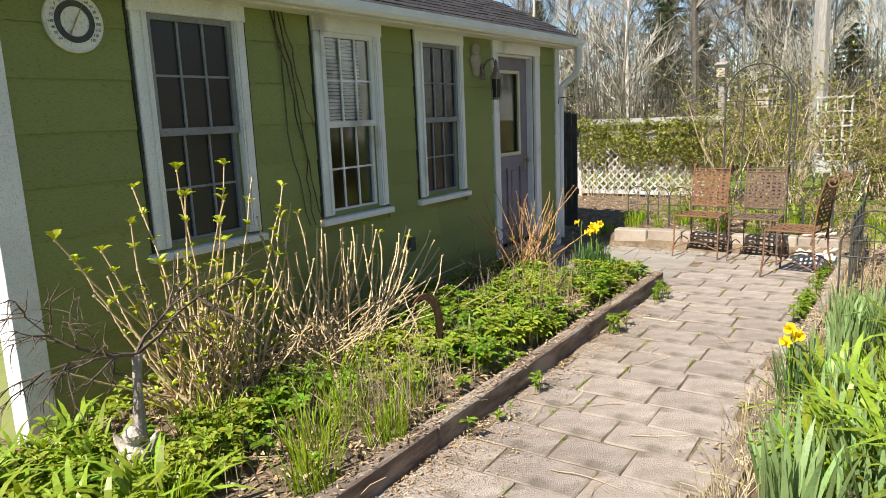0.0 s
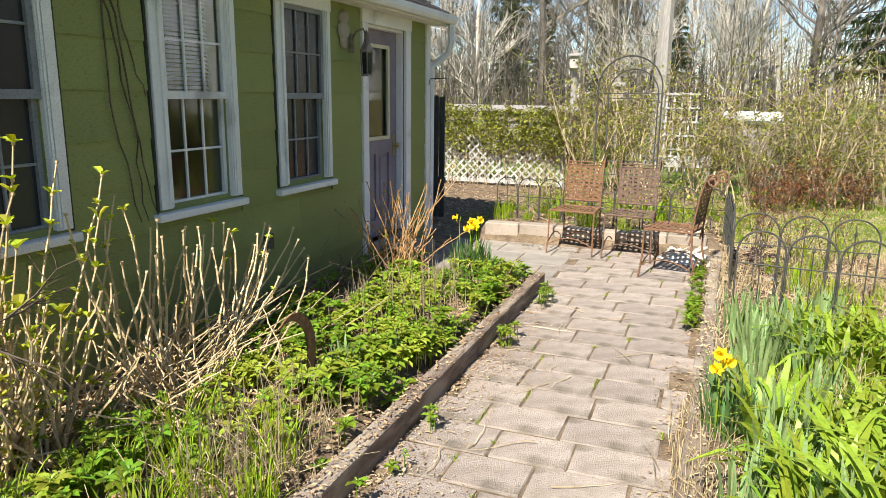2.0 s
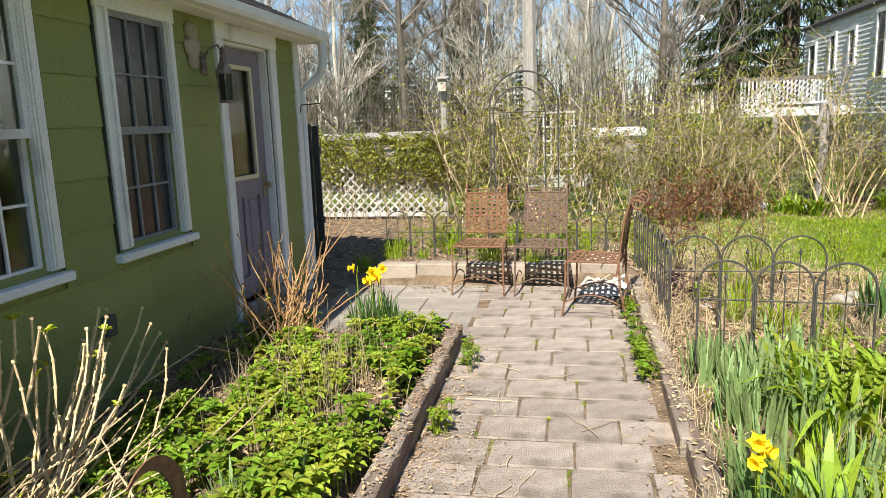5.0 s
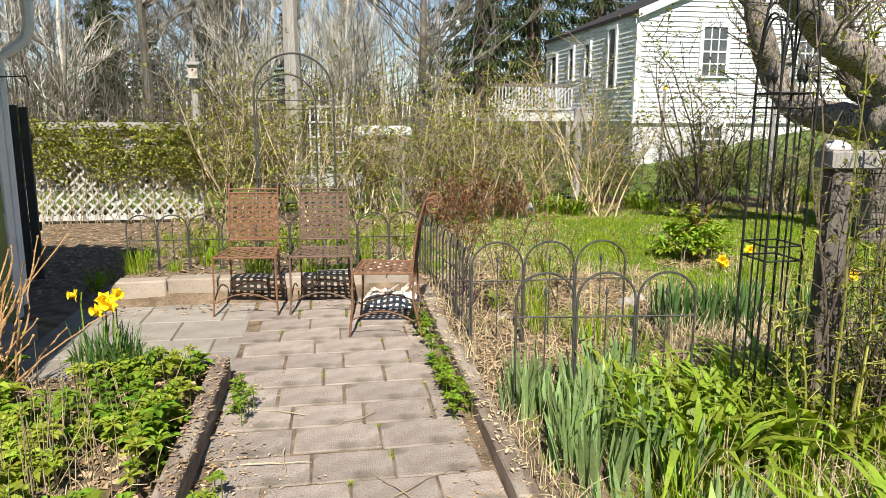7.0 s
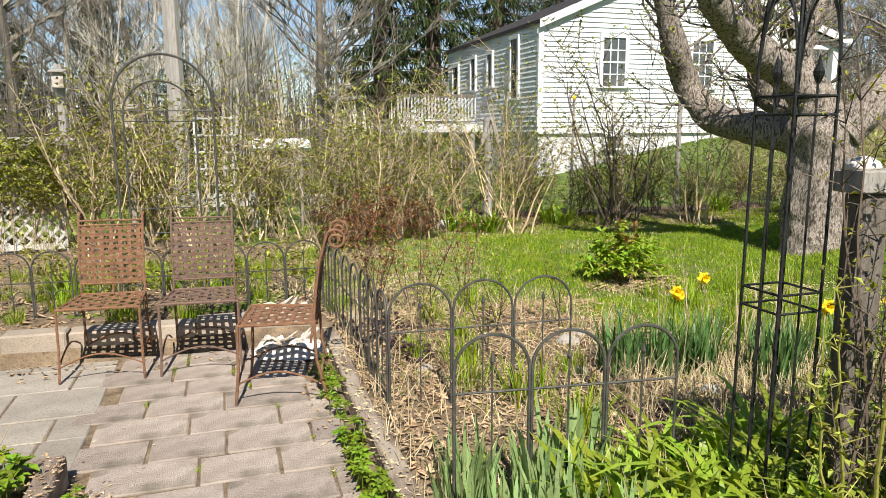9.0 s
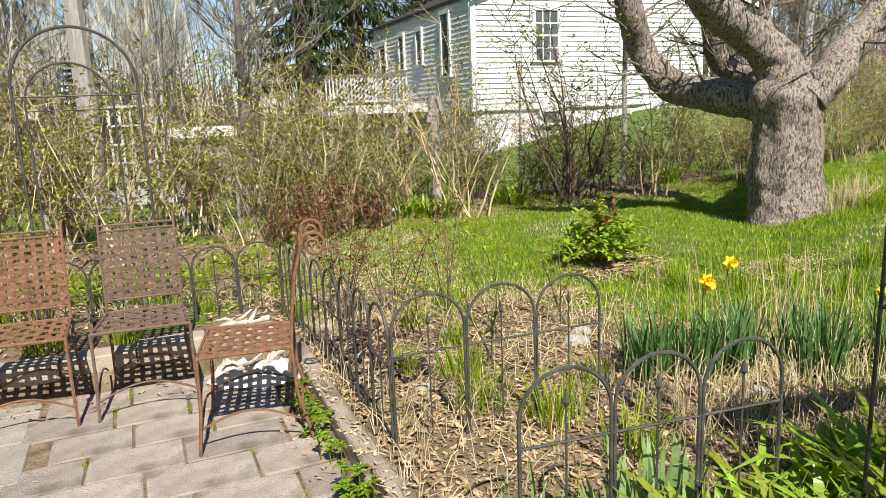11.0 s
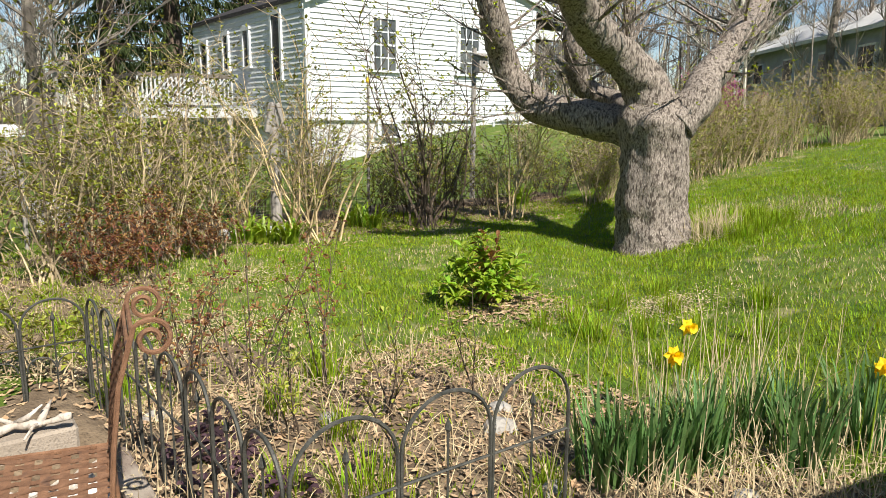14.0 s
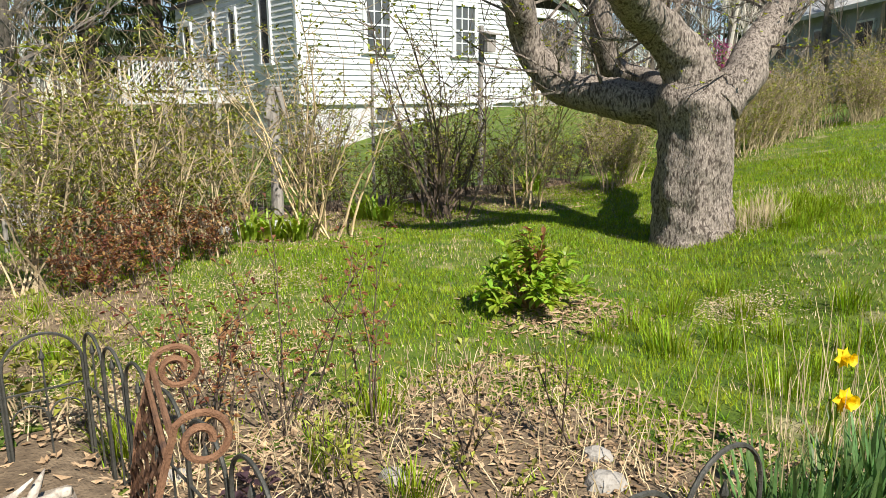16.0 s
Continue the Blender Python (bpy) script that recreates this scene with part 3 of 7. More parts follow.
HX0, HX1, HY0, HY1, HZ0, HZ1 = 9.1, 18.7, 25.4, 35.2, 1.42, 4.95
APX, APZ, RX, RZ = 14.2, 7.1, 22.0, 4.7


def roof_z(x):
    return HZ1 + (APZ - HZ1) * (x - HX0) / (APX - HX0) if x < APX else APZ + (RZ - APZ) * (x - APX) / (RX - APX)


neigh = tagged(new("neighbour_house"), "white clapboard house with a gable roof beyond the garden", "house")
m = M()
for y_ in (HY0 + 0.03, HY1):
    m.face(nb(HX0 + 0.03, y_, HZ0), nb(HX1, y_, HZ0), nb(HX1, y_, roof_z(HX1)), nb(APX, y_, APZ), nb(HX0 + 0.03, y_, HZ1))
m.face(nb(HX0 + 0.03, HY0, HZ0), nb(HX0 + 0.03, HY1, HZ0), nb(HX0 + 0.03, HY1, HZ1), nb(HX0 + 0.03, HY0, HZ1))
m.face(nb(HX1, HY0, HZ0), nb(HX1, HY1, HZ0), nb(HX1, HY1, roof_z(HX1)), nb(HX1, HY0, roof_z(HX1)))
m.part("wall", SIDING, neigh)
m = M()
nspan(m, (HX0 + 0.06, HY0 + 0.06, -0.6), (HX1 - 0.06, HY1 - 0.06, HZ0 + 0.02))
m.part("foundation", STONE, neigh, "pale rendered basement wall")
z_ = HZ0
while z_ < APZ - 0.2:
    h_ = 0.165
    x0_ = HX0 if z_ + h_ < HZ1 else HX0 + (z_ + h_ - HZ1) / (APZ - HZ1) * (APX - HX0)
    x1_ = HX1 if z_ + h_ < roof_z(HX1) else APX + (APZ - z_ - h_) / (APZ - RZ) * (RX - APX)
    m = M()
    a, b = nb(x0_, HY0, z_), nb(x1_, HY0, z_ + h_)
    m.face((a[0], a[1] - 0.016, a[2]), (b[0], a[1] - 0.016, a[2]), (b[0], a[1] + 0.02, b[2]), (a[0], a[1] + 0.02, b[2]))
    m.face((a[0], a[1] + 0.03, a[2]), (b[0], a[1] + 0.03, a[2]), (b[0], a[1] - 0.016, a[2]), (a[0], a[1] - 0.016, a[2]))
    m.part("clapboard", SIDING, neigh)
    if z_ + h_ < HZ1 + 0.1:
        m = M()
        a, b = nb(HX0, HY0, z_), nb(HX0, HY1, z_ + h_)
        m.face((a[0] - 0.014, b[1], a[2]), (a[0] - 0.014, a[1], a[2]), (a[0] + 0.02, a[1], b[2]), (a[0] + 0.02, b[1], b[2]))
        m.face((a[0] + 0.03, b[1], a[2]), (a[0] + 0.03, a[1], a[2]), (a[0] - 0.014, a[1], a[2]), (a[0] - 0.014, b[1], a[2]))
        m.part("clapboard", SIDING, neigh)
    z_ += h_
m = M()
for lo, hi in (((HX0, HZ1), (APX, APZ)), ((APX, APZ), (RX, RZ))):
    ya, yb = HY0 - 0.2, HY1 + 0.35
    ex = -0.06 if lo[0] == HX0 else 0
    sl = (hi[1] - lo[1]) / (hi[0] - lo[0])
    p = [(lo[0] + ex, lo[1] + ex * sl + 0.12), (hi[0], hi[1] + 0.12)]
    for t_ in (0.0, -0.14):
        q = [nb(p[0][0], ya, p[0][1] + t_), nb(p[1][0], ya, p[1][1] + t_), nb(p[1][0], yb, p[1][1] + t_), nb(p[0][0], yb, p[0][1] + t_)]
        m.face(*(q if t_ == 0 else q[::-1]))
    m.face(nb(p[0][0], ya, p[0][1]), nb(p[0][0], yb, p[0][1]), nb(p[0][0], yb, p[0][1] - 0.14), nb(p[0][0], ya, p[0][1] - 0.14))
m.part("roof", SHINGLE, neigh)
m = M()
for lo, hi in (((HX0 - 0.06, HZ1 - 0.042), (APX, APZ)), ((APX, APZ), (RX, RZ))):
    for dz0, dz1, dy in ((-0.14, 0.13, -0.21), (-0.3, -0.14, -0.02)):
        y_ = HY0 + dy
        m.face(nb(lo[0], y_, lo[1] + dz0), nb(hi[0], y_, hi[1] + dz0), nb(hi[0], y_, hi[1] + dz1), nb(lo[0], y_, lo[1] + dz1))
m.part("rake_board", SIDING, neigh, "white rake boards under the roof edge")
m = M()
nspan(m, (HX0 - 0.02, HY0 - 0.05, HZ0), (HX0 + 0.16, HY0 + 0.1, HZ1), 0.004)
m.part("corner_board", SIDING, neigh)
m = M()
nspan(m, (HX1 - 0.16, HY0 - 0.05, HZ0), (HX1 + 0.03, HY0 + 0.1, roof_z(HX1) - 0.3), 0.004)
m.part("corner_board", SIDING, neigh)
m = M()
nspan(m, (HX0 - 0.05, HY0 - 0.06, HZ0 - 0.06), (HX1, HY0 + 0.02, HZ0))
m.part("water_table", SIDING, neigh)
m = M()
nspan(m, (14.5, 30, 6.6), (15.3, 30.8, 8.4))
m.part("chimney", BLOCK, neigh, "brick chimney")


def house_window(x0, x1, z0, z1, face, bars=True):
    """A window in the neighbour's front (face 0) or side (face 1) wall."""
    P = (lambda u, d, z: nb(u, HY0 - d, z)) if face == 0 else (lambda u, d, z: nb(HX0 - d, u, z))

    def sp(m_, u0, u1, d0, d1, z0_, z1_):
        a_, b_ = Vector(P(u0, d0, z0_)), Vector(P(u1, d1, z1_))
        m_.span((min(a_.x, b_.x), min(a_.y, b_.y), min(a_.z, b_.z)), (max(a_.x, b_.x), max(a_.y, b_.y), max(a_.z, b_.z)))

    f = M()
    t_ = 0.13
    sp(f, x0, x0 + t_, -0.02, 0.085, z0, z1)
    sp(f, x1 - t_, x1, -0.02, 0.085, z0, z1)
    sp(f, x0, x1, -0.02, 0.09, z1, z1 + t_)
    wd = f.part("window", SIDING, neigh)
    g_ = M()
    sp(g_, x0 + t_, x1 - t_, -0.02, 0.045, z0, z1)
    g_.part("pane", CURTAINED if face == 0 else SCREEN, wd)
    s_ = M()
    sp(s_, x0 - 0.08, x1 + 0.08, -0.02, 0.12, z0 - 0.06, z0)
    s_.part("sill", SIDING, wd)
    if bars:
        b_ = M()
        zm = (z0 + z1) / 2
        sp(b_, x0 + t_, x1 - t_, 0.0, 0.07, zm - 0.03, zm + 0.03)
        for k in (1, 2):
            u = x0 + t_ + (x1 - x0 - 2 * t_) * k / 3
            sp(b_, u - 0.02, u + 0.02, 0.0, 0.06, z0, z1)
        for z2 in ((z0 * 3 + z1) / 4, (z0 + z1 * 3) / 4):
            sp(b_, x0 + t_, x1 - t_, 0.0, 0.059, z2 - 0.02, z2 + 0.02)
        b_.part("glazing_bar", SIDING, wd)


house_window(11.35, 12.45, 2.95, 4.55, 0)
house_window(14.9, 16.0, 2.95, 4.55, 0)
house_window(26.9, 27.75, 2.6, 4.65, 1, False)
house_window(29.4, 30.1, 3.15, 4.35, 1, False)
house_window(31.3, 32.0, 3.1, 4.35, 1, False)
house_window(33.5, 34.4, 1.9, 4.2, 1, False)
house_window(11.6, 12.5, 0.85, 1.25, 0, False)
m = M()
nspan(m, (21.45, 25.5, 0.9), (21.7, 25.75, RZ), 0.005)
m.part("porch_post", SIDING, neigh)
m = M()
nspan(m, (HX1, 25.45, 1.2), (21.8, 31.0, 1.4))
m.part("porch_floor", GREYWOOD, neigh)
m = M()
nspan(m, (HX1, 25.5, RZ - 0.25), (21.8, 25.7, RZ + 0.08))
m.part("porch_beam", SIDING, neigh)
rp = tagged(new("ramp"), "long white wooden ramp rail beside the house", "ramp")
m = M()
m.tube([nb(12.4, 24.6, 0.75), nb(18.4, 24.6, 1.75)], 0.05, 4)
m.part("rail", SIDING, rp)
m = M()
m.tube([nb(12.4, 24.6, 0.45), nb(18.4, 24.6, 1.4)], 0.04, 4)
m.part("rail", SIDING, rp)
for k in range(6):
    u = k / 5
    m = M()
    a = nb(12.4 + 6 * u, 24.6, 0.0)
    m.tube([(a[0], a[1], 0.2 + 0.9 * u), (a[0], a[1], nb(0, 0, 0.78 + u)[2])], 0.04, 4)
    m.part("post", SIDING, rp)

# deck with lattice railing
dk_ = tagged(new("deck"), "raised grey deck with a white lattice railing on the house", "deck")
DX0, DX1, DY0, DY1 = 5.2, 8.2, 29.0, 32.5
m = M()
nspan(m, (DX0, DY0, 1.4), (HX0 - 0.05, DY1, 1.72))
m.part("floor", DECK_SHADED_WHITE, dk_, "white deck edge boards")
for x, y_ in ((DX0 + 0.1, DY0 + 0.1), (DX1 - 0.1, DY0 + 0.1), (DX0 + 0.1, DY1 - 0.1), (6.4, DY0 + 0.1)):
    m = M()
    nspan(m, (x - 0.08, y_ - 0.08, -0.3), (x + 0.08, y_ + 0.08, 1.4))
    m.part("post", GREYWOOD, dk_)
for z0_, z1_ in ((2.68, 2.8), (1.82, 1.9)):
    m = M()
    nspan(m, (DX0, DY0, z0_), (DX1, DY0 + 0.1, z1_))
    nspan(m, (DX0, DY0 + 0.1, z0_), (DX0 + 0.1, DY1, z1_))
    nspan(m, (DX1 - 0.1, DY0 + 0.1, z0_), (DX1, DY1, z1_))
    m.part("rail", DARK_SHADED_WOOD if z0_ > 2 else DECK_SHADED_WHITE, dk_)
for k in range(24):
    m = M()
    x = DX0 + (DX1 - DX0) * k / 23
    nspan(m, (x - 0.025, DY0 + 0.02, 1.9), (x + 0.025, DY0 + 0.07, 2.68))
    m.part("baluster", DECK_SHADED_WHITE, dk_)
for k in range(13):
    m = M()
    x = DX0 + 0.1 + (DX1 - DX0 - 0.9) * k / 12
    m.tube([nb(x, DY0 - 0.02, 1.9), nb(x + 0.72, DY0 - 0.02, 2.66)], 0.022, 4)
    m.part("slat", DECK_SHADED_WHITE, dk_)

# house far up the slope
gh = tagged(new("grey_house"), "low blue grey house with a pale roof up the slope", "house")
m = M()
m.span((27, 24.9, -0.5), (48, 31, 5.0))
m.part("wall", GREYHOUSE, gh)
m = M()
for t_, o in ((0, 1), (-0.2, -1)):
    q = [(26.4, 24.4, 5.0 + t_), (48.6, 24.4, 5.0 + t_), (48.6, 27.2, 6.6 + t_), (26.4, 27.2, 6.6 + t_)]
    m.face(*(q if o > 0 else q[::-1]))
    q = [(48.6, 31.6, 5.0 + t_), (26.4, 31.6, 5.0 + t_), (26.4, 27.2, 6.6 + t_), (48.6, 27.2, 6.6 + t_)]
    m.face(*(q if o > 0 else q[::-1]))
m.face((26.4, 24.4, 4.8), (48.6, 24.4, 4.8), (48.6, 24.4, 5.0), (26.4, 24.4, 5.0))
m.part("roof", STONE, gh, "pale weathered roof")
for x in (29, 33.5, 38, 42):
    f = M()
    f.span((x, 24.8, 3.0), (x + 1.5, 24.9, 4.3))
    wd = f.part("window", SIDING, gh)
    for q in (0, 1):
        p = M()
        p.span((x + 0.1 + 0.68 * q, 24.77, 3.1), (x + 0.7 + 0.7 * q, 24.8, 4.2))
        p.part("pane", SCREEN, wd)
m = M()
m.span((44.5, 24.5, -0.5), (45.6, 24.9, 7.4))
m.part("chimney", BLOCK, gh, "red brick chimney")
gh.matrix_basis = pose(44, 31, 0.45, 0, 0, -132) @ Matrix.Translation((-27, -24.9, 0))


# ---- iron chairs ----
def arc(c, r, a0, a1, n, ax, ay):
    return [Vector(c) + Vector(ax) * (r * math.cos(a0 + (a1 - a0) * k / n)) + Vector(ay) * (r * math.sin(a0 + (a1 - a0) * k / n)) for k in range(n + 1)]


def iron_chair(label, material, m):
    """A woven strap chair facing local -y; front legs at y 0, back legs at y 0.42."""
    top = thing("garden_chair", label, "chair", "rusty chairs on the patio")
    SZ, fw, bw, dp = 0.46, 0.24, 0.2, 0.42
    fr = M()
    fr.tube([(-fw, 0, SZ), (fw, 0, SZ), (bw, dp, SZ), (-bw, dp, SZ), (-fw, 0, SZ)], 0.009, 6)
    fr_ob = fr.part("seat_frame", material, top)
    for k in range(8):
        se = M()
        u = (k + 0.5) / 8
        y = dp * u
        hw = fw + (bw - fw) * u
        for q in range(8):
            xa, xb = -hw + 2 * hw * q / 8, -hw + 2 * hw * (q + 1) / 8
            za, zb = SZ + 0.004 * (1 if (q + k) % 2 else -1), SZ + 0.004 * (-1 if (q + k) % 2 else 1)
            for dz, o in ((0, 1), (-0.003, -1)):
                f = [(xa, y - 0.014, za + dz), (xb, y - 0.014, zb + dz), (xb, y + 0.014, zb + dz), (xa, y + 0.014, za + dz)]
                se.face(*f[::o])
        se.part("strap", material, fr_ob)
    for k in range(8):
        se = M()
        v = (k + 0.5) / 8 * 2 - 1
        for q in range(8):
            y0_, y1_ = dp * q / 8, dp * (q + 1) / 8
            xa, xb = v * (fw + (bw - fw) * q / 8), v * (fw + (bw - fw) * (q + 1) / 8)
            za, zb = SZ + 0.004 * (-1 if (q + k) % 2 else 1), SZ + 0.004 * (1 if (q + k) % 2 else -1)
            for dz, o in ((0, 1), (-0.003, -1)):
                f = [(xa - 0.014, y0_, za + dz), (xa + 0.014, y0_, za + dz), (xb + 0.014, y1_, zb + dz), (xb - 0.014, y1_, zb + dz)]
                se.face(*f[::o])
        se.part("strap", material, fr_ob)
    for sx in (-1, 1):
        lg = M()
        lg.tube([(sx * fw, 0, SZ), (sx * fw * 1.0, -0.005, 0.2), (sx * (fw + 0.008), -0.025, 0.0)], 0.009, 6)
        lg.part("leg", material, top)
        lg = M()
        lg.tube([(sx * bw, dp, SZ + 0.02), (sx * bw, dp + 0.01, 0.24), (sx * (bw + 0.01), dp + 0.07, 0.0)], 0.009, 6)
        lg.part("leg", material, top)
        up = M()
        pts = [(sx * bw, dp - 0.02, SZ - 0.12), (sx * bw, dp, SZ), (sx * bw, dp + 0.015, 0.62), (sx * bw, dp + 0.04, 0.8), (sx * bw, dp + 0.075, 0.92)]
        sc = []
        for k in range(1, 27):
            a = math.pi - 0.35 - k * 0.36
            r = 0.062 * (1 - k / 36)
            sc.append((sx * bw, dp + 0.137 + r * math.cos(a), 0.935 + r * math.sin(a)))
        up.tube(pts + sc, 0.008, 6)
        up.part("back_upright", material, top, "upright ending in a rolled scroll")
    for z, yy in ((0.53, dp + 0.006), (0.945, dp + 0.085)):
        bf = M()
        bf.tube([(-bw, yy, z), (bw, yy, z)], 0.007, 6)
        bf.part("back_rail", material, top)
    bf = M()
    bf.tube([(-bw, dp + 0.072, 0.915), (bw, dp + 0.072, 0.915)], 0.007, 6)
    bf_ob = bf.part("back_rail", material, top)

    def by(z):
        return dp + 0.006 + (z - 0.53) ** 2 * 0.45

    for k in range(10):
        bk = M()
        z = 0.55 + 0.36 * k / 9.5
        for q in range(8):
            x0_, x1_ = -bw + 0.05 * q, -bw + 0.05 * (q + 1)
            s0, s1 = 0.004 * (1 if (q + k) % 2 else -1), 0.004 * (-1 if (q + k) % 2 else 1)
            for dy, o in ((0, 1), (0.003, -1)):
                y = by(z) + dy
                f = [(x0_, y + s0, z - 0.0105), (x1_, y + s1, z - 0.0105), (x1_, y + s1, z + 0.0105), (x0_, y + s0, z + 0.0105)]
                bk.face(*f[::o])
        bk.part("strap", material, bf_ob)
    for k in range(7):
        bk = M()
        x = -bw + 0.4 * (k + 0.5) / 7
        for q in range(10):
            z0_, z1_ = 0.53 + 0.0385 * q, 0.53 + 0.0385 * (q + 1)
            s0, s1 = 0.004 * (-1 if (q + k) % 2 else 1), 0.004 * (1 if (q + k) % 2 else -1)
            for dy, o in ((0, 1), (0.003, -1)):
                f = [(x - 0.0115, by(z0_) + s0 + dy, z0_), (x + 0.0115, by(z0_) + s0 + dy, z0_), (x + 0.0115, by(z1_) + s1 + dy, z1_), (x - 0.0115, by(z1_) + s1 + dy, z1_)]
                bk.face(*f[::o])
        bk.part("strap", material, bf_ob)
    ra = M()
    ra.tube([(0, dp - 0.01, SZ), (0, dp + 0.012, 0.53)], 0.007, 6)
    ra.part("back_post", material, top)
    for yy, hw in ((-0.012, fw), (dp + 0.03, bw)):
        s = M()
        n = 10
        for sx in (-1, 1):
            s.tube([(sx * hw * (1 - k / n), yy, 0.1 + 0.075 * math.sin(math.pi * 0.5 * k / n)) for k in range(n + 1)], 0.006, 5)
        s.part("stretcher", material, top, "bowed iron stretcher")
    for sx in (-1, 1):
        s = M()
        s.tube([(sx * (fw - 0.001), -0.012 + 0.45 * k / 12, 0.12 + 0.07 * math.sin(math.pi * k / 12)) for k in range(13)], 0.006, 5)
        s.part("stretcher", material, top, "bowed iron stretcher")
    top.matrix_basis = m
    return top


iron_chair("rusty orange iron chair with woven strap seat by the wall", RUST, pose(-1.825, 8.22, 0.002, 0, 0, -5))
iron_chair("greyed rusty iron chair with woven strap seat by the wall", RUST_GREY, pose(-1.235, 8.18, 0.002, 0, 0, -4))
iron_chair("rusty iron chair turned sideways beside the timber edging", RUST, pose(-0.965, 7.77, 0.002, 0, 0, -102))


# ---- arched border fence ----
def border_fence(p0, p1, n, z0, top_z, rail, scroll=False, group="arched border fence"):
    """A hooped iron panel of n arches between p0 and p1."""
    top = thing("garden_fence", "low hooped iron border fence in the flower bed", "fence", group)
    p0, p1 = Vector((*p0, 0)), Vector((*p1, 0))
    d = (p1 - p0) / n
    r = d.length / 2
    ax = d.normalized()
    s = M()
    s.tube([p0 + Vector((0, 0, rail)), p1 + Vector((0, 0, rail))], 0.005, 5)
    s.part("rail", IRON, top)
    for k in range(n):
        a, b = p0 + d * k, p0 + d * (k + 1)
        c = (a + b) / 2
        h = M()
        off = ax * 0.006
        sp = top_z - r * 0.95
        pts = [a + off + Vector((0, 0, z0))] + arc(c + Vector((0, 0, sp)), r - 0.006, math.pi, 0, 14, ax, (0, 0, 0.95)) + [b - off + Vector((0, 0, z0))]
        h.tube(pts, 0.0066, 6)
        h.part("hoop", IRON, top)
        h = M()
        h.tube([c + Vector((0, 0, z0)), c + Vector((0, 0, sp + r * 0.15))], 0.004, 5)
        zz = sp + r * 0.15
        h.lathe(tuple(c + Vector((0, 0, zz))), [(0.004, 0), (0.012, 0.014), (0.009, 0.026), (0.0015, 0.05)], 6)
        h.part("picket", IRON, top, "thin picket with a spear tip")
        if scroll:
            for sg in (-1, 1):
                q = M()
                cc = c + ax * (sg * r * 0.45) + Vector((0, 0, rail - 0.12))
                q.tube(arc(cc, r * 0.42, 0 if sg < 0 else math.pi, math.pi if sg < 0 else 0, 9, ax, (0, 0, 1)), 0.004, 5)
                q.part("scroll", IRON, top)
    return top


border_fence((-0.27, 5.94), (0.64, 5.84), 3, 0.06, 0.8, 0.57)
border_fence((-0.27, 7.02), (0.77, 6.98), 3, 0.08, 0.76, 0.5)
border_fence((-0.27, 7.04), (-0.25, 7.9), 3, 0.02, 0.7, 0.44)
border_fence((-0.25, 7.92), (-0.27, 8.8), 3, 0.02, 0.68, 0.42)
border_fence((-0.27, 8.82), (-0.3, 9.28), 2, 0.02, 0.66, 0.4)
border_fence((-0.3, 9.3), (-1.2, 9.32), 3, 0.02, 0.66, 0.42, True)
border_fence((-1.22, 9.33), (-2.15, 9.35), 3, 0.02, 0.66, 0.42, True)
border_fence((-2.17, 9.36), (-3.0, 9.4), 3, 0.02, 0.66, 0.42, True)

# ---- garden hoops ----
for hx, hy, hr, ht in ((-1.45, 9.42, 0.36, 2.11), (-1.62, 11.3, 0.34, 2.03)):
    ga = thing("garden_arch", "tall thin iron hoop arch behind the low wall", "trellis", "garden hoops")
    h = M()
    h.tube([(hx - hr, hy, -0.05), (hx - hr, hy, 0.9)] + arc((hx, hy, ht - hr), hr, math.pi, 0, 24, (1, 0, 0), (0, 0, 1)) + [(hx + hr, hy, 0.9), (hx + hr, hy, -0.05)], 0.0095, 7)
    h.part("hoop", IRON, ga)
    for z in (ht - hr - 0.06, 0.75):
        r = M()
        r.tube([(hx - hr, hy, z), (hx + hr, hy, z)], 0.005, 5)
        r.part("rung", IRON, ga)

# ---- obelisk trellis ----
ob_ = thing("obelisk_trellis", "slim black iron obelisk trellis with pointed arches", "trellis")
OC = Vector((0.79, 5.5, 0.03))
HW = 0.09
corners = [Vector((sx * HW, sy * HW, 0)) for sx, sy in ((-1, -1), (1, -1), (1, 1), (-1, 1))]
APEX = Vector((0, 0, 2.16))
for c in corners:
    h = M()
    h.tube([OC + c * (1 - 0.04 * k / 4) + Vector((0, 0, 1.62 * k / 4)) for k in range(5)], 0.0062, 6)
    h.part("leg", BLACK, ob_)
    h = M()
    h.tube([OC + c * (0.96 * math.cos(a) ** 0.8) + Vector((0, 0, 1.62 + 0.54 * math.sin(a))) for a in [math.pi / 2 * k / 9 for k in range(9)]] + [OC + APEX], 0.0058, 6)
    h.part("arch_rib", BLACK, ob_)
for k in range(4):
    a, b = corners[k], corners[(k + 1) % 4]
    for z in (0.9, 0.965, 1.56, 1.62):
        h = M()
        h.tube([OC + a * 0.965 + Vector((0, 0, z)), OC + b * 0.965 + Vector((0, 0, z))], 0.0045, 5)
        h.part("crossbar", BLACK, ob_)
    mid = (a + b) / 2
    for e in (a, b):
        h = M()
        h.tube([OC + e.lerp(mid, 1 - math.cos(t) ** 0.8) * 0.96 + Vector((0, 0, 1.62 + 0.33 * math.sin(t))) for t in [math.pi / 2 * q / 8 for q in range(9)]], 0.005, 5)
        h.part("face_arch", BLACK, ob_)
    h = M()
    q = OC + mid * 0.96 + Vector((0, 0, 1.66))
    h.tube([OC + mid, q], 0.0042, 5)
    h.lathe(tuple(q), [(0.004, 0), (0.014, 0.02), (0.018, 0.035), (0.008, 0.06), (0.001, 0.09)], 6)
    h.part("bar", BLACK, ob_, "upright bar with a spear tip")

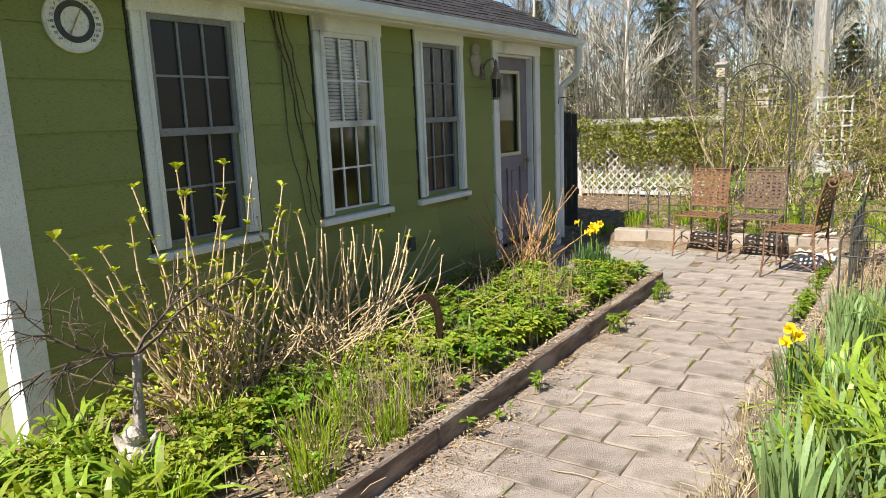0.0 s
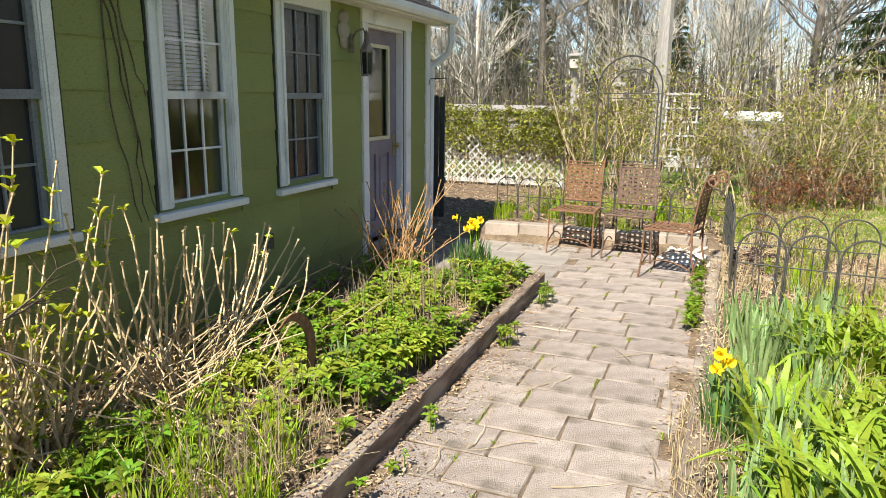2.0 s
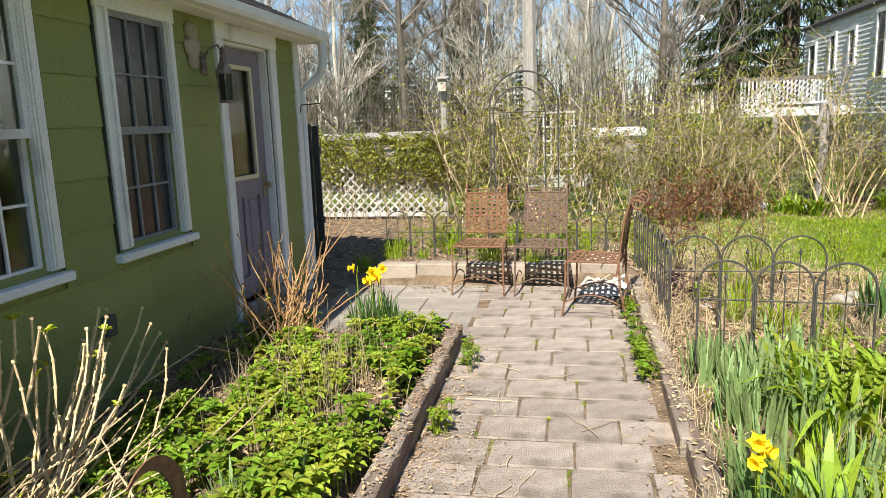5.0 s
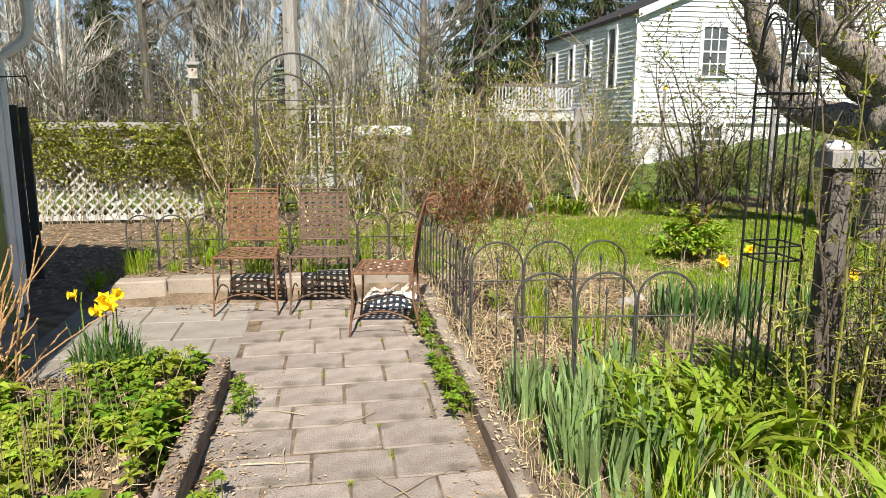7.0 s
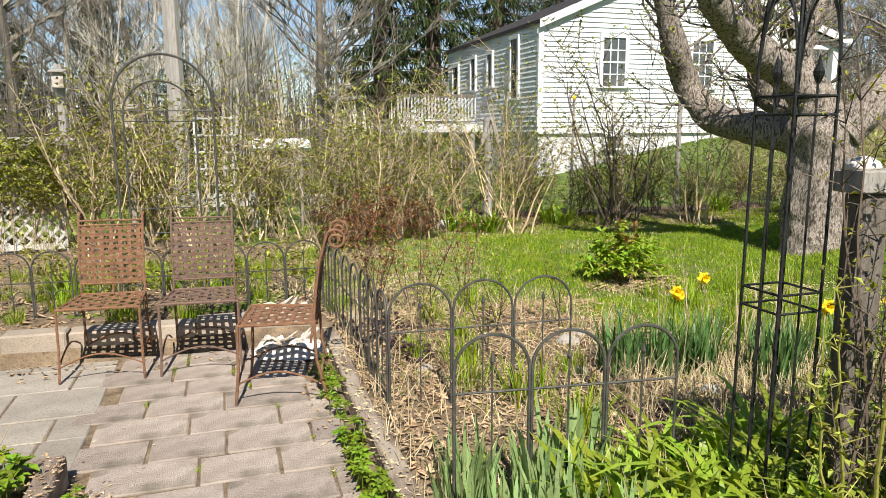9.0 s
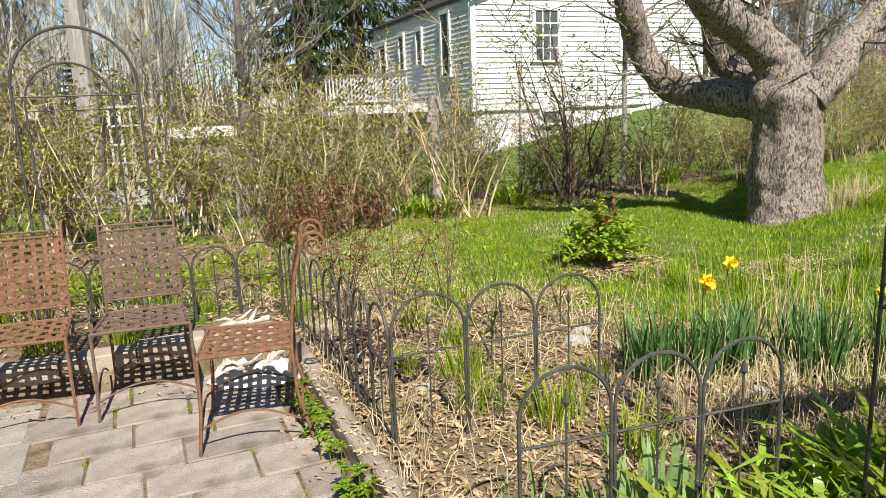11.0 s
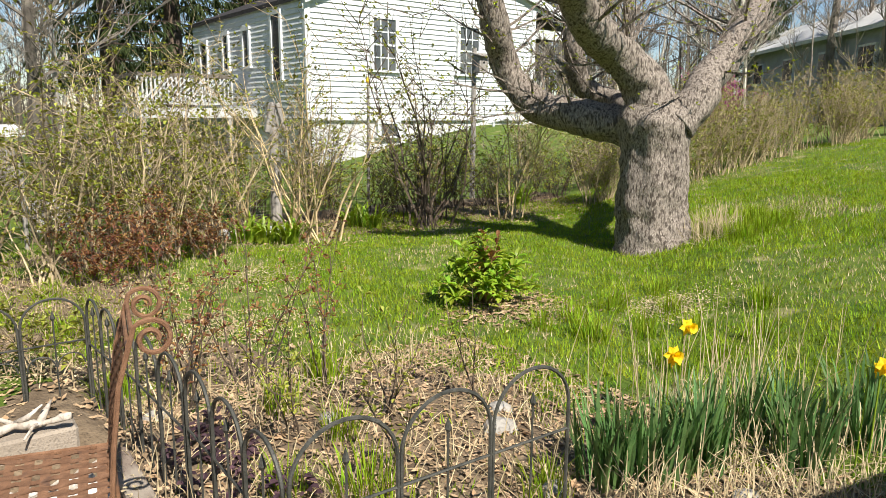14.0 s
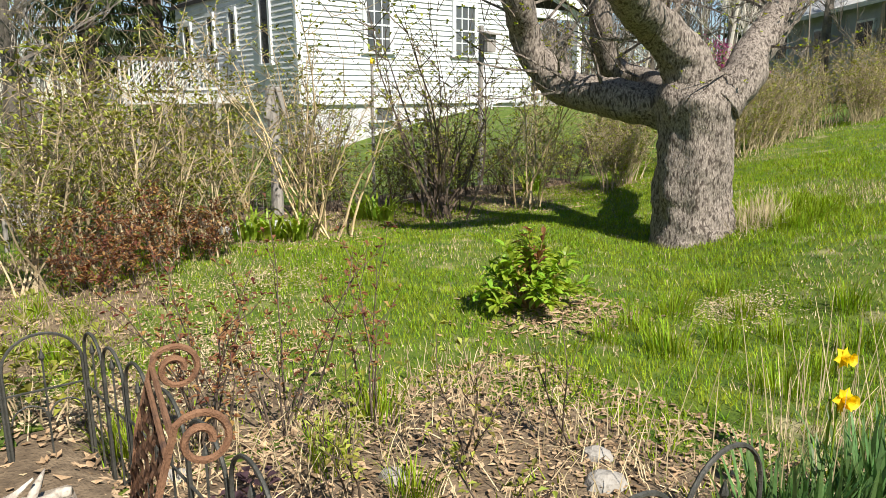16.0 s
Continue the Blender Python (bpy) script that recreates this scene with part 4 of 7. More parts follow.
# ---- wooden gate post with rail and netting ----
gp = thing("fence_post", "weathered grey wooden post and rail with green netting", "fence")
GP, GQ = Vector((0.98, 5.36, 0)), Vector((2.65, 5.05, 0))
gdir = (GQ - GP).normalized()
grot = Euler((0, 0, math.atan2(gdir.y, gdir.x))).to_matrix()
# posts coloured darker than the rail: their shade is painted in
for q in (GP, GQ):
    m = M()
    m.box(q + Vector((0, 0, 0.67)), (0.1, 0.1, 1.34), grot, 0.01)
    m.part("post", DARK_SHADED_WOOD, gp)
m = M()
m.box((GP + GQ) / 2 + Vector((0, 0, 1.375)), ((GQ - GP).length + 0.16, 0.14, 0.075), grot, 0.006)
m.part("rail", GREYWOOD, gp, "flat top board")
m = M()
for k in range(32):
    q = GP + gdir * (0.06 + 0.053 * k)
    m.tube([q + Vector((0, 0, 0.15)), q + gdir * ru(-0.02, 0.02) + Vector((0, 0, 1.33))], 0.002, 3)
for k in range(22):
    z = Vector((0, 0, 0.16 + 0.055 * k))
    m.tube([GP + z, (GP + GQ) / 2 + z + Vector((0, 0.01, ru(-0.015, 0.015))), GQ + z], 0.002, 3)
m.part("netting", IRON, gp, "dark green wire netting")
rk = M()
rk.lathe((0.955, 5.365, 1.411), [(0.045, 0.0), (0.052, 0.01), (0.044, 0.026), (0.026, 0.04), (0.006, 0.046)], 12)
rk.v = [((x - 0.955) * 1.25 + 0.955 + ru(-0.008, 0.008), y + ru(-0.008, 0.008), z) for x, y, z in rk.v]
tagged(rk.part("stone", CLOTH, None, "", True), "white stone resting on the post top", "stone")

# ---- lattice fence ----
lf_ = thing("lattice_fence", "white diagonal lattice fence panel overgrown by shrubs", "fence")
for z in (0.1, 1.17):
    m = M()
    m.span((-5.34, 13.36, z - 0.035), (-2.99, 13.4, z + 0.035))
    m.part("rail", LATTICE, lf_)
for x in (-5.37, -4.19, -3.01):
    m = M()
    m.span((x - 0.04, 13.41, -0.05), (x + 0.04, 13.49, 1.25), 0.005)
    m.part("post", LATTICE, lf_)
for sg, yy in ((1, 13.372), (-1, 13.384)):
    k = -5.34 - 1.07
    while k < -2.99:
        a, b = max(k, -5.34), min(k + 1.0, -2.99)
        if b > a:
            m = M()
            za, zb = 0.13 + (a - k), 0.13 + (b - k)
            if sg < 0:
                za, zb = 1.26 - za, 1.26 - zb
            m.box(((a + b) / 2, yy, (za + zb) / 2), (math.hypot(b - a, zb - za), 0.008, 0.034), Euler((0, -math.atan2(zb - za, b - a), 0)).to_matrix())
            m.part("slat", LATTICE, lf_)
        k += 0.15

# ---- driftwood and cloth by the chair ----
for pts, lab in (([(-0.9, 8.8, 0.22), (-0.72, 8.82, 0.26), (-0.6, 8.76, 0.25), (-0.44, 8.66, 0.3)], "bleached driftwood branch lying on the low wall"), ([(-0.98, 8.3, 0.05), (-0.75, 8.34, 0.12), (-0.55, 8.32, 0.12), (-0.38, 8.42, 0.2)], "bleached driftwood root lying behind the chair")):
    m = M()
    m.tube([Vector(pts[0]).lerp(Vector(pts[3]), k / 12) * 0.25 + 0.75 * (Vector(pts[min(3, k // 4)]).lerp(Vector(pts[min(3, k // 4 + 1)]), k % 4 / 4)) for k in range(13)], [0.015 + 0.011 * math.sin(k * 0.7) ** 2 + 0.006 * (k < 8) for k in range(13)], 10)
    p, q = Vector(pts[1]), Vector(pts[2])
    for b0, d0, d1, r_ in ((p, (0.07, -0.06, 0.05), (0.15, -0.08, 0.12), 0.02), (p, (-0.07, 0.05, 0.03), (-0.17, 0.05, 0.02), 0.02), (q, (0.05, 0.05, 0.06), (0.1, 0.1, 0.1), 0.022), (q, (-0.04, -0.07, 0.02), (-0.09, -0.15, -0.01), 0.016)):
        m.tube([b0, b0 + Vector(d0), b0 + Vector(d1)], [r_, r_ * 0.75, r_ * 0.3], 8)
    m.v = [(x + 0.014 * noise.noise(Vector((x, y, z)) * 22), y + 0.014 * noise.noise(Vector((y, z, x)) * 22), z + 0.008 * noise.noise(Vector((z, x, y)) * 22)) for x, y, z in m.v]
    o_ = sum((Vector(v) for v in pts), Vector()) / 4
    m.v = [tuple(o_ + (Vector(v) - o_) * 0.72 - Vector((0, 0, 0.015))) for v in m.v]
    tagged(m.part("driftwood", BONE, None, "", True), lab, "driftwood")
m = M()
N = 36
for j in range(N + 1):
    for i in range(N + 1):
        u, v = i / N, j / N
        x, y = -0.9 + 0.5 * u + 0.03 * math.sin(7 * v), 8.27 - 0.1 * u + 0.26 * v + 0.03 * math.sin(9 * u)
        e = min(u, v, 1 - u, 1 - v)
        z = 0.01 + sm(0, 0.2, e) * (0.075 + 0.07 * noise.noise(Vector((u * 5, v * 5, 2))) + 0.06 * noise.noise(Vector((u * 13, v * 13, 5))) + 0.03 * noise.noise(Vector((u * 30, v * 30, 5))))
        m.v.append((x, y, max(0.006, z)))
for j in range(N):
    for i in range(N):
        a = j * (N + 1) + i
        m.f.append((a, a + 1, a + N + 2, a + N + 1))
tagged(m.part("cloth", CLOTH, None, "", True), "crumpled white cloth lying under the chair", "cloth")

# ---- rusty crescent ornament ----
cr = thing("garden_ornament", "rusty sheet metal crescent moon on a stake", "ornament")
m = M()
n = 18
outer = [Vector((0, 0.1 + 0.2 * math.cos(a), 0.3 + 0.23 * math.sin(a))) for a in [(-1.15 + 3.3 * k / n) for k in range(n + 1)]]
inner = [Vector((0, 0.06 + 0.165 * math.cos(a), 0.3 + 0.2 * math.sin(a))) for a in [(-1.0 + 3.0 * k / n) for k in range(n + 1)]]
base = Vector((-2.3, 3.6, 0.07))
for k in range(n):
    a, b, c, d = outer[k], outer[k + 1], inner[k + 1], inner[k]
    for dx in (0, -0.006):
        o = base + Vector((dx, 0, 0))
        m.face(*(o + q for q in ((a, b, c, d) if dx == 0 else (d, c, b, a))))
    m.face(base + a, base + a + Vector((-0.006, 0, 0)), base + b + Vector((-0.006, 0, 0)), base + b)
m.part("crescent", RUST, cr)
m = M()
m.tube([base + Vector((-0.003, 0.18, -0.1)), base + Vector((-0.003, 0.18, 0.12))], 0.006, 5)
m.part("stake", RUST, cr)

# ---- wall fittings ----
th = thing("thermometer", "round cream dial thermometer on the cottage wall", "thermometer")
TC = Vector((XW + 0.03, 2.44, 2.21))


def disc(r0, r1, x, material, name, parent, n=40):
    m = M()
    for k in range(n):
        a, b = 2 * math.pi * k / n, 2 * math.pi * (k + 1) / n
        q = lambda r, t: TC + Vector((x, r * math.cos(t), r * math.sin(t)))
        m.face(q(r0, a), q(r1, a), q(r1, b), q(r0, b))
        m.face(q(r1, a), q(r1, a) - Vector((0.012, 0, 0)), q(r1, b) - Vector((0.012, 0, 0)), q(r1, b))
    return m.part(name, material, parent)


m = M()
m.lathe((0, 0, 0), [(0.15, 0.0), (0.157, 0.012), (0.157, 0.03), (0.151, 0.036), (0.144, 0.03)], 40)
rim = m.part("rim", WHITE, th)
rim.matrix_basis = Matrix.Translation(TC - Vector((0.026, 0, 0))) @ pose(0, 0, 0, 0, 90, 0)
disc(0.0, 0.144, 0.006, DIAL, "dial", th)
disc(0.075, 0.106, 0.01, PLASTIC, "scale_ring", th)
ang = radians(62)
m = M()
d = Vector((0, math.cos(ang), math.sin(ang)))
m.tube([TC + Vector((0.016, 0, 0)) - d * 0.08, TC + Vector((0.016, 0, 0)), TC + Vector((0.016, 0, 0)) + d * 0.11], [0.004, 0.004, 0.001], 4)
m.part("needle", CHROME, th, "thin brass needle")
for k, t in enumerate(("-60", "-50", "-40", "-30", "-20", "-10", "0", "10", "20", "30", "40", "50", "60", "70", "80", "90", "100", "110", "120", "130")):
    a = radians(225 - 270 * k / 19)
    cu = bpy.data.curves.new("numeral", "FONT")
    cu.body, cu.size, cu.align_x, cu.align_y = t, 0.02, "CENTER", "CENTER"
    cu.extrude = 0.0006
    o = new("numeral", cu)
    o.parent = th
    o.data.materials.append(PLASTIC)
    o.matrix_basis = Matrix.Translation(TC + Vector((0.008, 0.125 * math.cos(a), 0.125 * math.sin(a)))) @ pose(0, 0, 0, 90, 0, 90)

la = thing("wall_lantern", "old bronze wall lantern beside the cottage door", "lantern")
LC = Vector((XW + 0.17, 6.6, 1.8))
m = M()
m.lathe(tuple(LC), [(0.05, 0), (0.055, 0.012), (0.05, 0.02)], 6)
m.part("base", TIMBER, la)
m = M()
m.lathe(tuple(LC), [(0.062, 0.2), (0.07, 0.21), (0.03, 0.29), (0.02, 0.33), (0.026, 0.345), (0.004, 0.39)], 6)
m.part("cap", TIMBER, la)
for k in range(6):
    a = math.pi / 3 * k
    b = M()
    b.tube([LC + Vector((0.05 * math.cos(a), 0.05 * math.sin(a), 0.01)), LC + Vector((0.06 * math.cos(a), 0.06 * math.sin(a), 0.205))], 0.004, 4)
    b.part("cage_bar", TIMBER, la)
m = M()
m.lathe(tuple(LC), [(0.042, 0.02), (0.05, 0.2)], 6)
m.part("shade", SCREEN, la, "dark glass shade")
m = M()
m.tube([LC + Vector((0, 0, 0.33)), LC + Vector((-0.03, 0, 0.4)), LC + Vector((-0.1, 0, 0.38)), LC + Vector((-0.16, 0, 0.28))], 0.008, 6)
m.span((XW + 0.014, 6.56, 2.0), (XW + 0.03, 6.64, 2.16), 0.006)
m.part("bracket", TIMBER, la)
pq = M()
prof = [(0.0, 0.03), (0.06, 0.028), (0.085, 0.018), (0.095, 0.0)]
for z, s in ((2.28, 0.8), (2.17, 1.0), (2.08, 0.65)):
    i0 = len(pq.v)
    for r, h in prof:
        for k in range(12):
            a = 2 * math.pi * k / 12
            pq.v.append((XW + 0.02 + h, 6.46 + r * s * math.cos(a) * (1 + 0.12 * math.sin(3 * a)), z + r * s * 0.9 * math.sin(a)))
    for j in range(3):
        for k in range(12):
            a, b = i0 + j * 12 + k, i0 + j * 12 + (k + 1) % 12
            pq.f.append((a, b, b + 12, a + 12))
tagged(pq.part("wall_plaque", BLOCK, None, "", True), "weathered tan clay plaque hung beside the door", "plaque")
ou = thing("wall_outlet", "grey covered outlet low on the cottage wall", "outlet")
m = M()
m.span((XW + 0.016, 5.2, 0.5), (XW + 0.06, 5.28, 0.62), 0.006)
m.part("cover", PLASTIC, ou)
hk = thing("plant_hook", "black iron hook on the cottage corner", "hook")
m = M()
m.tube([(XW + 0.03, Y1 - 0.03, 1.75), (XW + 0.04, Y1 - 0.02, 1.82), (XW + 0.22, Y1 + 0.02, 1.83), (XW + 0.23, Y1 + 0.02, 1.76)], 0.006, 5)
m.part("arm", BLACK, hk)
vn = M()
for s in range(4):
    y, z = 3.8 + 0.035 * s, 2.4
    pts = []
    tgt = 3.98 + 0.035 * s
    for k in range(14):
        pts.append((XW + 0.022 + ru(0, 0.012), y, z))
        z -= 0.115 if s < 3 else 0.06
        y += 0.016 + ru(-0.03, 0.035) + (tgt - y) * 0.05
    vn.tube(pts, [0.006 - 0.0002 * k for k in range(14)], 4)
tagged(vn.part("vine", TWIG_DARK), "bare vine stems climbing the green wall", "vine")

# dark gate beyond the cottage corner
dg = thing("dark_gate", "narrow blackened wooden gate behind the cottage corner", "gate")
for k in range(3):
    m = M()
    m.span((-4.04 + 0.085 * k, 9.58, 0.05), (-3.965 + 0.085 * k, 9.61, 1.66 - 0.02 * k), 0.004)
    m.part("board", PLASTIC, dg)
m = M()
m.span((-4.04, 9.612, 0.5), (-3.79, 9.64, 0.58))
m.span((-4.04, 9.612, 1.3), (-3.79, 9.64, 1.38))
m.part("batten", PLASTIC, dg)


# ---- plants near the path ----
def bed_cover(name, material, spots, label, size=0.075):
    m = M()
    for x, y in spots:
        z = gz(x, y) + ru(0.03, 0.15)
        c = Vector((x, y, z))
        n = rng.randrange(5, 9)
        k0 = ru(0.65, 1.3)
        a0 = ru(0, 6.28)
        for k in range(n):
            a = a0 + 6.283 * k / n + ru(-0.25, 0.25)
            L_ = size * k0 * ru(0.75, 1.2)
            m.oval(c, Vector((math.cos(a), math.sin(a), ru(-0.1, 0.6))).normalized() * L_, L_ * ru(0.42, 0.58))
        for k in range(3):
            a = a0 + 2.1 * k + 0.5
            L_ = size * 0.6
            m.oval(c + Vector((0, 0, 0.012)), Vector((math.cos(a), math.sin(a), 0.9)).normalized() * L_, L_ * 0.45)
        m.tube([(x, y, z - 0.14), c], 0.003, 3, False)
    return stuff(m.part(name, material), label, "plants")


spots, lime = [], []
while len(spots) + len(lime) < 1380:
    x, y = ru(-3.4, -1.88), ru(1.3, 6.75)
    d = noise.noise(Vector((x * 2.2, y * 1.3, 4)))
    near = sm(3.45, 3.9, y)
    keep = 0.85 * near + (1 - near) * (0.75 if x < -2.3 and y < 3.1 else 0.18)
    if x < -3.15:
        keep *= 0.35
    if math.hypot(x + 2.6, y - 1.9) < 0.17:
        keep = 0
    if rng.random() < keep * max(0, 0.6 + 1.8 * d):
        (lime if noise.noise(Vector((x * 1.5, y * 1.5, 9))) + ru(-0.3, 0.3) > 0.08 else spots).append((x, y))
bed_cover("ground_cover", L_COVER, spots, "glossy green ground cover rosettes filling the bed", 0.064)
bed_cover("ground_cover", L_COVER_PALE, lime, "yellow green ground cover rosettes in the bed", 0.064)
wk = [(-1.72 + ru(0, 0.1), 5.3 + ru(-0.15, 0.15)) for _ in range(14)] + [(-1.7 + ru(0, 0.12), 6.3 + ru(-0.2, 0.2)) for _ in range(16)] + [(-1.7 + ru(0, 0.08), ru(3, 4)) for _ in range(7)] + [(-0.56 + ru(0, 0.1), ru(6.0, 6.9)) for _ in range(60)] + [(-0.54 + ru(-0.04, 0.08), ru(7.1, 7.9)) for _ in range(22)]
bed_cover("weeds", L_COVER, [(x, y) for x, y in wk], "small green weeds in the paving joints", 0.042)


def litter(name, material, n, region, size, label, lift=0.012):
    m = M()
    for _ in range(n):
        x, y = region()
        p = Vector((x, y, 0.13 if -1.87 < x < -1.765 and y < 6.86 else 0.1 if -0.455 < x < -0.35 and 3.3 < y < 8.6 else (gz(x, y) if not (-1.78 < x < -0.5 and y < 8.6) and not (-3.2 < x < -1.78 and 6.93 < y < 8.6) else 0.0))) + Vector((0, 0, ru(0.002, lift)))
        a = ru(0, 6.28)
        L_ = size * ru(0.5, 1.3)
        m.leaf(p, Vector((math.cos(a), math.sin(a), ru(-0.1, 0.35))) * L_, L_ * ru(0.3, 0.6), fold=ru(-0.4, 0.4), droop=0)
    return stuff(m.part(name, material), label, "litter")


litter("leaf_litter", LEAF_DRY, 5200, lambda: (ru(-3.5, -1.88), ru(0.8, 6.8)), 0.055, "brown dry leaves covering the bed soil")
litter("leaf_litter", LEAF_DRY, 9000, lambda: (ru(-0.33, 2.0), ru(6.1, 9.2)), 0.045, "brown dry leaves under the border fence")
litter("leaf_litter", LEAF_DRY, 6000, lambda: (ru(-5.5, 1.0), ru(8.85, 13.2)), 0.06, "brown dry leaves behind the low wall")
litter("leaf_litter", LEAF_DRY, 1600, lambda: (ru(2.0, 9.0), ru(12.6, 15)), 0.07, "brown dry leaves under the hedge")
litter("path_debris", LEAF_DRY, 520, lambda: (-0.46 - abs(rng.gauss(0, 0.09)), ru(3.5, 8.6)), 0.03, "crumbs of dry leaf along the path edge")
litter("path_debris", LEAF_DRY, 650, lambda: (-1.77 + abs(rng.gauss(0, 0.1)), ru(1.5, 6.9)), 0.03, "crumbs of dry leaf along the timber edging")
litter("path_debris", LEAF_DRY, 1500, lambda: (-1.76 + abs(rng.gauss(0, 0.24)), rng.gauss(3.0, 0.4)), 0.016, "fine dark crumbs of mulch washed over the pavers")
litter("path_debris", LEAF_DRY, 900, lambda: (-1.76 + abs(rng.gauss(0, 0.2)), rng.gauss(5.0, 0.3)), 0.016, "fine dark crumbs of mulch washed over the pavers")
litter("path_debris", STRAW, 500, lambda: (-1.76 + abs(rng.gauss(0, 0.16)), rng.gauss(4.6, 1.2)), 0.022, "straw crumbs along the timber edging")
litter("leaf_litter", LEAF_DRY, 900, lambda: (rng.gauss(2.85, 0.3), rng.gauss(9.5, 0.25)), 0.06, "brown mulch round the peony")
for px, py, pr in ((1.7, 11.7, 0.42), (0.6, 10.4, 0.45), (-0.3, 9.9, 0.4), (3.9, 8.7, 0.25)):
    litter("leaf_litter", STRAW, 1500, lambda: (rng.gauss(px, pr), rng.gauss(py, pr * 0.6)), 0.03, "patch of pale chips and dry thatch on the lawn", 0.03)
litter("path_debris", LEAF_DRY, 900, lambda: (ru(-1.86, -1.765), ru(1.3, 6.85)), 0.028, "dry crumbs lying on the timber edging", 0.02)
litter("path_debris", STRAW, 500, lambda: (ru(-0.45, -0.36), ru(3.3, 8.6)), 0.03, "dry crumbs lying on the path edging", 0.02)
litter("path_debris", LEAF_DRY, 160, lambda: (ru(-3.1, -0.5), ru(8.3, 8.65)), 0.04, "dry leaves swept against the low wall")


def straw(name, n, region, h, label, material=STRAW, flat=0.7):
    m = M()
    for _ in range(n):
        x, y = region()
        z = gz(x, y)
        a, tilt = ru(0, 6.28), ru(0.1, 1.5) if rng.random() < flat else ru(0, 0.3)
        L_ = h * ru(0.4, 1.2)
        d = Vector((math.cos(a) * math.sin(tilt), math.sin(a) * math.sin(tilt), math.cos(tilt) + 0.03))
        p = Vector((x, y, z + 0.005))
        m.tube([p, p + d * L_ * 0.55 + Vector((0, 0, 0.02)), p + d * L_], [0.0026, 0.002, 0.0012], 3, False)
    return stuff(m.part(name, material), label, "dry stalks")


straw("dry_stalks", 1000, lambda: (ru(-0.25, 1.7), ru(6.3, 9.2)), 0.19, "pale dry stalks lying in the fenced bed", flat=0.9)
straw("dry_stalks", 900, lambda: (ru(0.9, 2.6), ru(6.1, 7.0)), 0.2, "pale dead foliage among the daffodils")
straw("dry_stalks", 260, lambda: (rng.gauss(6.15, 0.17), rng.gauss(9.72, 0.1)), 0.3, "dry tan grass tuft at the apple trunk", flat=0.6)
straw("dry_stalks", 110, lambda: (rng.gauss(2.2, 0.5), rng.gauss(7.2, 0.25)), 0.5, "tall dry seed stalks above the daffodils", flat=0.1)
straw("dry_stalks", 900, lambda: (ru(-3.3, -1.9), ru(1.4, 6.6)), 0.17, "straw coloured stalks lying in the bed")
straw("dry_stalks", 500, lambda: (-0.4 + abs(rng.gauss(0, 0.08)), ru(3.2, 8.6)), 0.16, "dry stalks draped over the timber edging")
straw("dry_stalks", 420, lambda: (-0.42 + rng.gauss(0, 0.07), ru(1.8, 4.6)), 0.2, "dry stalks spilling over the path edge")
straw("dry_stalks", 1300, lambda: (ru(0.1, 1.6), ru(4.2, 6.0)), 0.24, "dry grass matted beside the lilies")
straw("dry_stalks", 170, lambda: (rng.gauss(-2.15, 0.16), rng.gauss(3.1, 0.3)), 0.34, "tuft of pale dry grass leaning over the edging", flat=0.5)
straw("dry_stalks", 130, lambda: (rng.gauss(-2.35, 0.18), rng.gauss(5.4, 0.4)), 0.34, "pale dry grass standing in the ground cover", flat=0.3)


# hydrangea: fans of pale stems with opening buds
def stem_shrub(name, label, base, tips, r0, material, leafmat, buds, size, spread=0.14, wob=0.05, sweep=(0.45, 0.55)):
    top = thing(name, label, "shrub")
    s, l = M(), M()
    for tip in tips:
        b = Vector(base) + Vector((rng.gauss(0, spread), rng.gauss(0, spread), -0.03))
        t = Vector(tip)
        mid = b.lerp(t, sweep[0]) * 1.0
        mid.z = b.z + (t.z - b.z) * sweep[1]
        mid += Vector((ru(-wob, wob), ru(-wob, wob), 0))
        pts = []
        tall = t.z > 1.0
        for k in range(12):
            u = k / 11
            p = b * (1 - u) ** 2 + mid * 2 * u * (1 - u) + t * u * u
            pts.append(p + Vector((ru(-1, 1), ru(-1, 1), 0)) * 0.009)
        s.tube(pts, [r0 * (1 - 0.55 * k / 11) for k in range(12)], 5)
        for k in range(5, 12):
            s.tube([pts[k] - (pts[k] - pts[k - 1]).normalized() * 0.006, pts[k] + (pts[k] - pts[k - 1]).normalized() * 0.006], r0 * 0.9, 5, False)
            if rng.random() < (buds if tall else buds * 0.25):
                a0 = ru(0, 6.28)
                for q in range(rng.randrange(3, 7)):
                    a = a0 + q * 1.6 + ru(-0.3, 0.3)
                    L_ = size * ru(0.5, 1.2) * (1.3 if k == 11 else 1)
                    l.oval(pts[k], Vector((math.cos(a), math.sin(a), ru(0.4, 1.6))).normalized() * L_, L_ * 0.55)
    s.part("stem", material, top)
    if l.v:
        l.part("leaf", leafmat, top, "opening yellow green buds")
    return top


B1 = (-3.02, 2.68, 0.1)
tips = [(-3.05, 1.94, 1.18), (-3.0, 2.12, 1.1), (-3.05, 2.36, 1.37), (-3.02, 2.3, 1.2), (-3.1, 2.65, 1.43), (-3.0, 2.6, 1.3), (-3.05, 2.92, 1.44), (-3.0, 2.85, 1.25), (-2.9, 2.75, 1.15), (-3.05, 3.1, 1.35), (-3.0, 3.29, 1.28), (-2.95, 3.2, 1.1), (-3.15, 3.5, 1.15), (-2.9, 2.5, 1.0), (-3.1, 2.2, 0.95)]
tips += [(-3.0 + rng.gauss(0, 0.15), 2.7 + rng.gauss(0, 0.28), ru(0.35, 1.0)) for _ in range(85)]
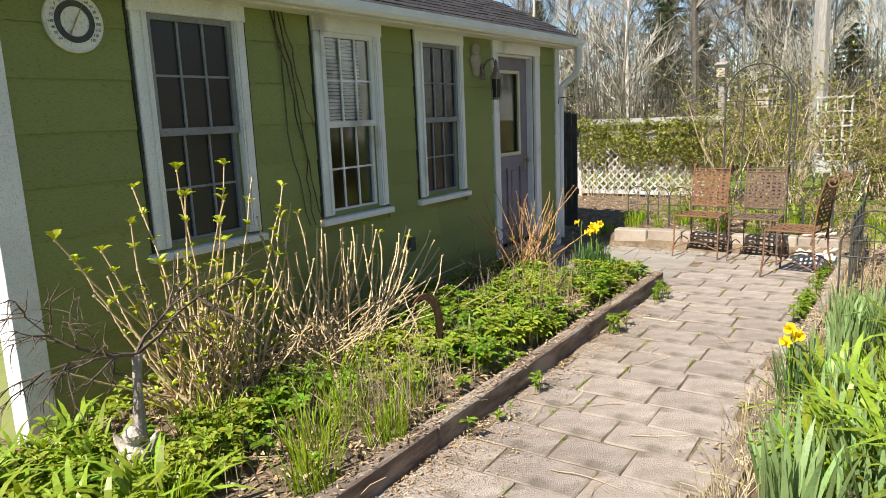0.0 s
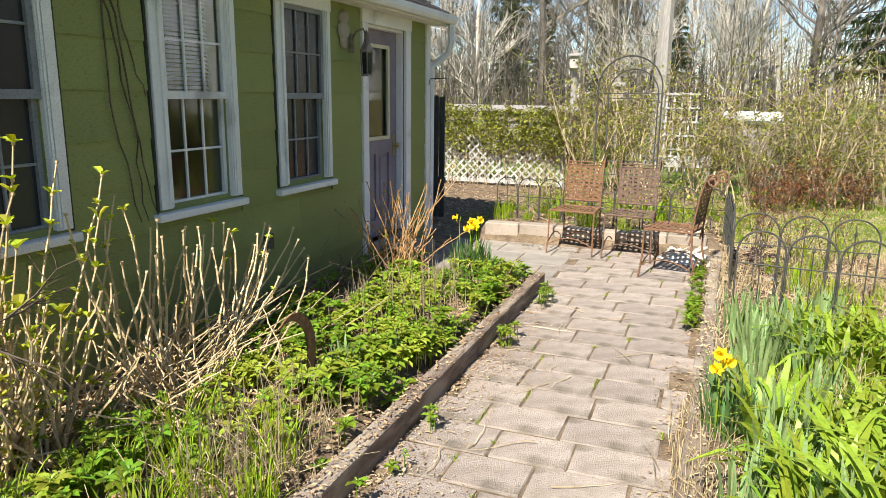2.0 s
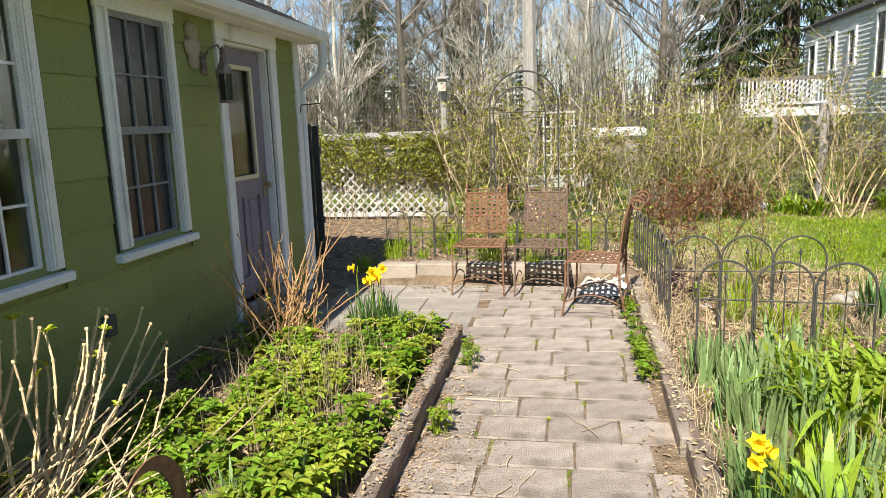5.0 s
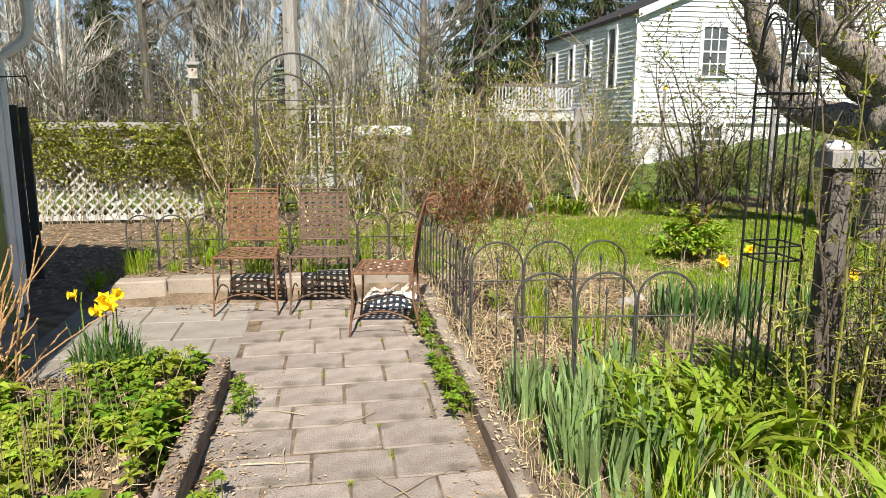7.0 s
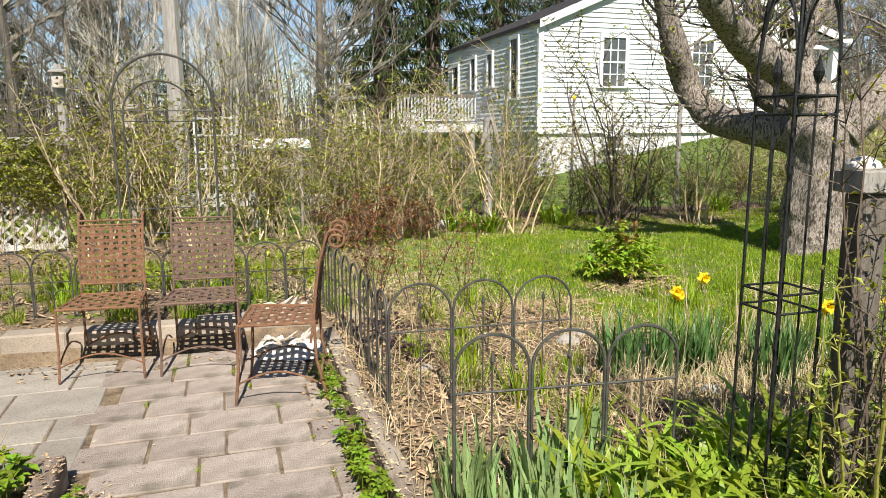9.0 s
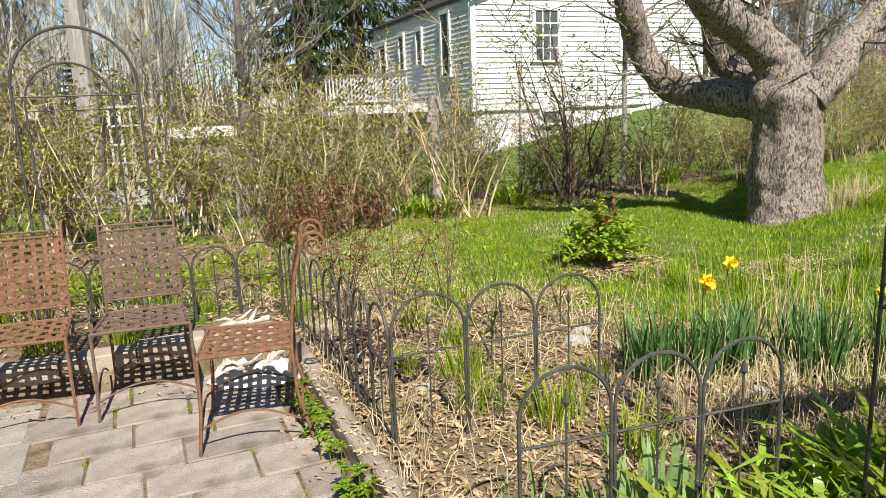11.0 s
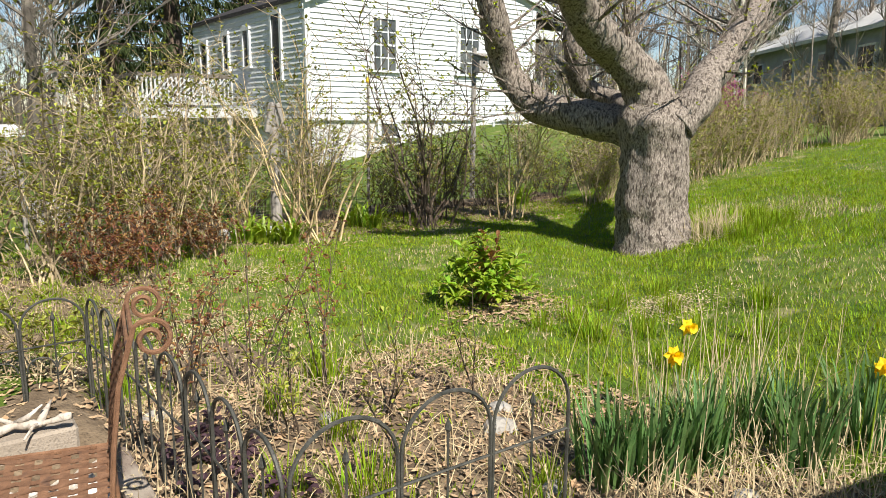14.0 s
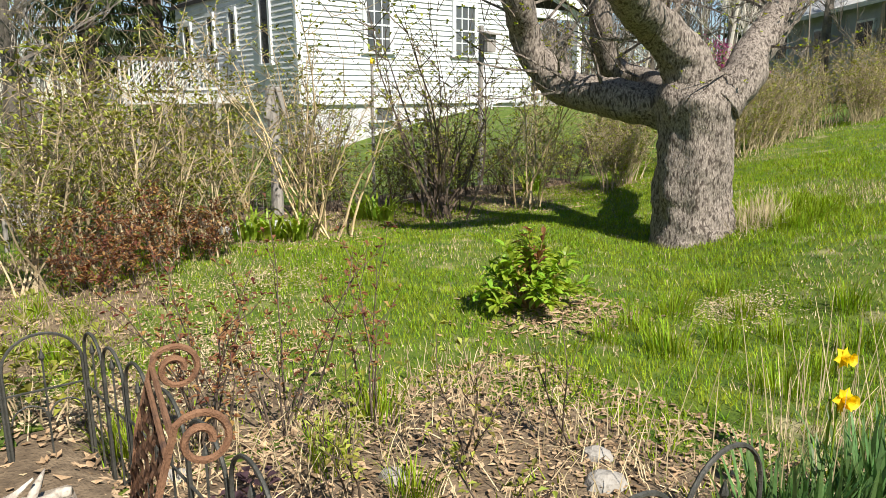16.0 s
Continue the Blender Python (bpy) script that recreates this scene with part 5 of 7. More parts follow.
stem_shrub("hydrangea", "leggy hydrangea with tan canes and opening green buds", B1, tips, 0.0088, TWIG_PALE, L_LIME, 0.85, 0.055, 0.13, 0.04, (0.6, 0.42))
tips = [(-3.05 + ru(-0.14, 0.14), 3.3 + 1.75 * k / 37 + ru(-0.08, 0.08), (1.08 - 0.36 * k / 37) * ru(0.72, 1.05)) for k in range(38)] + [(-3.0 + ru(-0.12, 0.16), ru(3.1, 4.6), ru(0.5, 0.9)) for _ in range(16)]
stem_shrub("hydrangea", "sprawling hydrangea with bleached upswept canes", (-2.98, 3.45, 0.1), tips, 0.0105, TWIG_PALE, L_LIME, 0.28, 0.04, 0.2, 0.05, (0.8, 0.22))
tips = [(-2.9 + rng.gauss(0, 0.17), 3.75 + rng.gauss(0, 0.5), ru(0.1, 0.48)) for _ in range(270)]
stem_shrub("dry_perennial", "heap of broken tan stalks below the hydrangea", (-2.9, 3.35, 0.09), tips, 0.0062, TWIG_PALE, L_LIME, 0.0, 0.03, 0.24, 0.1)
tips = [(-2.95 + rng.gauss(0, 0.2), 6.4 + rng.gauss(0, 0.26), ru(0.35, 0.95)) for _ in range(66)]
stem_shrub("spirea", "clump of upright orange brown stems with first buds", (-2.95, 6.35, 0.09), tips, 0.0065, ORANGE_STEM, L_LIME, 0.2, 0.035, 0.1)
tips = [(-3.05 + rng.gauss(0, 0.2), 5.5 + rng.gauss(0, 0.5), ru(0.25, 0.5)) for _ in range(24)]
stem_shrub("dry_perennial", "dry dark stalks of last year against the wall", (-3.15, 5.5, 0.09), tips, 0.004, TWIG_DARK, L_LIME, 0.0, 0.02, 0.3)

# weeping sapling
sp_ = thing("weeping_sapling", "small gnarled weeping maple with bare twigs", "tree")
m = M()
tb = Vector((-2.73, 2.05, 0.05))
m.tube([tb, tb + Vector((0.0, -0.02, 0.12)), tb + Vector((-0.01, 0.0, 0.3)), tb + Vector((0, 0.01, 0.45)), tb + Vector((-0.02, 0.03, 0.6))], [0.04, 0.034, 0.03, 0.024, 0.02], 9)
m.v = [(x + 0.014 * noise.noise(Vector((x, y, z)) * 25), y + 0.014 * noise.noise(Vector((z, x, y)) * 25), z) for x, y, z in m.v]
m.part("trunk", SAPBARK, sp_)
gs = M()
gs.lathe((0, 0, 0), [(0.062, 0.0), (0.06, 0.03), (0.045, 0.05), (0.052, 0.09), (0.044, 0.14), (0.02, 0.165), (0.034, 0.185), (0.036, 0.21), (0.022, 0.235), (0.004, 0.243)], 14)
for sx in (-1, 1):
    gs.tube([(0.02 * sx, 0.02, 0.08), (0.05 * sx, 0.035, 0.13), (0.075 * sx, 0.035, 0.17), (0.085 * sx, 0.03, 0.2)], [0.02, 0.024, 0.018, 0.004], 7)
    gs.tube([(0.04 * sx, -0.005, 0.14), (0.055 * sx, -0.03, 0.1), (0.02 * sx, -0.05, 0.09)], [0.017, 0.015, 0.011], 7)
gs.v = [(x + 0.008 * noise.noise(Vector((x, y, z)) * 40), y + 0.008 * noise.noise(Vector((z, x, y)) * 40), z) for x, y, z in gs.v]
gs_ob = tagged(gs.part("garden_statue", BONE), "small weathered pale stone garden statue among ground cover", "statue")
gs_ob.matrix_basis = pose(-2.66, 1.96, gz(-2.66, 1.96) - 0.01, 0, 0, 35) @ Matrix.Diagonal((1.1, 1.1, 1.1, 1))
m = M()
tp = tb + Vector((-0.02, 0.03, 0.6))


def limb(m_, p, d, L_, r, depth):
    pts = [p]
    for k in range(4):
        d = (d + Vector((ru(-0.3, 0.3), ru(-0.3, 0.3), ru(-0.3, 0.18)))).normalized()
        pts.append(pts[-1] + d * L_ / 4)
    m_.tube(pts, [r * (1 - 0.18 * k) for k in range(5)], 4, False)
    if depth:
        for q in pts[1:]:
            for _ in range(2):
                limb(m_, q, (d + Vector((ru(-0.9, 0.9), ru(-0.9, 0.9), ru(-0.7, 0.3)))).normalized(), L_ * 0.48, r * 0.5, depth - 1)


for d, L_ in (((0, -0.9, 0.4), 0.5), ((0.1, 0.9, 0.25), 0.6), ((0.3, -0.6, 0.3), 0.4), ((-0.3, 0.5, 0.35), 0.4)):
    limb(m, tp, Vector(d).normalized(), L_, 0.011, 2)
m.part("branch", TWIG_DARK, sp_)


# ---- strap leaved clumps ----
def clump_mesh(name, material, n, h, w, r, curve, seed):
    m = M()
    q = random.Random(seed)
    for _ in range(n):
        a, d = q.uniform(0, 6.283), r * math.sqrt(q.random())
        p = (d * math.cos(a), d * math.sin(a), -0.02)
        b = a + q.gauss(0, 0.6)
        lean = q.uniform(0.15, 0.75)
        m.blade(p, (lean * math.cos(b), lean * math.sin(b), 0), h * q.uniform(0.6, 1.15), w * q.uniform(0.7, 1.2), curve * q.uniform(0.5, 1.4), 5)
    return m.mesh(name, material)


LILY = [clump_mesh("leaves", L_BLADE, 38, 0.44, 0.042, 0.14, 0.95, s) for s in range(4)]
IRIS = [clump_mesh("leaves", L_BLUE, 36, 0.39, 0.032, 0.13, 0.18, s) for s in range(10, 13)]
NARC = [clump_mesh("leaves", L_NARC, 58, 0.38, 0.017, 0.1, 0.28, s) for s in range(20, 23)]
GRAS = [clump_mesh("leaves", L_GRASS, 90, 0.26, 0.007, 0.12, 0.5, s) for s in range(30, 33)]


def clumps(name, meshes, label, cat, group, places, lo=0.75, hi=1.2):
    for x, y in places:
        o = tagged(new(name), label, cat, group)
        c = new("foliage", rng.choice(meshes))
        c.parent = o
        tagged(c, kind="stuff")
        k = ru(lo, hi)
        o.matrix_basis = pose(x, y, gz(x, y), ru(-5, 5), ru(-5, 5), ru(0, 360)) @ Matrix.Diagonal((k, k, k, 1))


def scatter(n, x0, x1, y0, y1, gap, keep=lambda x, y: True):
    out = []
    tries = 0
    while len(out) < n and tries < n * 60:
        tries += 1
        p = (ru(x0, x1), ru(y0, y1))
        if keep(*p) and all(math.hypot(p[0] - q[0], p[1] - q[1]) > gap for q in out):
            out.append(p)
    return out


clumps("daylily", LILY, "bright green arching daylily clump", "plant", "daylily clumps", scatter(50, -0.1, 1.6, 2.35, 4.45, 0.15, lambda x, y: y > 3.1 or x > 0.2))
clumps("daylily", LILY, "bright green arching daylily clump", "plant", "daylily clumps", scatter(28, 0.25, 1.3, 5.15, 5.82, 0.14))
clumps("daylily", LILY, "bright green arching daylily clump", "plant", "daylily clumps", scatter(22, -3.2, -2.2, 0.9, 1.9, 0.16), 0.65, 0.9)
clumps("iris", IRIS, "blue green iris fan beside the path edging", "plant", "iris clumps", scatter(11, -0.28, 0.15, 2.5, 4.7, 0.2), 0.7, 0.95)
clumps("iris", IRIS, "blue green iris fan beside the path edging", "plant", "iris clumps", scatter(13, -0.24, 0.3, 5.0, 6.15, 0.17), 0.65, 0.95)
clumps("iris", IRIS, "blue green iris fan in the planted bed", "plant", "iris clumps", [(-2.35, 6.75), (-2.2, 6.6), (-2.3, 4.2), (-2.15, 4.45), (-2.05, 6.7)], 0.4, 0.6)
clumps("daffodil_clump", NARC, "clump of blue green daffodil leaves", "plant", "daffodil clumps", [(-2.36, 6.62), (-2.28, 6.55), (-2.42, 6.56), (-0.31, 4.27)], 0.85, 1.0)
clumps("daffodil_clump", NARC, "clump of blue green daffodil leaves", "plant", "daffodil clumps", [(1.1 + 1.7 * t + rng.gauss(0, 0.06), 7.2 - 0.72 * t + rng.gauss(0, 0.15)) for t in [k / 13 for k in range(14)]], 0.85, 1.12)
clumps("grass_tuft", GRAS, "tuft of fresh green grass", "grass", "grass tufts", scatter(26, 0.1, 1.5, 4.3, 5.7, 0.2) + scatter(9, -0.1, 1.0, 6.45, 9.0, 0.3) + scatter(10, -2.7, -1.95, 1.7, 3.4, 0.25) + scatter(12, 2.5, 4.2, 7.6, 9.0, 0.4))
clumps("grass_tuft", GRAS, "thick tuft of long grass at the apple tree", "grass", "grass tufts", scatter(34, 6.0, 7.2, 9.2, 10.2, 0.14), 0.6, 1.0)
clumps("grass_tuft", GRAS, "fresh green shoots behind the chairs", "grass", "grass tufts", scatter(46, -3.2, 0.2, 8.95, 12.0, 0.22), 0.6, 1.1)
clumps("daylily", LILY, "young lily shoots at the hedge foot", "plant", "daylily clumps", [(2.5, 13.4), (2.7, 13.2), (2.3, 13.6), (4.1, 13.6), (4.0, 13.9), (7.6, 14.3), (7.9, 14.6), (-1.6, 10.6), (-1.2, 10.3), (-2.4, 10.2)], 0.9, 1.2)


def daffodil(x, y, z, heading, size=0.04):
    top = thing("daffodil", "yellow daffodil in bloom on a thin stem", "flower", "daffodils")
    g0 = gz(x, y)
    h = Vector((math.cos(heading), math.sin(heading), 0.1)).normalized()
    c = Vector((x, y, z))
    m = M()
    m.tube([(x - 0.03 * h.x, y - 0.03 * h.y, g0), (x - 0.02 * h.x, y - 0.02 * h.y, z - 0.05), tuple(c - h * 0.03 + Vector((0, 0, 0.01))), tuple(c)], 0.004, 5)
    m.part("stem", L_BLADE, top)
    s = h.cross(Vector((0, 0, 1))).normalized()
    u = s.cross(h)
    for k in range(6):
        a = math.pi / 3 * k
        d = s * math.cos(a) + u * math.sin(a)
        m = M()
        m.leaf(c, d * size + h * ru(-0.006, 0.008), size * 0.75, h, 0.12, 0.05)
        m.part("petal", YELLOW, top)
    m = M()
    n = 12
    rings = [(0.0, 0.008), (0.015, 0.012), (0.03, 0.015), (0.038, 0.021)]
    m.v = [tuple(c + h * (dz * size / 0.04) + (s * math.cos(2 * math.pi * k / n) + u * math.sin(2 * math.pi * k / n)) * (r * size / 0.04 * (1 + 0.1 * (k % 2) * (dz > 0.03)))) for dz, r in rings for k in range(n)]
    m.f = [(j * n + k, j * n + (k + 1) % n, (j + 1) * n + (k + 1) % n, (j + 1) * n + k) for j in range(3) for k in range(n)]
    m.part("trumpet", YELLOW, top)


for x, y, z, a, s in ((-2.38, 6.62, 0.57, -1.4, 0.05), (-2.34, 6.58, 0.55, -1.9, 0.05), (-2.32, 6.64, 0.59, -0.9, 0.045), (-2.4, 6.58, 0.52, -2.2, 0.045), (-2.52, 6.62, 0.6, -2.6, 0.042), (-0.35, 4.26, 0.49, -1.8, 0.042), (-0.32, 4.29, 0.45, -1.0, 0.042), (-0.36, 4.23, 0.43, -2.2, 0.038), (1.52, 7.08, 0.58, -2.0, 0.045), (1.54, 7.1, 0.55, -1.4, 0.04), (1.8, 7.2, 0.62, -1.8, 0.045), (2.03, 6.46, 0.6, -2.2, 0.045), (2.05, 6.5, 0.57, -1.5, 0.04), (2.5, 6.5, 0.58, -2.0, 0.045)):
    daffodil(x, y, z, a, s)


# rose canes with bronze leaves
def rose(base, n, h, label, leaves=5, mat_leaf=L_RED):
    top = thing("rose_bush", label, "shrub", "rose bushes")
    s, l = M(), M()
    for _ in range(n):
        a, t = ru(0, 6.28), ru(0.05, 0.45)
        p = Vector(base) + Vector((ru(-0.08, 0.08), ru(-0.08, 0.08), -0.03))
        d = Vector((math.cos(a) * t, math.sin(a) * t, 1)).normalized()
        L_ = h * ru(0.55, 1.1)
        pts = [p]
        for k in range(6):
            d = (d + Vector((ru(-0.16, 0.16), ru(-0.16, 0.16), -0.02))).normalized()
            pts.append(pts[-1] + d * L_ / 6)
            if k > 1:
                e = (d + Vector((ru(-1, 1), ru(-1, 1), ru(-0.1, 0.5)))).normalized()
                tw = [pts[-1], pts[-1] + e * 0.1, pts[-1] + e * 0.17 + Vector((0, 0, 0.03))]
                s.tube(tw, [0.0025, 0.002, 0.001], 3, False)
                for q in tw:
                    for _ in range(leaves):
                        f = Vector((ru(-1, 1), ru(-1, 1), ru(-0.2, 1))).normalized() * ru(0.018, 0.042)
                        l.leaf(q + f * 0.3, f, f.length * 0.55)
        s.tube(pts, [0.006 - 0.0007 * k for k in range(7)], 4, False)
    s.part("cane", TWIG_DARK, top)
    l.part("leaf", mat_leaf, top, "young bronze leaves")


for x, y, n, h in ((0.1, 9.1, 8, 0.88), (0.45, 9.0, 7, 0.85), (0.75, 8.75, 4, 0.75), (0.3, 8.3, 3, 0.6), (0.85, 8.2, 3, 0.55), (0.55, 7.6, 2, 0.5), (-0.05, 8.8, 3, 0.7), (1.25, 8.0, 2, 0.5)):
    rose((x, y, gz(x, y)), n, h, "young rose bush with bronze green leaves and bare canes", 4, L_RED if y > 8.6 else L_HEDGE)

# climbing rose on the gate post
cl_ = thing("climbing_rose", "tangled climbing rose canes round the wooden post", "shrub")
s, l = M(), M()
for k in range(64):
    x, y = (1.25 + rng.gauss(0, 0.17), 5.2 + rng.gauss(0, 0.07)) if k > 5 else (0.88 + rng.gauss(0, 0.06), 5.2 + rng.gauss(0, 0.05))
    p = Vector((x, y, gz(x, y) - 0.02))
    d = Vector((ru(-0.16, 0.2), ru(-0.12, 0.1), 1)).normalized()
    H_ = ru(0.5, 1.5) if k > 4 else ru(1.6, 2.2)
    pts = [p]
    for q in range(9):
        d = (d + Vector((ru(-0.17, 0.17), ru(-0.12, 0.12), 0.03))).normalized()
        pts.append(pts[-1] + d * H_ / 9)
        if q > 0:
            for _ in range(2):
                e = (d * 0.5 + Vector((ru(-1, 1), ru(-1, 1), ru(-0.4, 0.5)))).normalized() * ru(0.05, 0.2)
                s.tube([pts[-1], pts[-1] + e], [0.0025, 0.001], 3, False)
                for _ in range(2):
                    f = Vector((ru(-1, 1), ru(-1, 1), ru(-0.2, 1))).normalized() * ru(0.015, 0.035)
                    l.leaf(pts[-1] + e * ru(0.4, 1), f, f.length * 0.5)
    s.tube(pts, [ru(0.0035, 0.007) * (1 - 0.07 * q) for q in range(10)], 5, False)
s.part("cane", TWIG_DARK, cl_)
g = M()
for x, y, H_, lx in ((0.86, 5.13, 1.95, 0.02), (0.93, 5.1, 2.1, 0.07), (0.8, 5.16, 1.0, -0.12), (1.1, 5.12, 1.25, 0.1), (1.2, 5.06, 1.5, 0.22), (1.0, 5.08, 0.95, -0.05), (1.32, 5.09, 1.7, 0.05), (0.76, 5.14, 0.7, -0.1), (1.4, 5.0, 1.3, 0.15)):
    pts = [Vector((x, y, gz(x, y) - 0.02))]
    for q in range(10):
        pts.append(pts[-1] + Vector((lx / 10 + ru(-0.018, 0.018), ru(-0.012, 0.016), H_ / 10)))
        for _ in range(3):
            e = Vector((ru(-1, 1), ru(-1, 1), ru(-0.2, 0.7))).normalized() * ru(0.03, 0.12)
            g.tube([pts[-1], pts[-1] + e], [0.0025, 0.001], 3, False)
            for _ in range(3):
                f = Vector((ru(-1, 1), ru(-1, 1), ru(-0.2, 1))).normalized() * ru(0.02, 0.05)
                l.leaf(pts[-1] + e * ru(0.5, 1), f, f.length * 0.5)
    g.tube(pts, [0.0085 - 0.0006 * q for q in range(11)], 6, False)
g.part("cane", CANE_GREEN, cl_, "smooth green canes")
l.part("leaf", L_HEDGE, cl_, "small new leaves")

for x, y, k in ((0.55, 8.3, 0.07), (1.15, 7.75, 0.09), (1.3, 7.9, 0.07), (0.95, 7.2, 0.07), (1.5, 6.7, 0.07), (0.1, 7.6, 0.05), (-0.1, 8.9, 0.07)):
    m = M()
    m.lathe((0, 0, 0), [(k * 0.7, -0.03), (k, 0.0), (k * 0.85, k * 0.35), (k * 0.4, k * 0.55), (k * 0.1, k * 0.6)], 9)
    m.v = [(a * (1 + 0.3 * noise.noise(Vector((a, b, c)) * 14)), b * 0.75, c * (1 + 0.3 * noise.noise(Vector((b, c, a)) * 14))) for a, b, c in m.v]
    o = tagged(m.part("stone", FIELDSTONE), "pale rounded field stone lying in the bed", "stone", "bed stones")
    o.matrix_basis = pose(x, y, gz(x, y), 0, 0, ru(0, 360))

for x, y, k in ((-0.12, 8.0, 1.0), (0.02, 8.2, 0.9), (-0.1, 8.35, 0.8), (0.1, 7.8, 0.7), (0.05, 8.5, 0.7)):
    pu = thing("heuchera", "low dark purple leaved perennial in the fenced bed", "plant", "purple perennials")
    l = M()
    c = Vector((x, y, gz(x, y)))
    for q in range(46):
        a, r_ = ru(0, 6.28), 0.13 * k * math.sqrt(rng.random())
        f = Vector((math.cos(a), math.sin(a), ru(-0.1, 0.6))).normalized() * ru(0.03, 0.055)
        l.oval(c + Vector((r_ * math.cos(a), r_ * math.sin(a), ru(0.01, 0.1))), f, f.length * 0.8)
    l.part("leaf", L_PURPLE, pu)

# peony
pe = thing("peony", "rounded leafy peony bush with a red flush", "shrub")
l, r_, s = M(), M(), M()
pc = Vector((2.8, 9.72, gz(2.8, 9.72)))
for k in range(46):
    a, e = ru(0, 6.28), ru(0.25, 1.45)
    d = Vector((math.cos(a) * math.cos(e), math.sin(a) * math.cos(e), math.sin(e)))
    L_ = ru(0.42, 0.6) * (1 - 0.15 * math.cos(e))
    pts = [pc + Vector((d.x * 0.05, d.y * 0.05, 0)), pc + d * L_ * 0.5 + Vector((0, 0, 0.05)), pc + d * L_]
    s.tube(pts, [0.005, 0.004, 0.002], 4, False)
    for _ in range(20):
        q = pts[1].lerp(pts[2], ru(-0.2, 1.1))
        f = (d * 0.4 + Vector((ru(-1, 1), ru(-1, 1), ru(-0.5, 0.7)))).normalized() * ru(0.07, 0.125)
        (r_ if e > 1.15 and rng.random() < 0.4 else l).oval(q, f, f.length * 0.45)
s.part("stem", ORANGE_STEM, pe)
l.part("leaf", L_BLADE, pe)
r_.part("tip", L_RED, pe, "red flushed young shoots")

# ---- lawn blades ----
for nm, mt, n, lab in (("grass", L_GRASS, 250000, "short green lawn grass"), ("grass", STRAW, 75000, "dry straw coloured grass in the lawn")):
    V, F = [], []
    k = 0
    while k < n:
        x, y = (ru(-0.3, 10.5) if rng.random() < 0.84 else ru(10.5, 15.5), ru(6.3, 14.5)) if rng.random() < 0.88 else (ru(-0.28, 2.4), ru(3.2, 6.4))
        if x < 1.3 and 6.3 < y < 9.0 and rng.random() < 0.85:
            continue
        q = noise.noise(Vector((x * 0.7, y * 0.7, 11))) + 0.5 * noise.noise(Vector((x * 2.5, y * 2.5, 2)))
        dry = q > 0.22 or (x < 2.6 and q > -0.12)
        if (mt is STRAW) != dry and rng.random() < (0.88 if mt is STRAW else 0.7):
            k += 1
            continue
        z = gz(x, y)
        a, hh, ww = ru(0, 6.28), ru(0.018, 0.048) * (1 + max(0, -q) + 1.6 * max(0, 1 - math.hypot(x - 7.0, (y - 9.6) * 1.2) / 1.9)), ru(0.0025, 0.005)
        dx, dy = math.cos(a), math.sin(a)
        i = len(V)
        b = ru(0.2, 1.2) * hh
        V += [(x - dy * ww, y + dx * ww, z - 0.005), (x + dy * ww, y - dx * ww, z - 0.005), (x + dx * b, y + dy * b, z + hh)]
        F.append((i, i + 1, i + 2))
        k += 1
    m = M()
    m.v, m.f = V, F
    stuff(m.part(nm, mt), lab, "grass")


tf = M()
for _ in range(4200):
    x, y = ru(0.8, 11.5), ru(6.6, 13.4)
    if x < 1.6 and y < 9 or noise.noise(Vector((x * 1.1, y * 1.1, 5))) + ru(-0.4, 0.4) < 0:
        continue
    z, k = gz(x, y) - 0.01, ru(0.6, 1.3)
    for q in range(11):
        a, r_ = ru(0, 6.28), ru(0, 0.05)
        tf.blade((x + r_ * math.cos(a), y + r_ * math.sin(a), z), (ru(0.3, 1.1) * math.cos(a), ru(0.3, 1.1) * math.sin(a), 0), ru(0.025, 0.058) * k, 0.006, 0.6, 2)
stuff(tf.part("grass_tufts", L_GRASS), "uneven tufts of longer grass in the lawn", "grass")


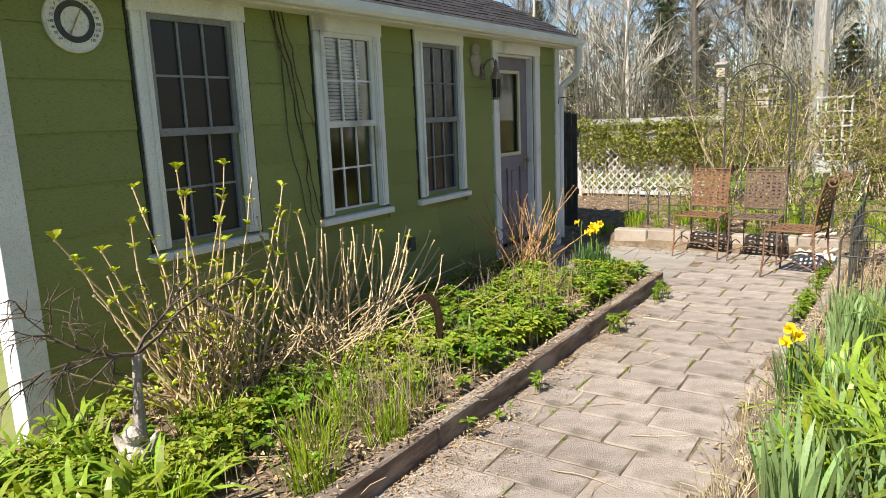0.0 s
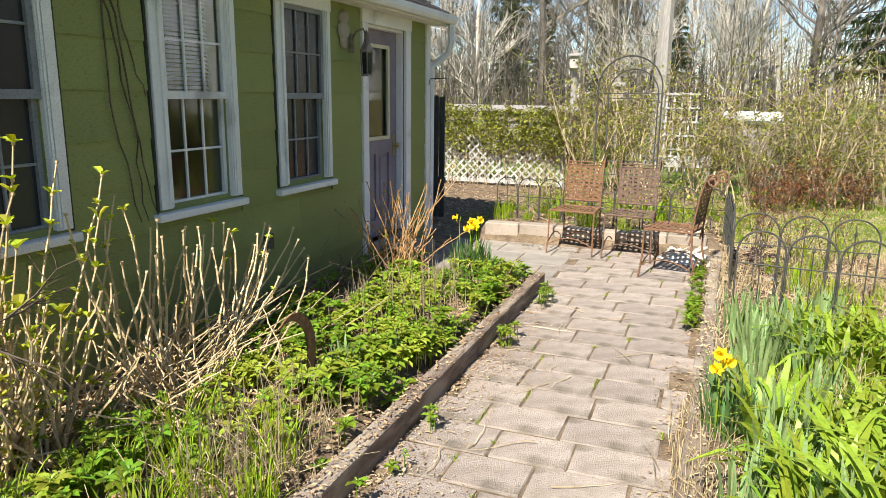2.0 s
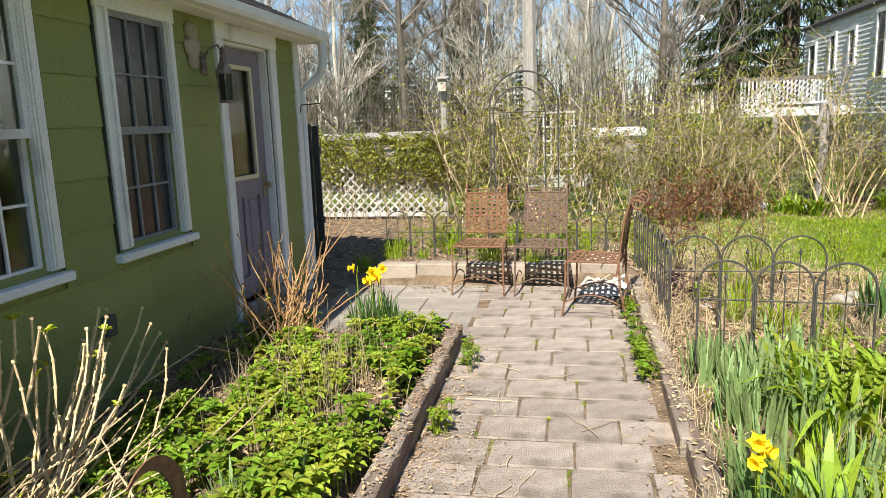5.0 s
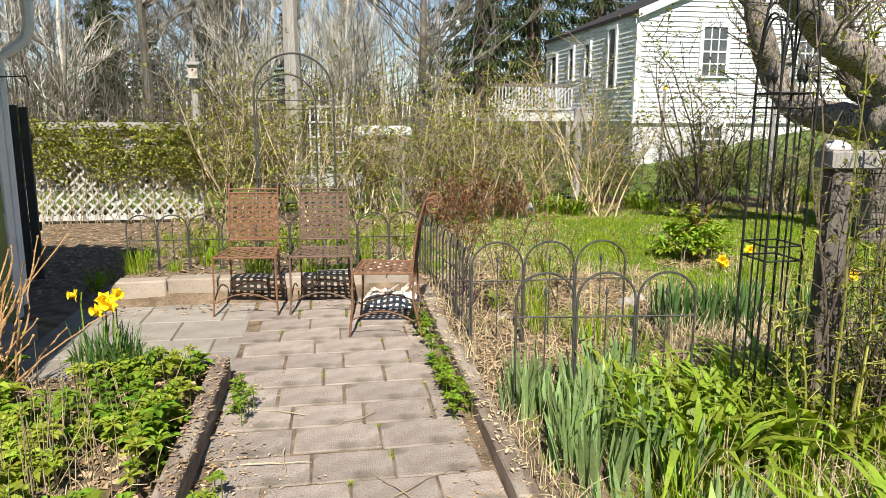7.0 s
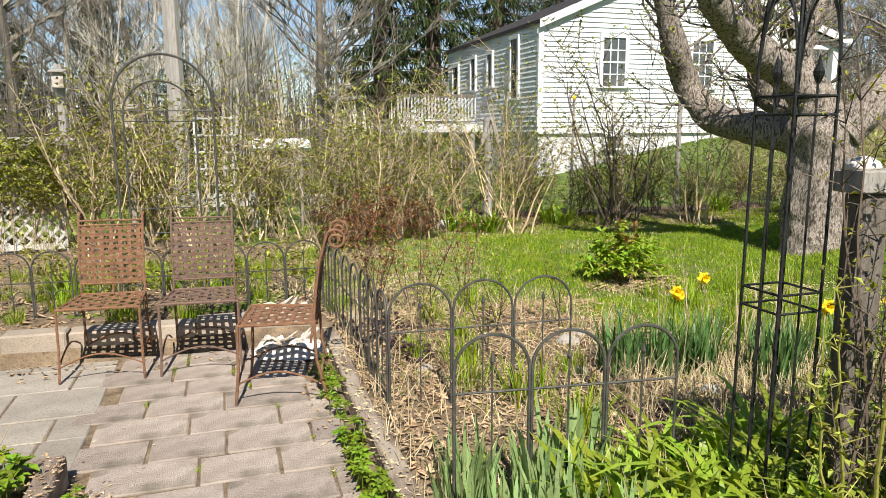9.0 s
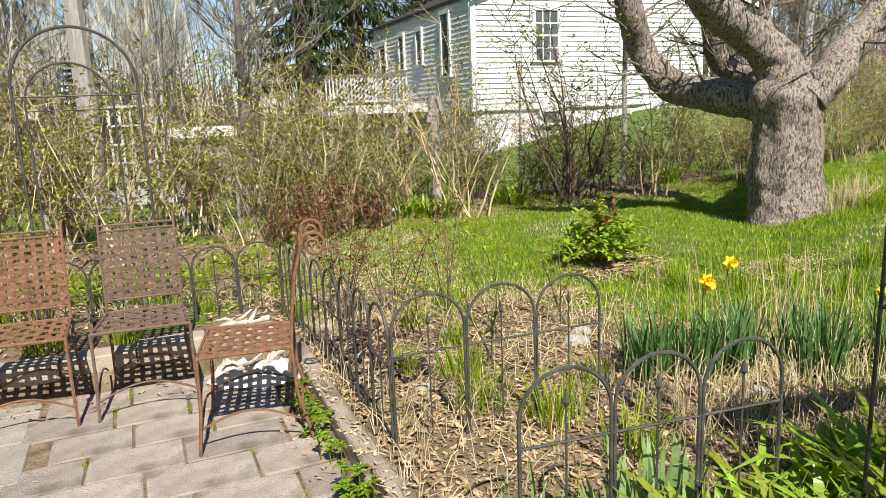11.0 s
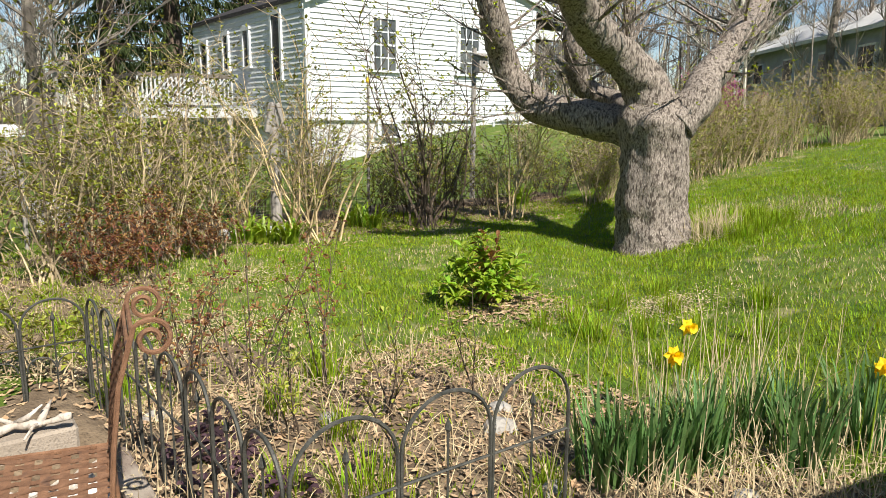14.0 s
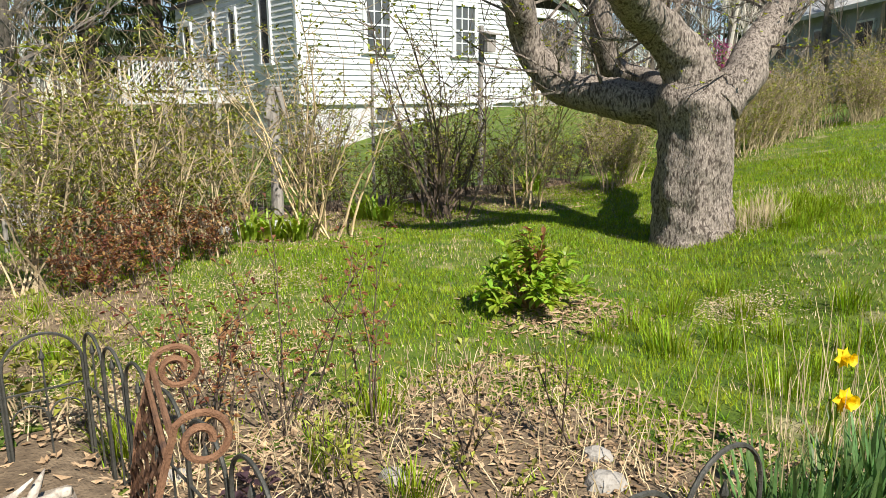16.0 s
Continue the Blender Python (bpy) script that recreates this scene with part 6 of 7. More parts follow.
# ---- hedge shrubs ----
def thicket(seed, n, h, spread, twigs, leafy, r0=0.012, start=2):
    """Stems and leaf points of a many-stemmed shrub."""
    q = random.Random(seed)
    s, w, l = M(), M(), M()

    def leaf_at(p, k):
        for _ in range(k):
            f = Vector((q.uniform(-1, 1), q.uniform(-1, 1), q.uniform(-0.2, 1))).normalized() * q.uniform(0.035, 0.075)
            l.leaf(p + f * 0.2, f, f.length * 0.55)

    for _ in range(n):
        a, t = q.uniform(0, 6.283), q.uniform(0.02, spread)
        p = Vector((0.22 * q.gauss(0, 1) * spread, 0.22 * q.gauss(0, 1) * spread, -0.05))
        d = Vector((math.cos(a) * t, math.sin(a) * t, 1)).normalized()
        H_ = h * q.uniform(0.55, 1.08)
        pts = [p]
        for k in range(7):
            d = (d + Vector((q.uniform(-0.25, 0.25), q.uniform(-0.25, 0.25), 0.04))).normalized()
            pts.append(pts[-1] + d * H_ / 7)
        r = r0 * q.uniform(0.7, 1.3)
        s.tube(pts, [r * (1 - 0.12 * k) for k in range(8)], 4, False)
        for k in range(start, 8):
            for _ in range(twigs):
                e = (d * 0.45 + Vector((q.uniform(-1, 1), q.uniform(-1, 1), q.uniform(-0.4, 0.5)))).normalized()
                L_ = H_ * q.uniform(0.1, 0.24)
                tw = [pts[k], pts[k] + e * L_ * 0.5 + Vector((0, 0, 0.02)), pts[k] + e * L_ + Vector((0, 0, L_ * 0.2))]
                w.tube(tw, [r * 0.36, r * 0.27, 0.0015], 3, False)
                for u in (0.4, 0.7, 1.0):
                    z = tw[0].lerp(tw[2], u)
                    if q.random() < leafy:
                        leaf_at(z, 3)
                    if q.random() < 0.22:
                        g_ = (e + Vector((q.uniform(-1, 1), q.uniform(-1, 1), q.uniform(-0.5, 0.8)))).normalized() * L_ * 0.5
                        w.tube([z, z + g_], [r * 0.2, 0.001], 3, False)
                        if q.random() < leafy:
                            leaf_at(z + g_, 3)
    return s, w, l


def shrub_set(name, label, seed, n, h, spread, twigs, leafy, smat, lmat, places, group, r0=0.012, start=2):
    protos = []
    for v in range(2):
        s, w, l = thicket(seed + v, n, h, spread, twigs, leafy, r0, start)
        protos.append((s.mesh("stems", smat), w.mesh("twigs", TWIG_MID if smat is not TWIG_DARK else TWIG_DARK), l.mesh("leaves", lmat) if l.v else None))
    for i, (x, y, k) in enumerate(places):
        sm_, wm_, lm_ = protos[i % 2]
        top = tagged(new(name), label, "shrub", group)
        top.matrix_basis = pose(x, y, gz(x, y), 0, 0, ru(0, 360)) @ Matrix.Diagonal((k, k, k * ru(0.9, 1.1), 1))
        for nm, me in (("branchwork", sm_), ("fine_branchwork", wm_), ("foliage", lm_)):
            if me:
                o = new(nm, me)
                o.parent = top
                tagged(o, kind="stuff")


row = [(-5.4 + 0.5 * k + ru(-0.15, 0.15), 13.75 + ru(-0.1, 0.25), ru(0.85, 1.0)) for k in range(6)]
shrub_set("hedge_shrub", "leafy green spring shrub before the lattice", 100, 14, 1.4, 0.6, 4, 0.95, TWIG, L_HEDGE, row, "lattice shrubs", 0.008, 5)
row = [(-2.6 + 0.62 * k + ru(-0.15, 0.15), 12.9 + ru(-0.5, 0.6), ru(0.8, 1.12)) for k in range(8)] + [(-2.0 + 1.6 * k, 14.0 + ru(-0.3, 0.3), ru(0.95, 1.15)) for k in range(3)]
shrub_set("forsythia", "tall twiggy tan shrub with sparse new leaves", 110, 14, 2.3, 0.55, 2, 0.62, TWIG, L_HEDGE, row, "twiggy hedge", 0.014)
shrub_set("lilac", "pale stemmed open shrub coming into leaf", 120, 12, 2.6, 0.58, 2, 0.5, TWIG_PALE, L_HEDGE, [(2.95, 13.2, 1.0), (2.5, 14.2, 1.0), (6.3, 13.2, 0.95), (5.6, 14.3, 0.9), (3.6, 14.6, 0.9)], "open shrubs", 0.014)
shrub_set("lilac", "dark branched open shrub with tufts of young leaves", 130, 11, 3.0, 0.72, 2, 0.62, TWIG_DARK, L_HEDGE, [(4.75, 13.2, 1.0), (5.0, 13.6, 0.75)], "dark open shrubs", 0.02)
shrub_set("bramble", "low bronze leaved bramble thicket", 140, 11, 1.0, 0.9, 4, 0.5, TWIG_DARK, L_RED, [(0.9, 12.6, 0.8), (1.5, 12.9, 0.65), (0.4, 12.2, 0.65)], "red brambles", 0.007)
row = [(-0.4 + 0.8 * k + ru(-0.2, 0.2), 15.4 + ru(-0.4, 0.5), ru(0.8, 1.1)) for k in range(5)] + [(4.0 + 0.8 * k + ru(-0.2, 0.2), 14.6 + 0.02 * k + ru(-0.3, 0.4), ru(0.85, 1.15)) for k in range(9)]
shrub_set("bramble", "brown twiggy thicket along the wire fence", 150, 26, 1.2, 0.75, 4, 0.1, TWIG_DARK, L_HEDGE, row, "brown thicket", 0.007)
row = [(8.4 + 0.5 * k + ru(-0.25, 0.25), 12.6 - 0.04 * k + ru(-0.4, 0.8), ru(0.75, 1.05)) for k in range(25)] + [(10 + 1.5 * k, 16.2 + ru(-0.5, 0.7), ru(0.85, 1.15)) for k in range(8)]
shrub_set("hedge_shrub", "tan twiggy roadside shrub with little leaf", 160, 24, 1.6, 0.6, 3, 0.16, TWIG, L_HEDGE, row, "slope hedge", 0.009)
shrub_set("azalea", "magenta flowering azalea on the slope", 170, 22, 1.5, 0.8, 5, 1.0, TWIG_DARK, PINK, [(21.4, 18.9, (3.3 - gz(21.4, 18.9)) / 1.7)], "azaleas", 0.008)
row = [(-8 + 1.0 * k + ru(-0.3, 0.3), 17.5 + ru(-1, 2.5), ru(0.9, 1.5)) for k in range(14)]
shrub_set("bramble", "tangled brown brush at the wood edge", 180, 20, 1.5, 0.7, 4, 0.1, TWIG_DARK, L_HEDGE, row, "wood edge brush", 0.009)
shrub_set("dry_perennial", "upright dry stalks behind the low wall", 190, 12, 0.75, 0.5, 2, 0.12, TWIG, L_HEDGE, [(-2.9 + 0.36 * k + ru(-0.1, 0.1), 9.6 + ru(-0.3, 1.5), ru(0.6, 1.1)) for k in range(9)], "dry stalk clumps", 0.005)

iv, ivs = M(), M()
for k in range(4400):
    x, z = ru(-5.4, -2.95), 0.66 + 0.8 * rng.random() ** 0.8
    z += 0.12 * noise.noise(Vector((x * 3, 0, 0)))
    p = Vector((x, 13.34 - abs(rng.gauss(0, 0.1)) - (0.04 if z < 1.1 else 0), z))
    if noise.noise(Vector((x * 2.5, z * 3, 4))) < -0.4:
        continue
    f = Vector((ru(-1, 1), ru(-1, 0.2), ru(-0.6, 1))).normalized() * ru(0.04, 0.08)
    iv.leaf(p, f, f.length * 0.6)
    if k % 60 == 0:
        ivs.tube([(x + ru(-0.2, 0.2), 13.3, 0.0), (x + ru(-0.1, 0.1), 13.3, z * 0.5), p], [0.005, 0.004, 0.002], 3, False)
vine_top = thing("ivy", "green climbing shrub spilling over the lattice", "vine")
tagged(iv.part("foliage", L_HEDGE, vine_top), kind="stuff")
tagged(ivs.part("stem", TWIG, vine_top), kind="stuff")

# ---- apple tree ----
ap = thing("apple_tree", "old apple tree with thick twisted grey limbs", "tree")
TB = Vector((5.8, 10.3, 0.0))


def gnarl(m_, pts, radii, n=14, sub=5, amp=0.08):
    """A knotted limb: a smooth line through pts, with burrs and ridges."""
    P, R = [], []
    pts = [Vector(p) for p in pts]
    for k in range(len(pts) - 1):
        p0, p1, p2, p3 = pts[max(k - 1, 0)], pts[k], pts[k + 1], pts[min(k + 2, len(pts) - 1)]
        for j in range(sub):
            t = j / sub
            P.append(0.5 * ((2 * p1) + (p2 - p0) * t + (2 * p0 - 5 * p1 + 4 * p2 - p3) * t * t + (3 * p1 - p0 - 3 * p2 + p3) * t ** 3))
            R.append(radii[k] + (radii[k + 1] - radii[k]) * t)
    P.append(pts[-1])
    R.append(radii[-1])
    i0 = len(m_.v)
    m_.tube(P, R, n)
    for i in range(i0, i0 + len(P) * n):
        v = Vector(m_.v[i])
        c, r = P[(i - i0) // n], R[(i - i0) // n]
        o = v - c
        f = 1 + amp * noise.noise(v * 2.2) * 2.4 + amp * 1.5 * noise.noise(v * 6.5) + amp * 0.8 * noise.noise(Vector((v.x * 26, v.y * 26, v.z * 11))) + amp * 0.6 * math.sin(9 * math.atan2(o.y, o.x) + 4 * noise.noise(v * 1.5)) * (r > 0.2)
        m_.v[i] = tuple(c + o * f)
    return P, R


m = M()
gnarl(m, [TB + Vector((0.05, 0, -0.25)), TB + Vector((0.05, 0, 0.08)), TB + Vector((0.03, 0, 0.35)), TB + Vector((0.02, 0, 0.85)), TB + Vector((0.02, 0.02, 1.25)), TB + Vector((0.0, 0.02, 1.55)), TB + Vector((0.0, 0.0, 1.78))], [0.5, 0.45, 0.4, 0.375, 0.385, 0.4, 0.2], 60, 14, 0.06)
m.part("trunk", BARK, ap, "", True)
BOUGHS = [
    ([(5.82, 10.5, 1.38), (5.62, 10.95, 1.5), (5.45, 11.35, 1.57), (5.36, 11.75, 1.7), (5.24, 12.02, 1.95), (5.12, 12.1, 2.25), (4.85, 11.98, 2.65), (4.6, 11.9, 3.15), (4.35, 11.8, 3.9)], [0.24, 0.215, 0.2, 0.2, 0.19, 0.18, 0.165, 0.135, 0.09]),
    ([(5.78, 10.3, 1.5), (5.7, 10.38, 1.85), (5.47, 10.44, 2.08), (5.2, 10.46, 2.23), (4.84, 10.4, 2.39), (4.45, 10.28, 2.58), (3.95, 10.1, 2.9), (3.5, 10.0, 3.5)], [0.27, 0.24, 0.22, 0.205, 0.195, 0.175, 0.14, 0.09]),
    ([(5.86, 10.1, 1.48), (6.1, 10.0, 1.72), (6.35, 10.06, 1.95), (6.7, 10.1, 2.19), (7.05, 10.14, 2.43), (7.45, 10.2, 2.72), (7.9, 10.3, 3.2), (8.3, 10.4, 3.9)], [0.23, 0.2, 0.19, 0.18, 0.17, 0.155, 0.12, 0.07]),
    ([(5.95, 10.6, 1.55), (6.25, 11.1, 1.68), (6.47, 11.5, 1.76), (6.4, 11.78, 1.86), (6.2, 11.85, 2.07), (6.02, 11.75, 2.4), (5.95, 11.8, 2.95), (5.9, 11.9, 3.6)], [0.17, 0.15, 0.14, 0.15, 0.15, 0.13, 0.11, 0.07]),
    ([(6.0, 10.35, 1.65), (6.15, 10.75, 2.05), (6.1, 10.95, 2.35), (6.35, 11.2, 2.7), (6.7, 11.4, 3.2), (7.1, 11.5, 3.9)], [0.1, 0.08, 0.075, 0.065, 0.05, 0.03]),
]
tw, lv = M(), M()
for pts, rad in BOUGHS:
    m = M()
    P, R = gnarl(m, pts, rad, 32, 11, 0.08)
    m.part("limb", BARK, ap, "", True)
    for k in range(15, len(P), 4):
        for _ in range(3 if P[k].z > 2.4 else 1):
            d = Vector((ru(-1, 1), ru(-1, 1), ru(-0.1, 0.9))).normalized()
            L_ = ru(0.5, 1.5)
            q = [P[k]]
            for j in range(4):
                d = (d + Vector((ru(-0.3, 0.3), ru(-0.3, 0.3), ru(-0.15, 0.25)))).normalized()
                q.append(q[-1] + d * L_ / 4)
            tw.tube(q, [0.022 - 0.004 * j for j in range(5)], 4, False)
            for j in range(1, 5):
                for _ in range(3):
                    e = (d + Vector((ru(-1, 1), ru(-1, 1), ru(-0.3, 0.8)))).normalized() * ru(0.12, 0.4)
                    tw.tube([q[j], q[j] + e * 0.5, q[j] + e + Vector((0, 0, 0.03))], [0.006, 0.004, 0.002], 3, False)
                    if rng.random() < 0.5:
                        for _ in range(4):
                            f = Vector((ru(-1, 1), ru(-1, 1), ru(-0.2, 1))).normalized() * ru(0.03, 0.05)
                            lv.leaf(q[j] + e, f, f.length * 0.5)
tagged(tw.part("twig", BARK, ap), kind="stuff")
lv.part("leaves", L_LIME, ap, "scattered young leaves")

# ---- woods ----
def bare_tree(seed, H_, r0, first, spread, branches):
    q = random.Random(seed)
    m_, t_ = M(), M()
    pts, d = [Vector((0, 0, -0.3))], Vector((q.uniform(-0.05, 0.05), q.uniform(-0.05, 0.05), 1))
    n = 10
    for k in range(n):
        d = (d + Vector((q.uniform(-0.06, 0.06), q.uniform(-0.06, 0.06), 0.05))).normalized()
        pts.append(pts[-1] + d * H_ / n)
    rad = [r0 * (1 - 0.09 * k) for k in range(n + 1)]
    t_.tube(pts, rad, 7, False)

    def br(p, d_, L_, r, depth):
        seg = [p]
        for _ in range(4):
            d_ = (d_ + Vector((q.uniform(-0.22, 0.22), q.uniform(-0.22, 0.22), q.uniform(-0.05, 0.22)))).normalized()
            seg.append(seg[-1] + d_ * L_ / 4)
        m_.tube(seg, [r * (1 - 0.2 * j) + 0.004 for j in range(5)], 3, False)
        if depth:
            for z in seg[1:]:
                for _ in range(2):
                    br(z, (d_ + Vector((q.uniform(-0.9, 0.9), q.uniform(-0.9, 0.9), q.uniform(-0.3, 0.6)))).normalized(), L_ * q.uniform(0.3, 0.55), r * 0.45, depth - 1)

    for _ in range(branches):
        u = q.uniform(first, 0.98)
        k = min(n - 1, int(u * n))
        p = pts[k].lerp(pts[k + 1], u * n - k)
        a = q.uniform(0, 6.283)
        br(p, Vector((math.cos(a) * spread, math.sin(a) * spread, q.uniform(0.2, 0.9))).normalized(), H_ * q.uniform(0.12, 0.28) * (1.15 - 0.6 * u), rad[k] * 0.36, 2)
    return t_, m_


PROTO = [[q.mesh(nm, mt) for nm, q in zip(("trunk", "branchwork"), bare_tree(s, H_, r, f, sp, b))] for s, H_, r, f, sp, b, mt in ((1, 15, 0.16, 0.15, 0.8, 26, WOODS), (2, 13, 0.11, 0.1, 0.9, 26, WOODS), (3, 17, 0.2, 0.2, 0.7, 28, WOODS), (4, 11, 0.085, 0.12, 0.7, 22, PALEBARK), (5, 14, 0.12, 0.12, 0.9, 26, PALEBARK), (6, 8, 0.06, 0.05, 0.9, 24, WOODS))]
wood = []
while len(wood) < 52:
    y = ru(22, 62)
    x = ru(-26, 6) * (0.55 + y / 80)
    if x > 3.5 and y < 42:
        continue
    if all(math.hypot(x - a, y - b) > 1.4 for a, b, _ in wood):
        wood.append((x, y, rng.randrange(6)))
wood += [(ru(14, 60), ru(40, 60), rng.randrange(6)) for _ in range(22)] + [(22 + 2.6 * k + ru(-1, 1), ru(17, 22), rng.randrange(6)) for k in range(10)] + [(ru(20, 45), ru(33, 40), rng.randrange(6)) for _ in range(10)]
for x, y, k in wood:
    o = tagged(new("bare_tree"), "tall leafless grey woodland tree" if k in (0, 1, 2, 5) else "tall leafless pale barked woodland tree", "tree", "woodland trees")
    for nm, me in zip(("trunk", "branchwork"), PROTO[k]):
        tagged(piece(nm, me, o, Matrix()), kind="stuff" if nm == "branchwork" else "")
    s = ru(0.8, 1.2)
    o.matrix_basis = pose(x, y, gz(x, y), ru(-3, 3), ru(-3, 3), ru(0, 360)) @ Matrix.Diagonal((s, s, s, 1))
o = tagged(new("bare_tree"), "large pale trunked leafless tree behind the hedge", "tree")
for nm, q in zip(("trunk", "branchwork"), bare_tree(77, 19, 0.21, 0.3, 0.8, 30)):
    tagged(piece(nm, q.mesh(nm, GREYWOOD), o, Matrix()), kind="stuff" if nm == "branchwork" else "")
o.matrix_basis = pose(-1.95, 19.8, 0, 0, 2)
# understorey of thin saplings, and the far wood
for nm, n, fx, h0, h1, r, mt, lab in (("saplings", 700, lambda: (ru(-34, 6), ru(20, 40)), 1.5, 6.0, 0.022, WOODS, "thin saplings and brush in the wood"), ("saplings", 500, lambda: (ru(-34, 3), ru(20, 34)), 0.6, 2.4, 0.018, TWIG_DARK, "dark brush on the woodland floor"), ("far_woods", 800, lambda: (ru(-90, 40), ru(60, 110)), 3.5, 9, 0.13, WOODS_FAR, "dense bare wood in the distance"), ("far_woods", 520, lambda: (ru(40, 110), ru(30, 90)), 6, 13, 0.11, WOODS_FAR, "dense bare wood up the slope")):
    m = M()
    for _ in range(n):
        x, y = fx()
        if nm == "saplings" and x > 3:
            continue
        z, H_ = gz(x, y) - 0.2, ru(h0, h1)
        p = Vector((x, y, z))
        d = Vector((ru(-0.12, 0.12), ru(-0.12, 0.12), 1))
        m.tube([p, p + d * H_ * 0.5, p + d * H_ + Vector((ru(-0.2, 0.2), 0, 0))], [r, r * 0.7, r * 0.15], 3, False)
        for _ in range(8 if nm == "far_woods" else 6):
            q = p + d * H_ * ru(0.2, 1.0)
            e = Vector((ru(-1, 1), ru(-1, 1), ru(0.1, 1.2))).normalized() * H_ * ru(0.1, 0.3)
            m.tube([q, q + e * 0.5, q + e + Vector((0, 0, 0.1))], [r * 0.35, r * 0.25, r * 0.08], 3, False)
    stuff(m.part(nm, mt), lab, "woods")


# ---- spruces ----
def spruce(seed, H_, R_):
    q = random.Random(seed)
    t, l = M(), M()
    t.tube([(0, 0, -0.3), (0, 0, H_ * 0.5), (0, 0, H_)], [0.42, 0.25, 0.03], 9, False)
    z = 3.0
    while z < H_ - 0.4:
        u = z / H_
        n = 7
        a0 = q.uniform(0, 6.28)
        for k in range(n):
            a = a0 + 6.283 * k / n + q.uniform(-0.3, 0.3)
            L_ = R_ * (1.02 - u) ** 0.75 * q.uniform(0.7, 1.1)
            d = Vector((math.cos(a), math.sin(a), 0))
            side = Vector((-d.y, d.x, 0))
            pts = [Vector((0, 0, z)) + d * (L_ * v) + Vector((0, 0, -0.28 * L_ * v + 0.2 * L_ * v * v)) for v in (0, 0.35, 0.7, 1.0)]
            t.tube(pts, [0.04, 0.03, 0.02, 0.008], 4, False)
            for j in range(26):
                v = 0.18 + 0.82 * q.random()
                p = Vector((0, 0, z)) + d * (L_ * v) + Vector((0, 0, -0.28 * L_ * v + 0.2 * L_ * v * v))
                s_ = side * q.choice((-1, 1)) * q.uniform(0.1, 0.6) * (1.1 - v * 0.5)
                e = s_ + d * q.uniform(0.1, 0.4) + Vector((0, 0, -q.uniform(0.05, 0.5)))
                l.leaf(p, e, q.uniform(0.045, 0.09), Vector((0, 0, 1)), q.uniform(-0.5, 0.5), 0.3)
                l.leaf(p + s_ * 0.3, Vector((q.uniform(-0.2, 0.2), q.uniform(-0.2, 0.2), -q.uniform(0.15, 0.6))), q.uniform(0.035, 0.065), d, 0.2, 0.1)
        z += q.uniform(0.5, 0.75)
    return t, l


sp_meshes = []
for s in (1, 2):
    t, l = spruce(s, 17, 3.6)
    sp_meshes.append((t.mesh("trunk", TWIG_DARK), l.mesh("needles", L_SPRUCE)))
for i, (x, y, k) in enumerate(((6.2, 36.5, 1.0), (9.4, 38.5, 1.15), (13.5, 40, 1.05), (-30, 48, 0.9), (-16, 56, 1.0), (19, 44, 1.0), (44, 30, 0.9), (-9, 60, 0.9), (-10.5, 44, 0.42), (-7.5, 47, 0.5), (-13.5, 46, 0.5), (-19, 45, 0.45), (-3.5, 50, 0.5), (-24, 50, 0.6))):
    top = tagged(new("spruce"), "dark green drooping spruce behind the white house" if k > 0.75 else "smaller dark evergreen among the bare woodland trunks", "tree", "spruces")
    top.matrix_basis = pose(x, y, gz(x, y), 0, 0, ru(0, 360)) @ Matrix.Diagonal((k, k, k, 1))
    for nm, me in zip(("trunk", "needles"), sp_meshes[i % 2]):
        o = new(nm, me)
        o.parent = top


# ---- posts, bird houses and boards in the distance ----
def bird_post(x, y, h, r, label, box=True, tilt=0.0, dark=False):
    top = thing("bird_house", label, "bird house")
    g0 = gz(x, y)
    m_ = M()
    m_.tube([(x, y, g0 - 0.1), (x + tilt * 0.5, y, g0 + h * 0.5), (x + tilt, y, g0 + h)], [r, r * 0.95, r * 0.85], 8)
    m_.part("post", GREYWOOD, top)
    if box:
        m_ = M()
        c = Vector((x + tilt + 0.02, y - r - 0.11, g0 + h - 0.3))
        m_.box(c, (0.2, 0.18, 0.3), None, 0.006)
        b = m_.part("box", BONE if not dark else GREYWOOD, top, "small pale wooden nest box")
        m_ = M()
        m_.box(c + Vector((0, -0.02, 0.17)), (0.28, 0.28, 0.025), Euler((0.22, 0, 0)).to_matrix(), 0.004)
        m_.part("lid", GREYWOOD, top)
        m_ = M()
        m_.lathe((0, 0, 0), [(0.022, 0), (0.022, 0.004)], 10)
        o_ = m_.part("entrance", BLACK, top)
        o_.matrix_basis = Matrix.Translation(c + Vector((0, -0.092, 0.03))) @ pose(0, 0, 0, 90, 0, 0)
    return top


bird_post(-3.95, 19.0, 2.75, 0.09, "pale bird house on a leaning weathered post")
bird_post(7.6, 15.6, 2.75, 0.05, "small grey bird house on a thin post", True, 0.0, True)
bird_post(-2.4, 15.6, 2.0, 0.05, "small bird house on a post in the hedge")
fp = thing("old_fence_post", "split silver grey fence post in the hedge", "post")
m = M()
gnarl(m, [(3.3, 14.9, -0.1), (3.31, 14.9, 0.8), (3.3, 14.9, 1.35), (3.28, 14.9, 1.72)], [0.075, 0.07, 0.08, 0.06], 9, 4, 0.1)
m.part("post", GREYWOOD, fp)
m = M()
m.box((3.22, 14.82, 1.5), (0.07, 0.05, 0.42), Euler((0, 0.25, 0)).to_matrix(), 0.01)
m.box((3.4, 14.82, 1.5), (0.07, 0.05, 0.42), Euler((0, -0.28, 0)).to_matrix(), 0.01)
m.part("brace", GREYWOOD, fp)
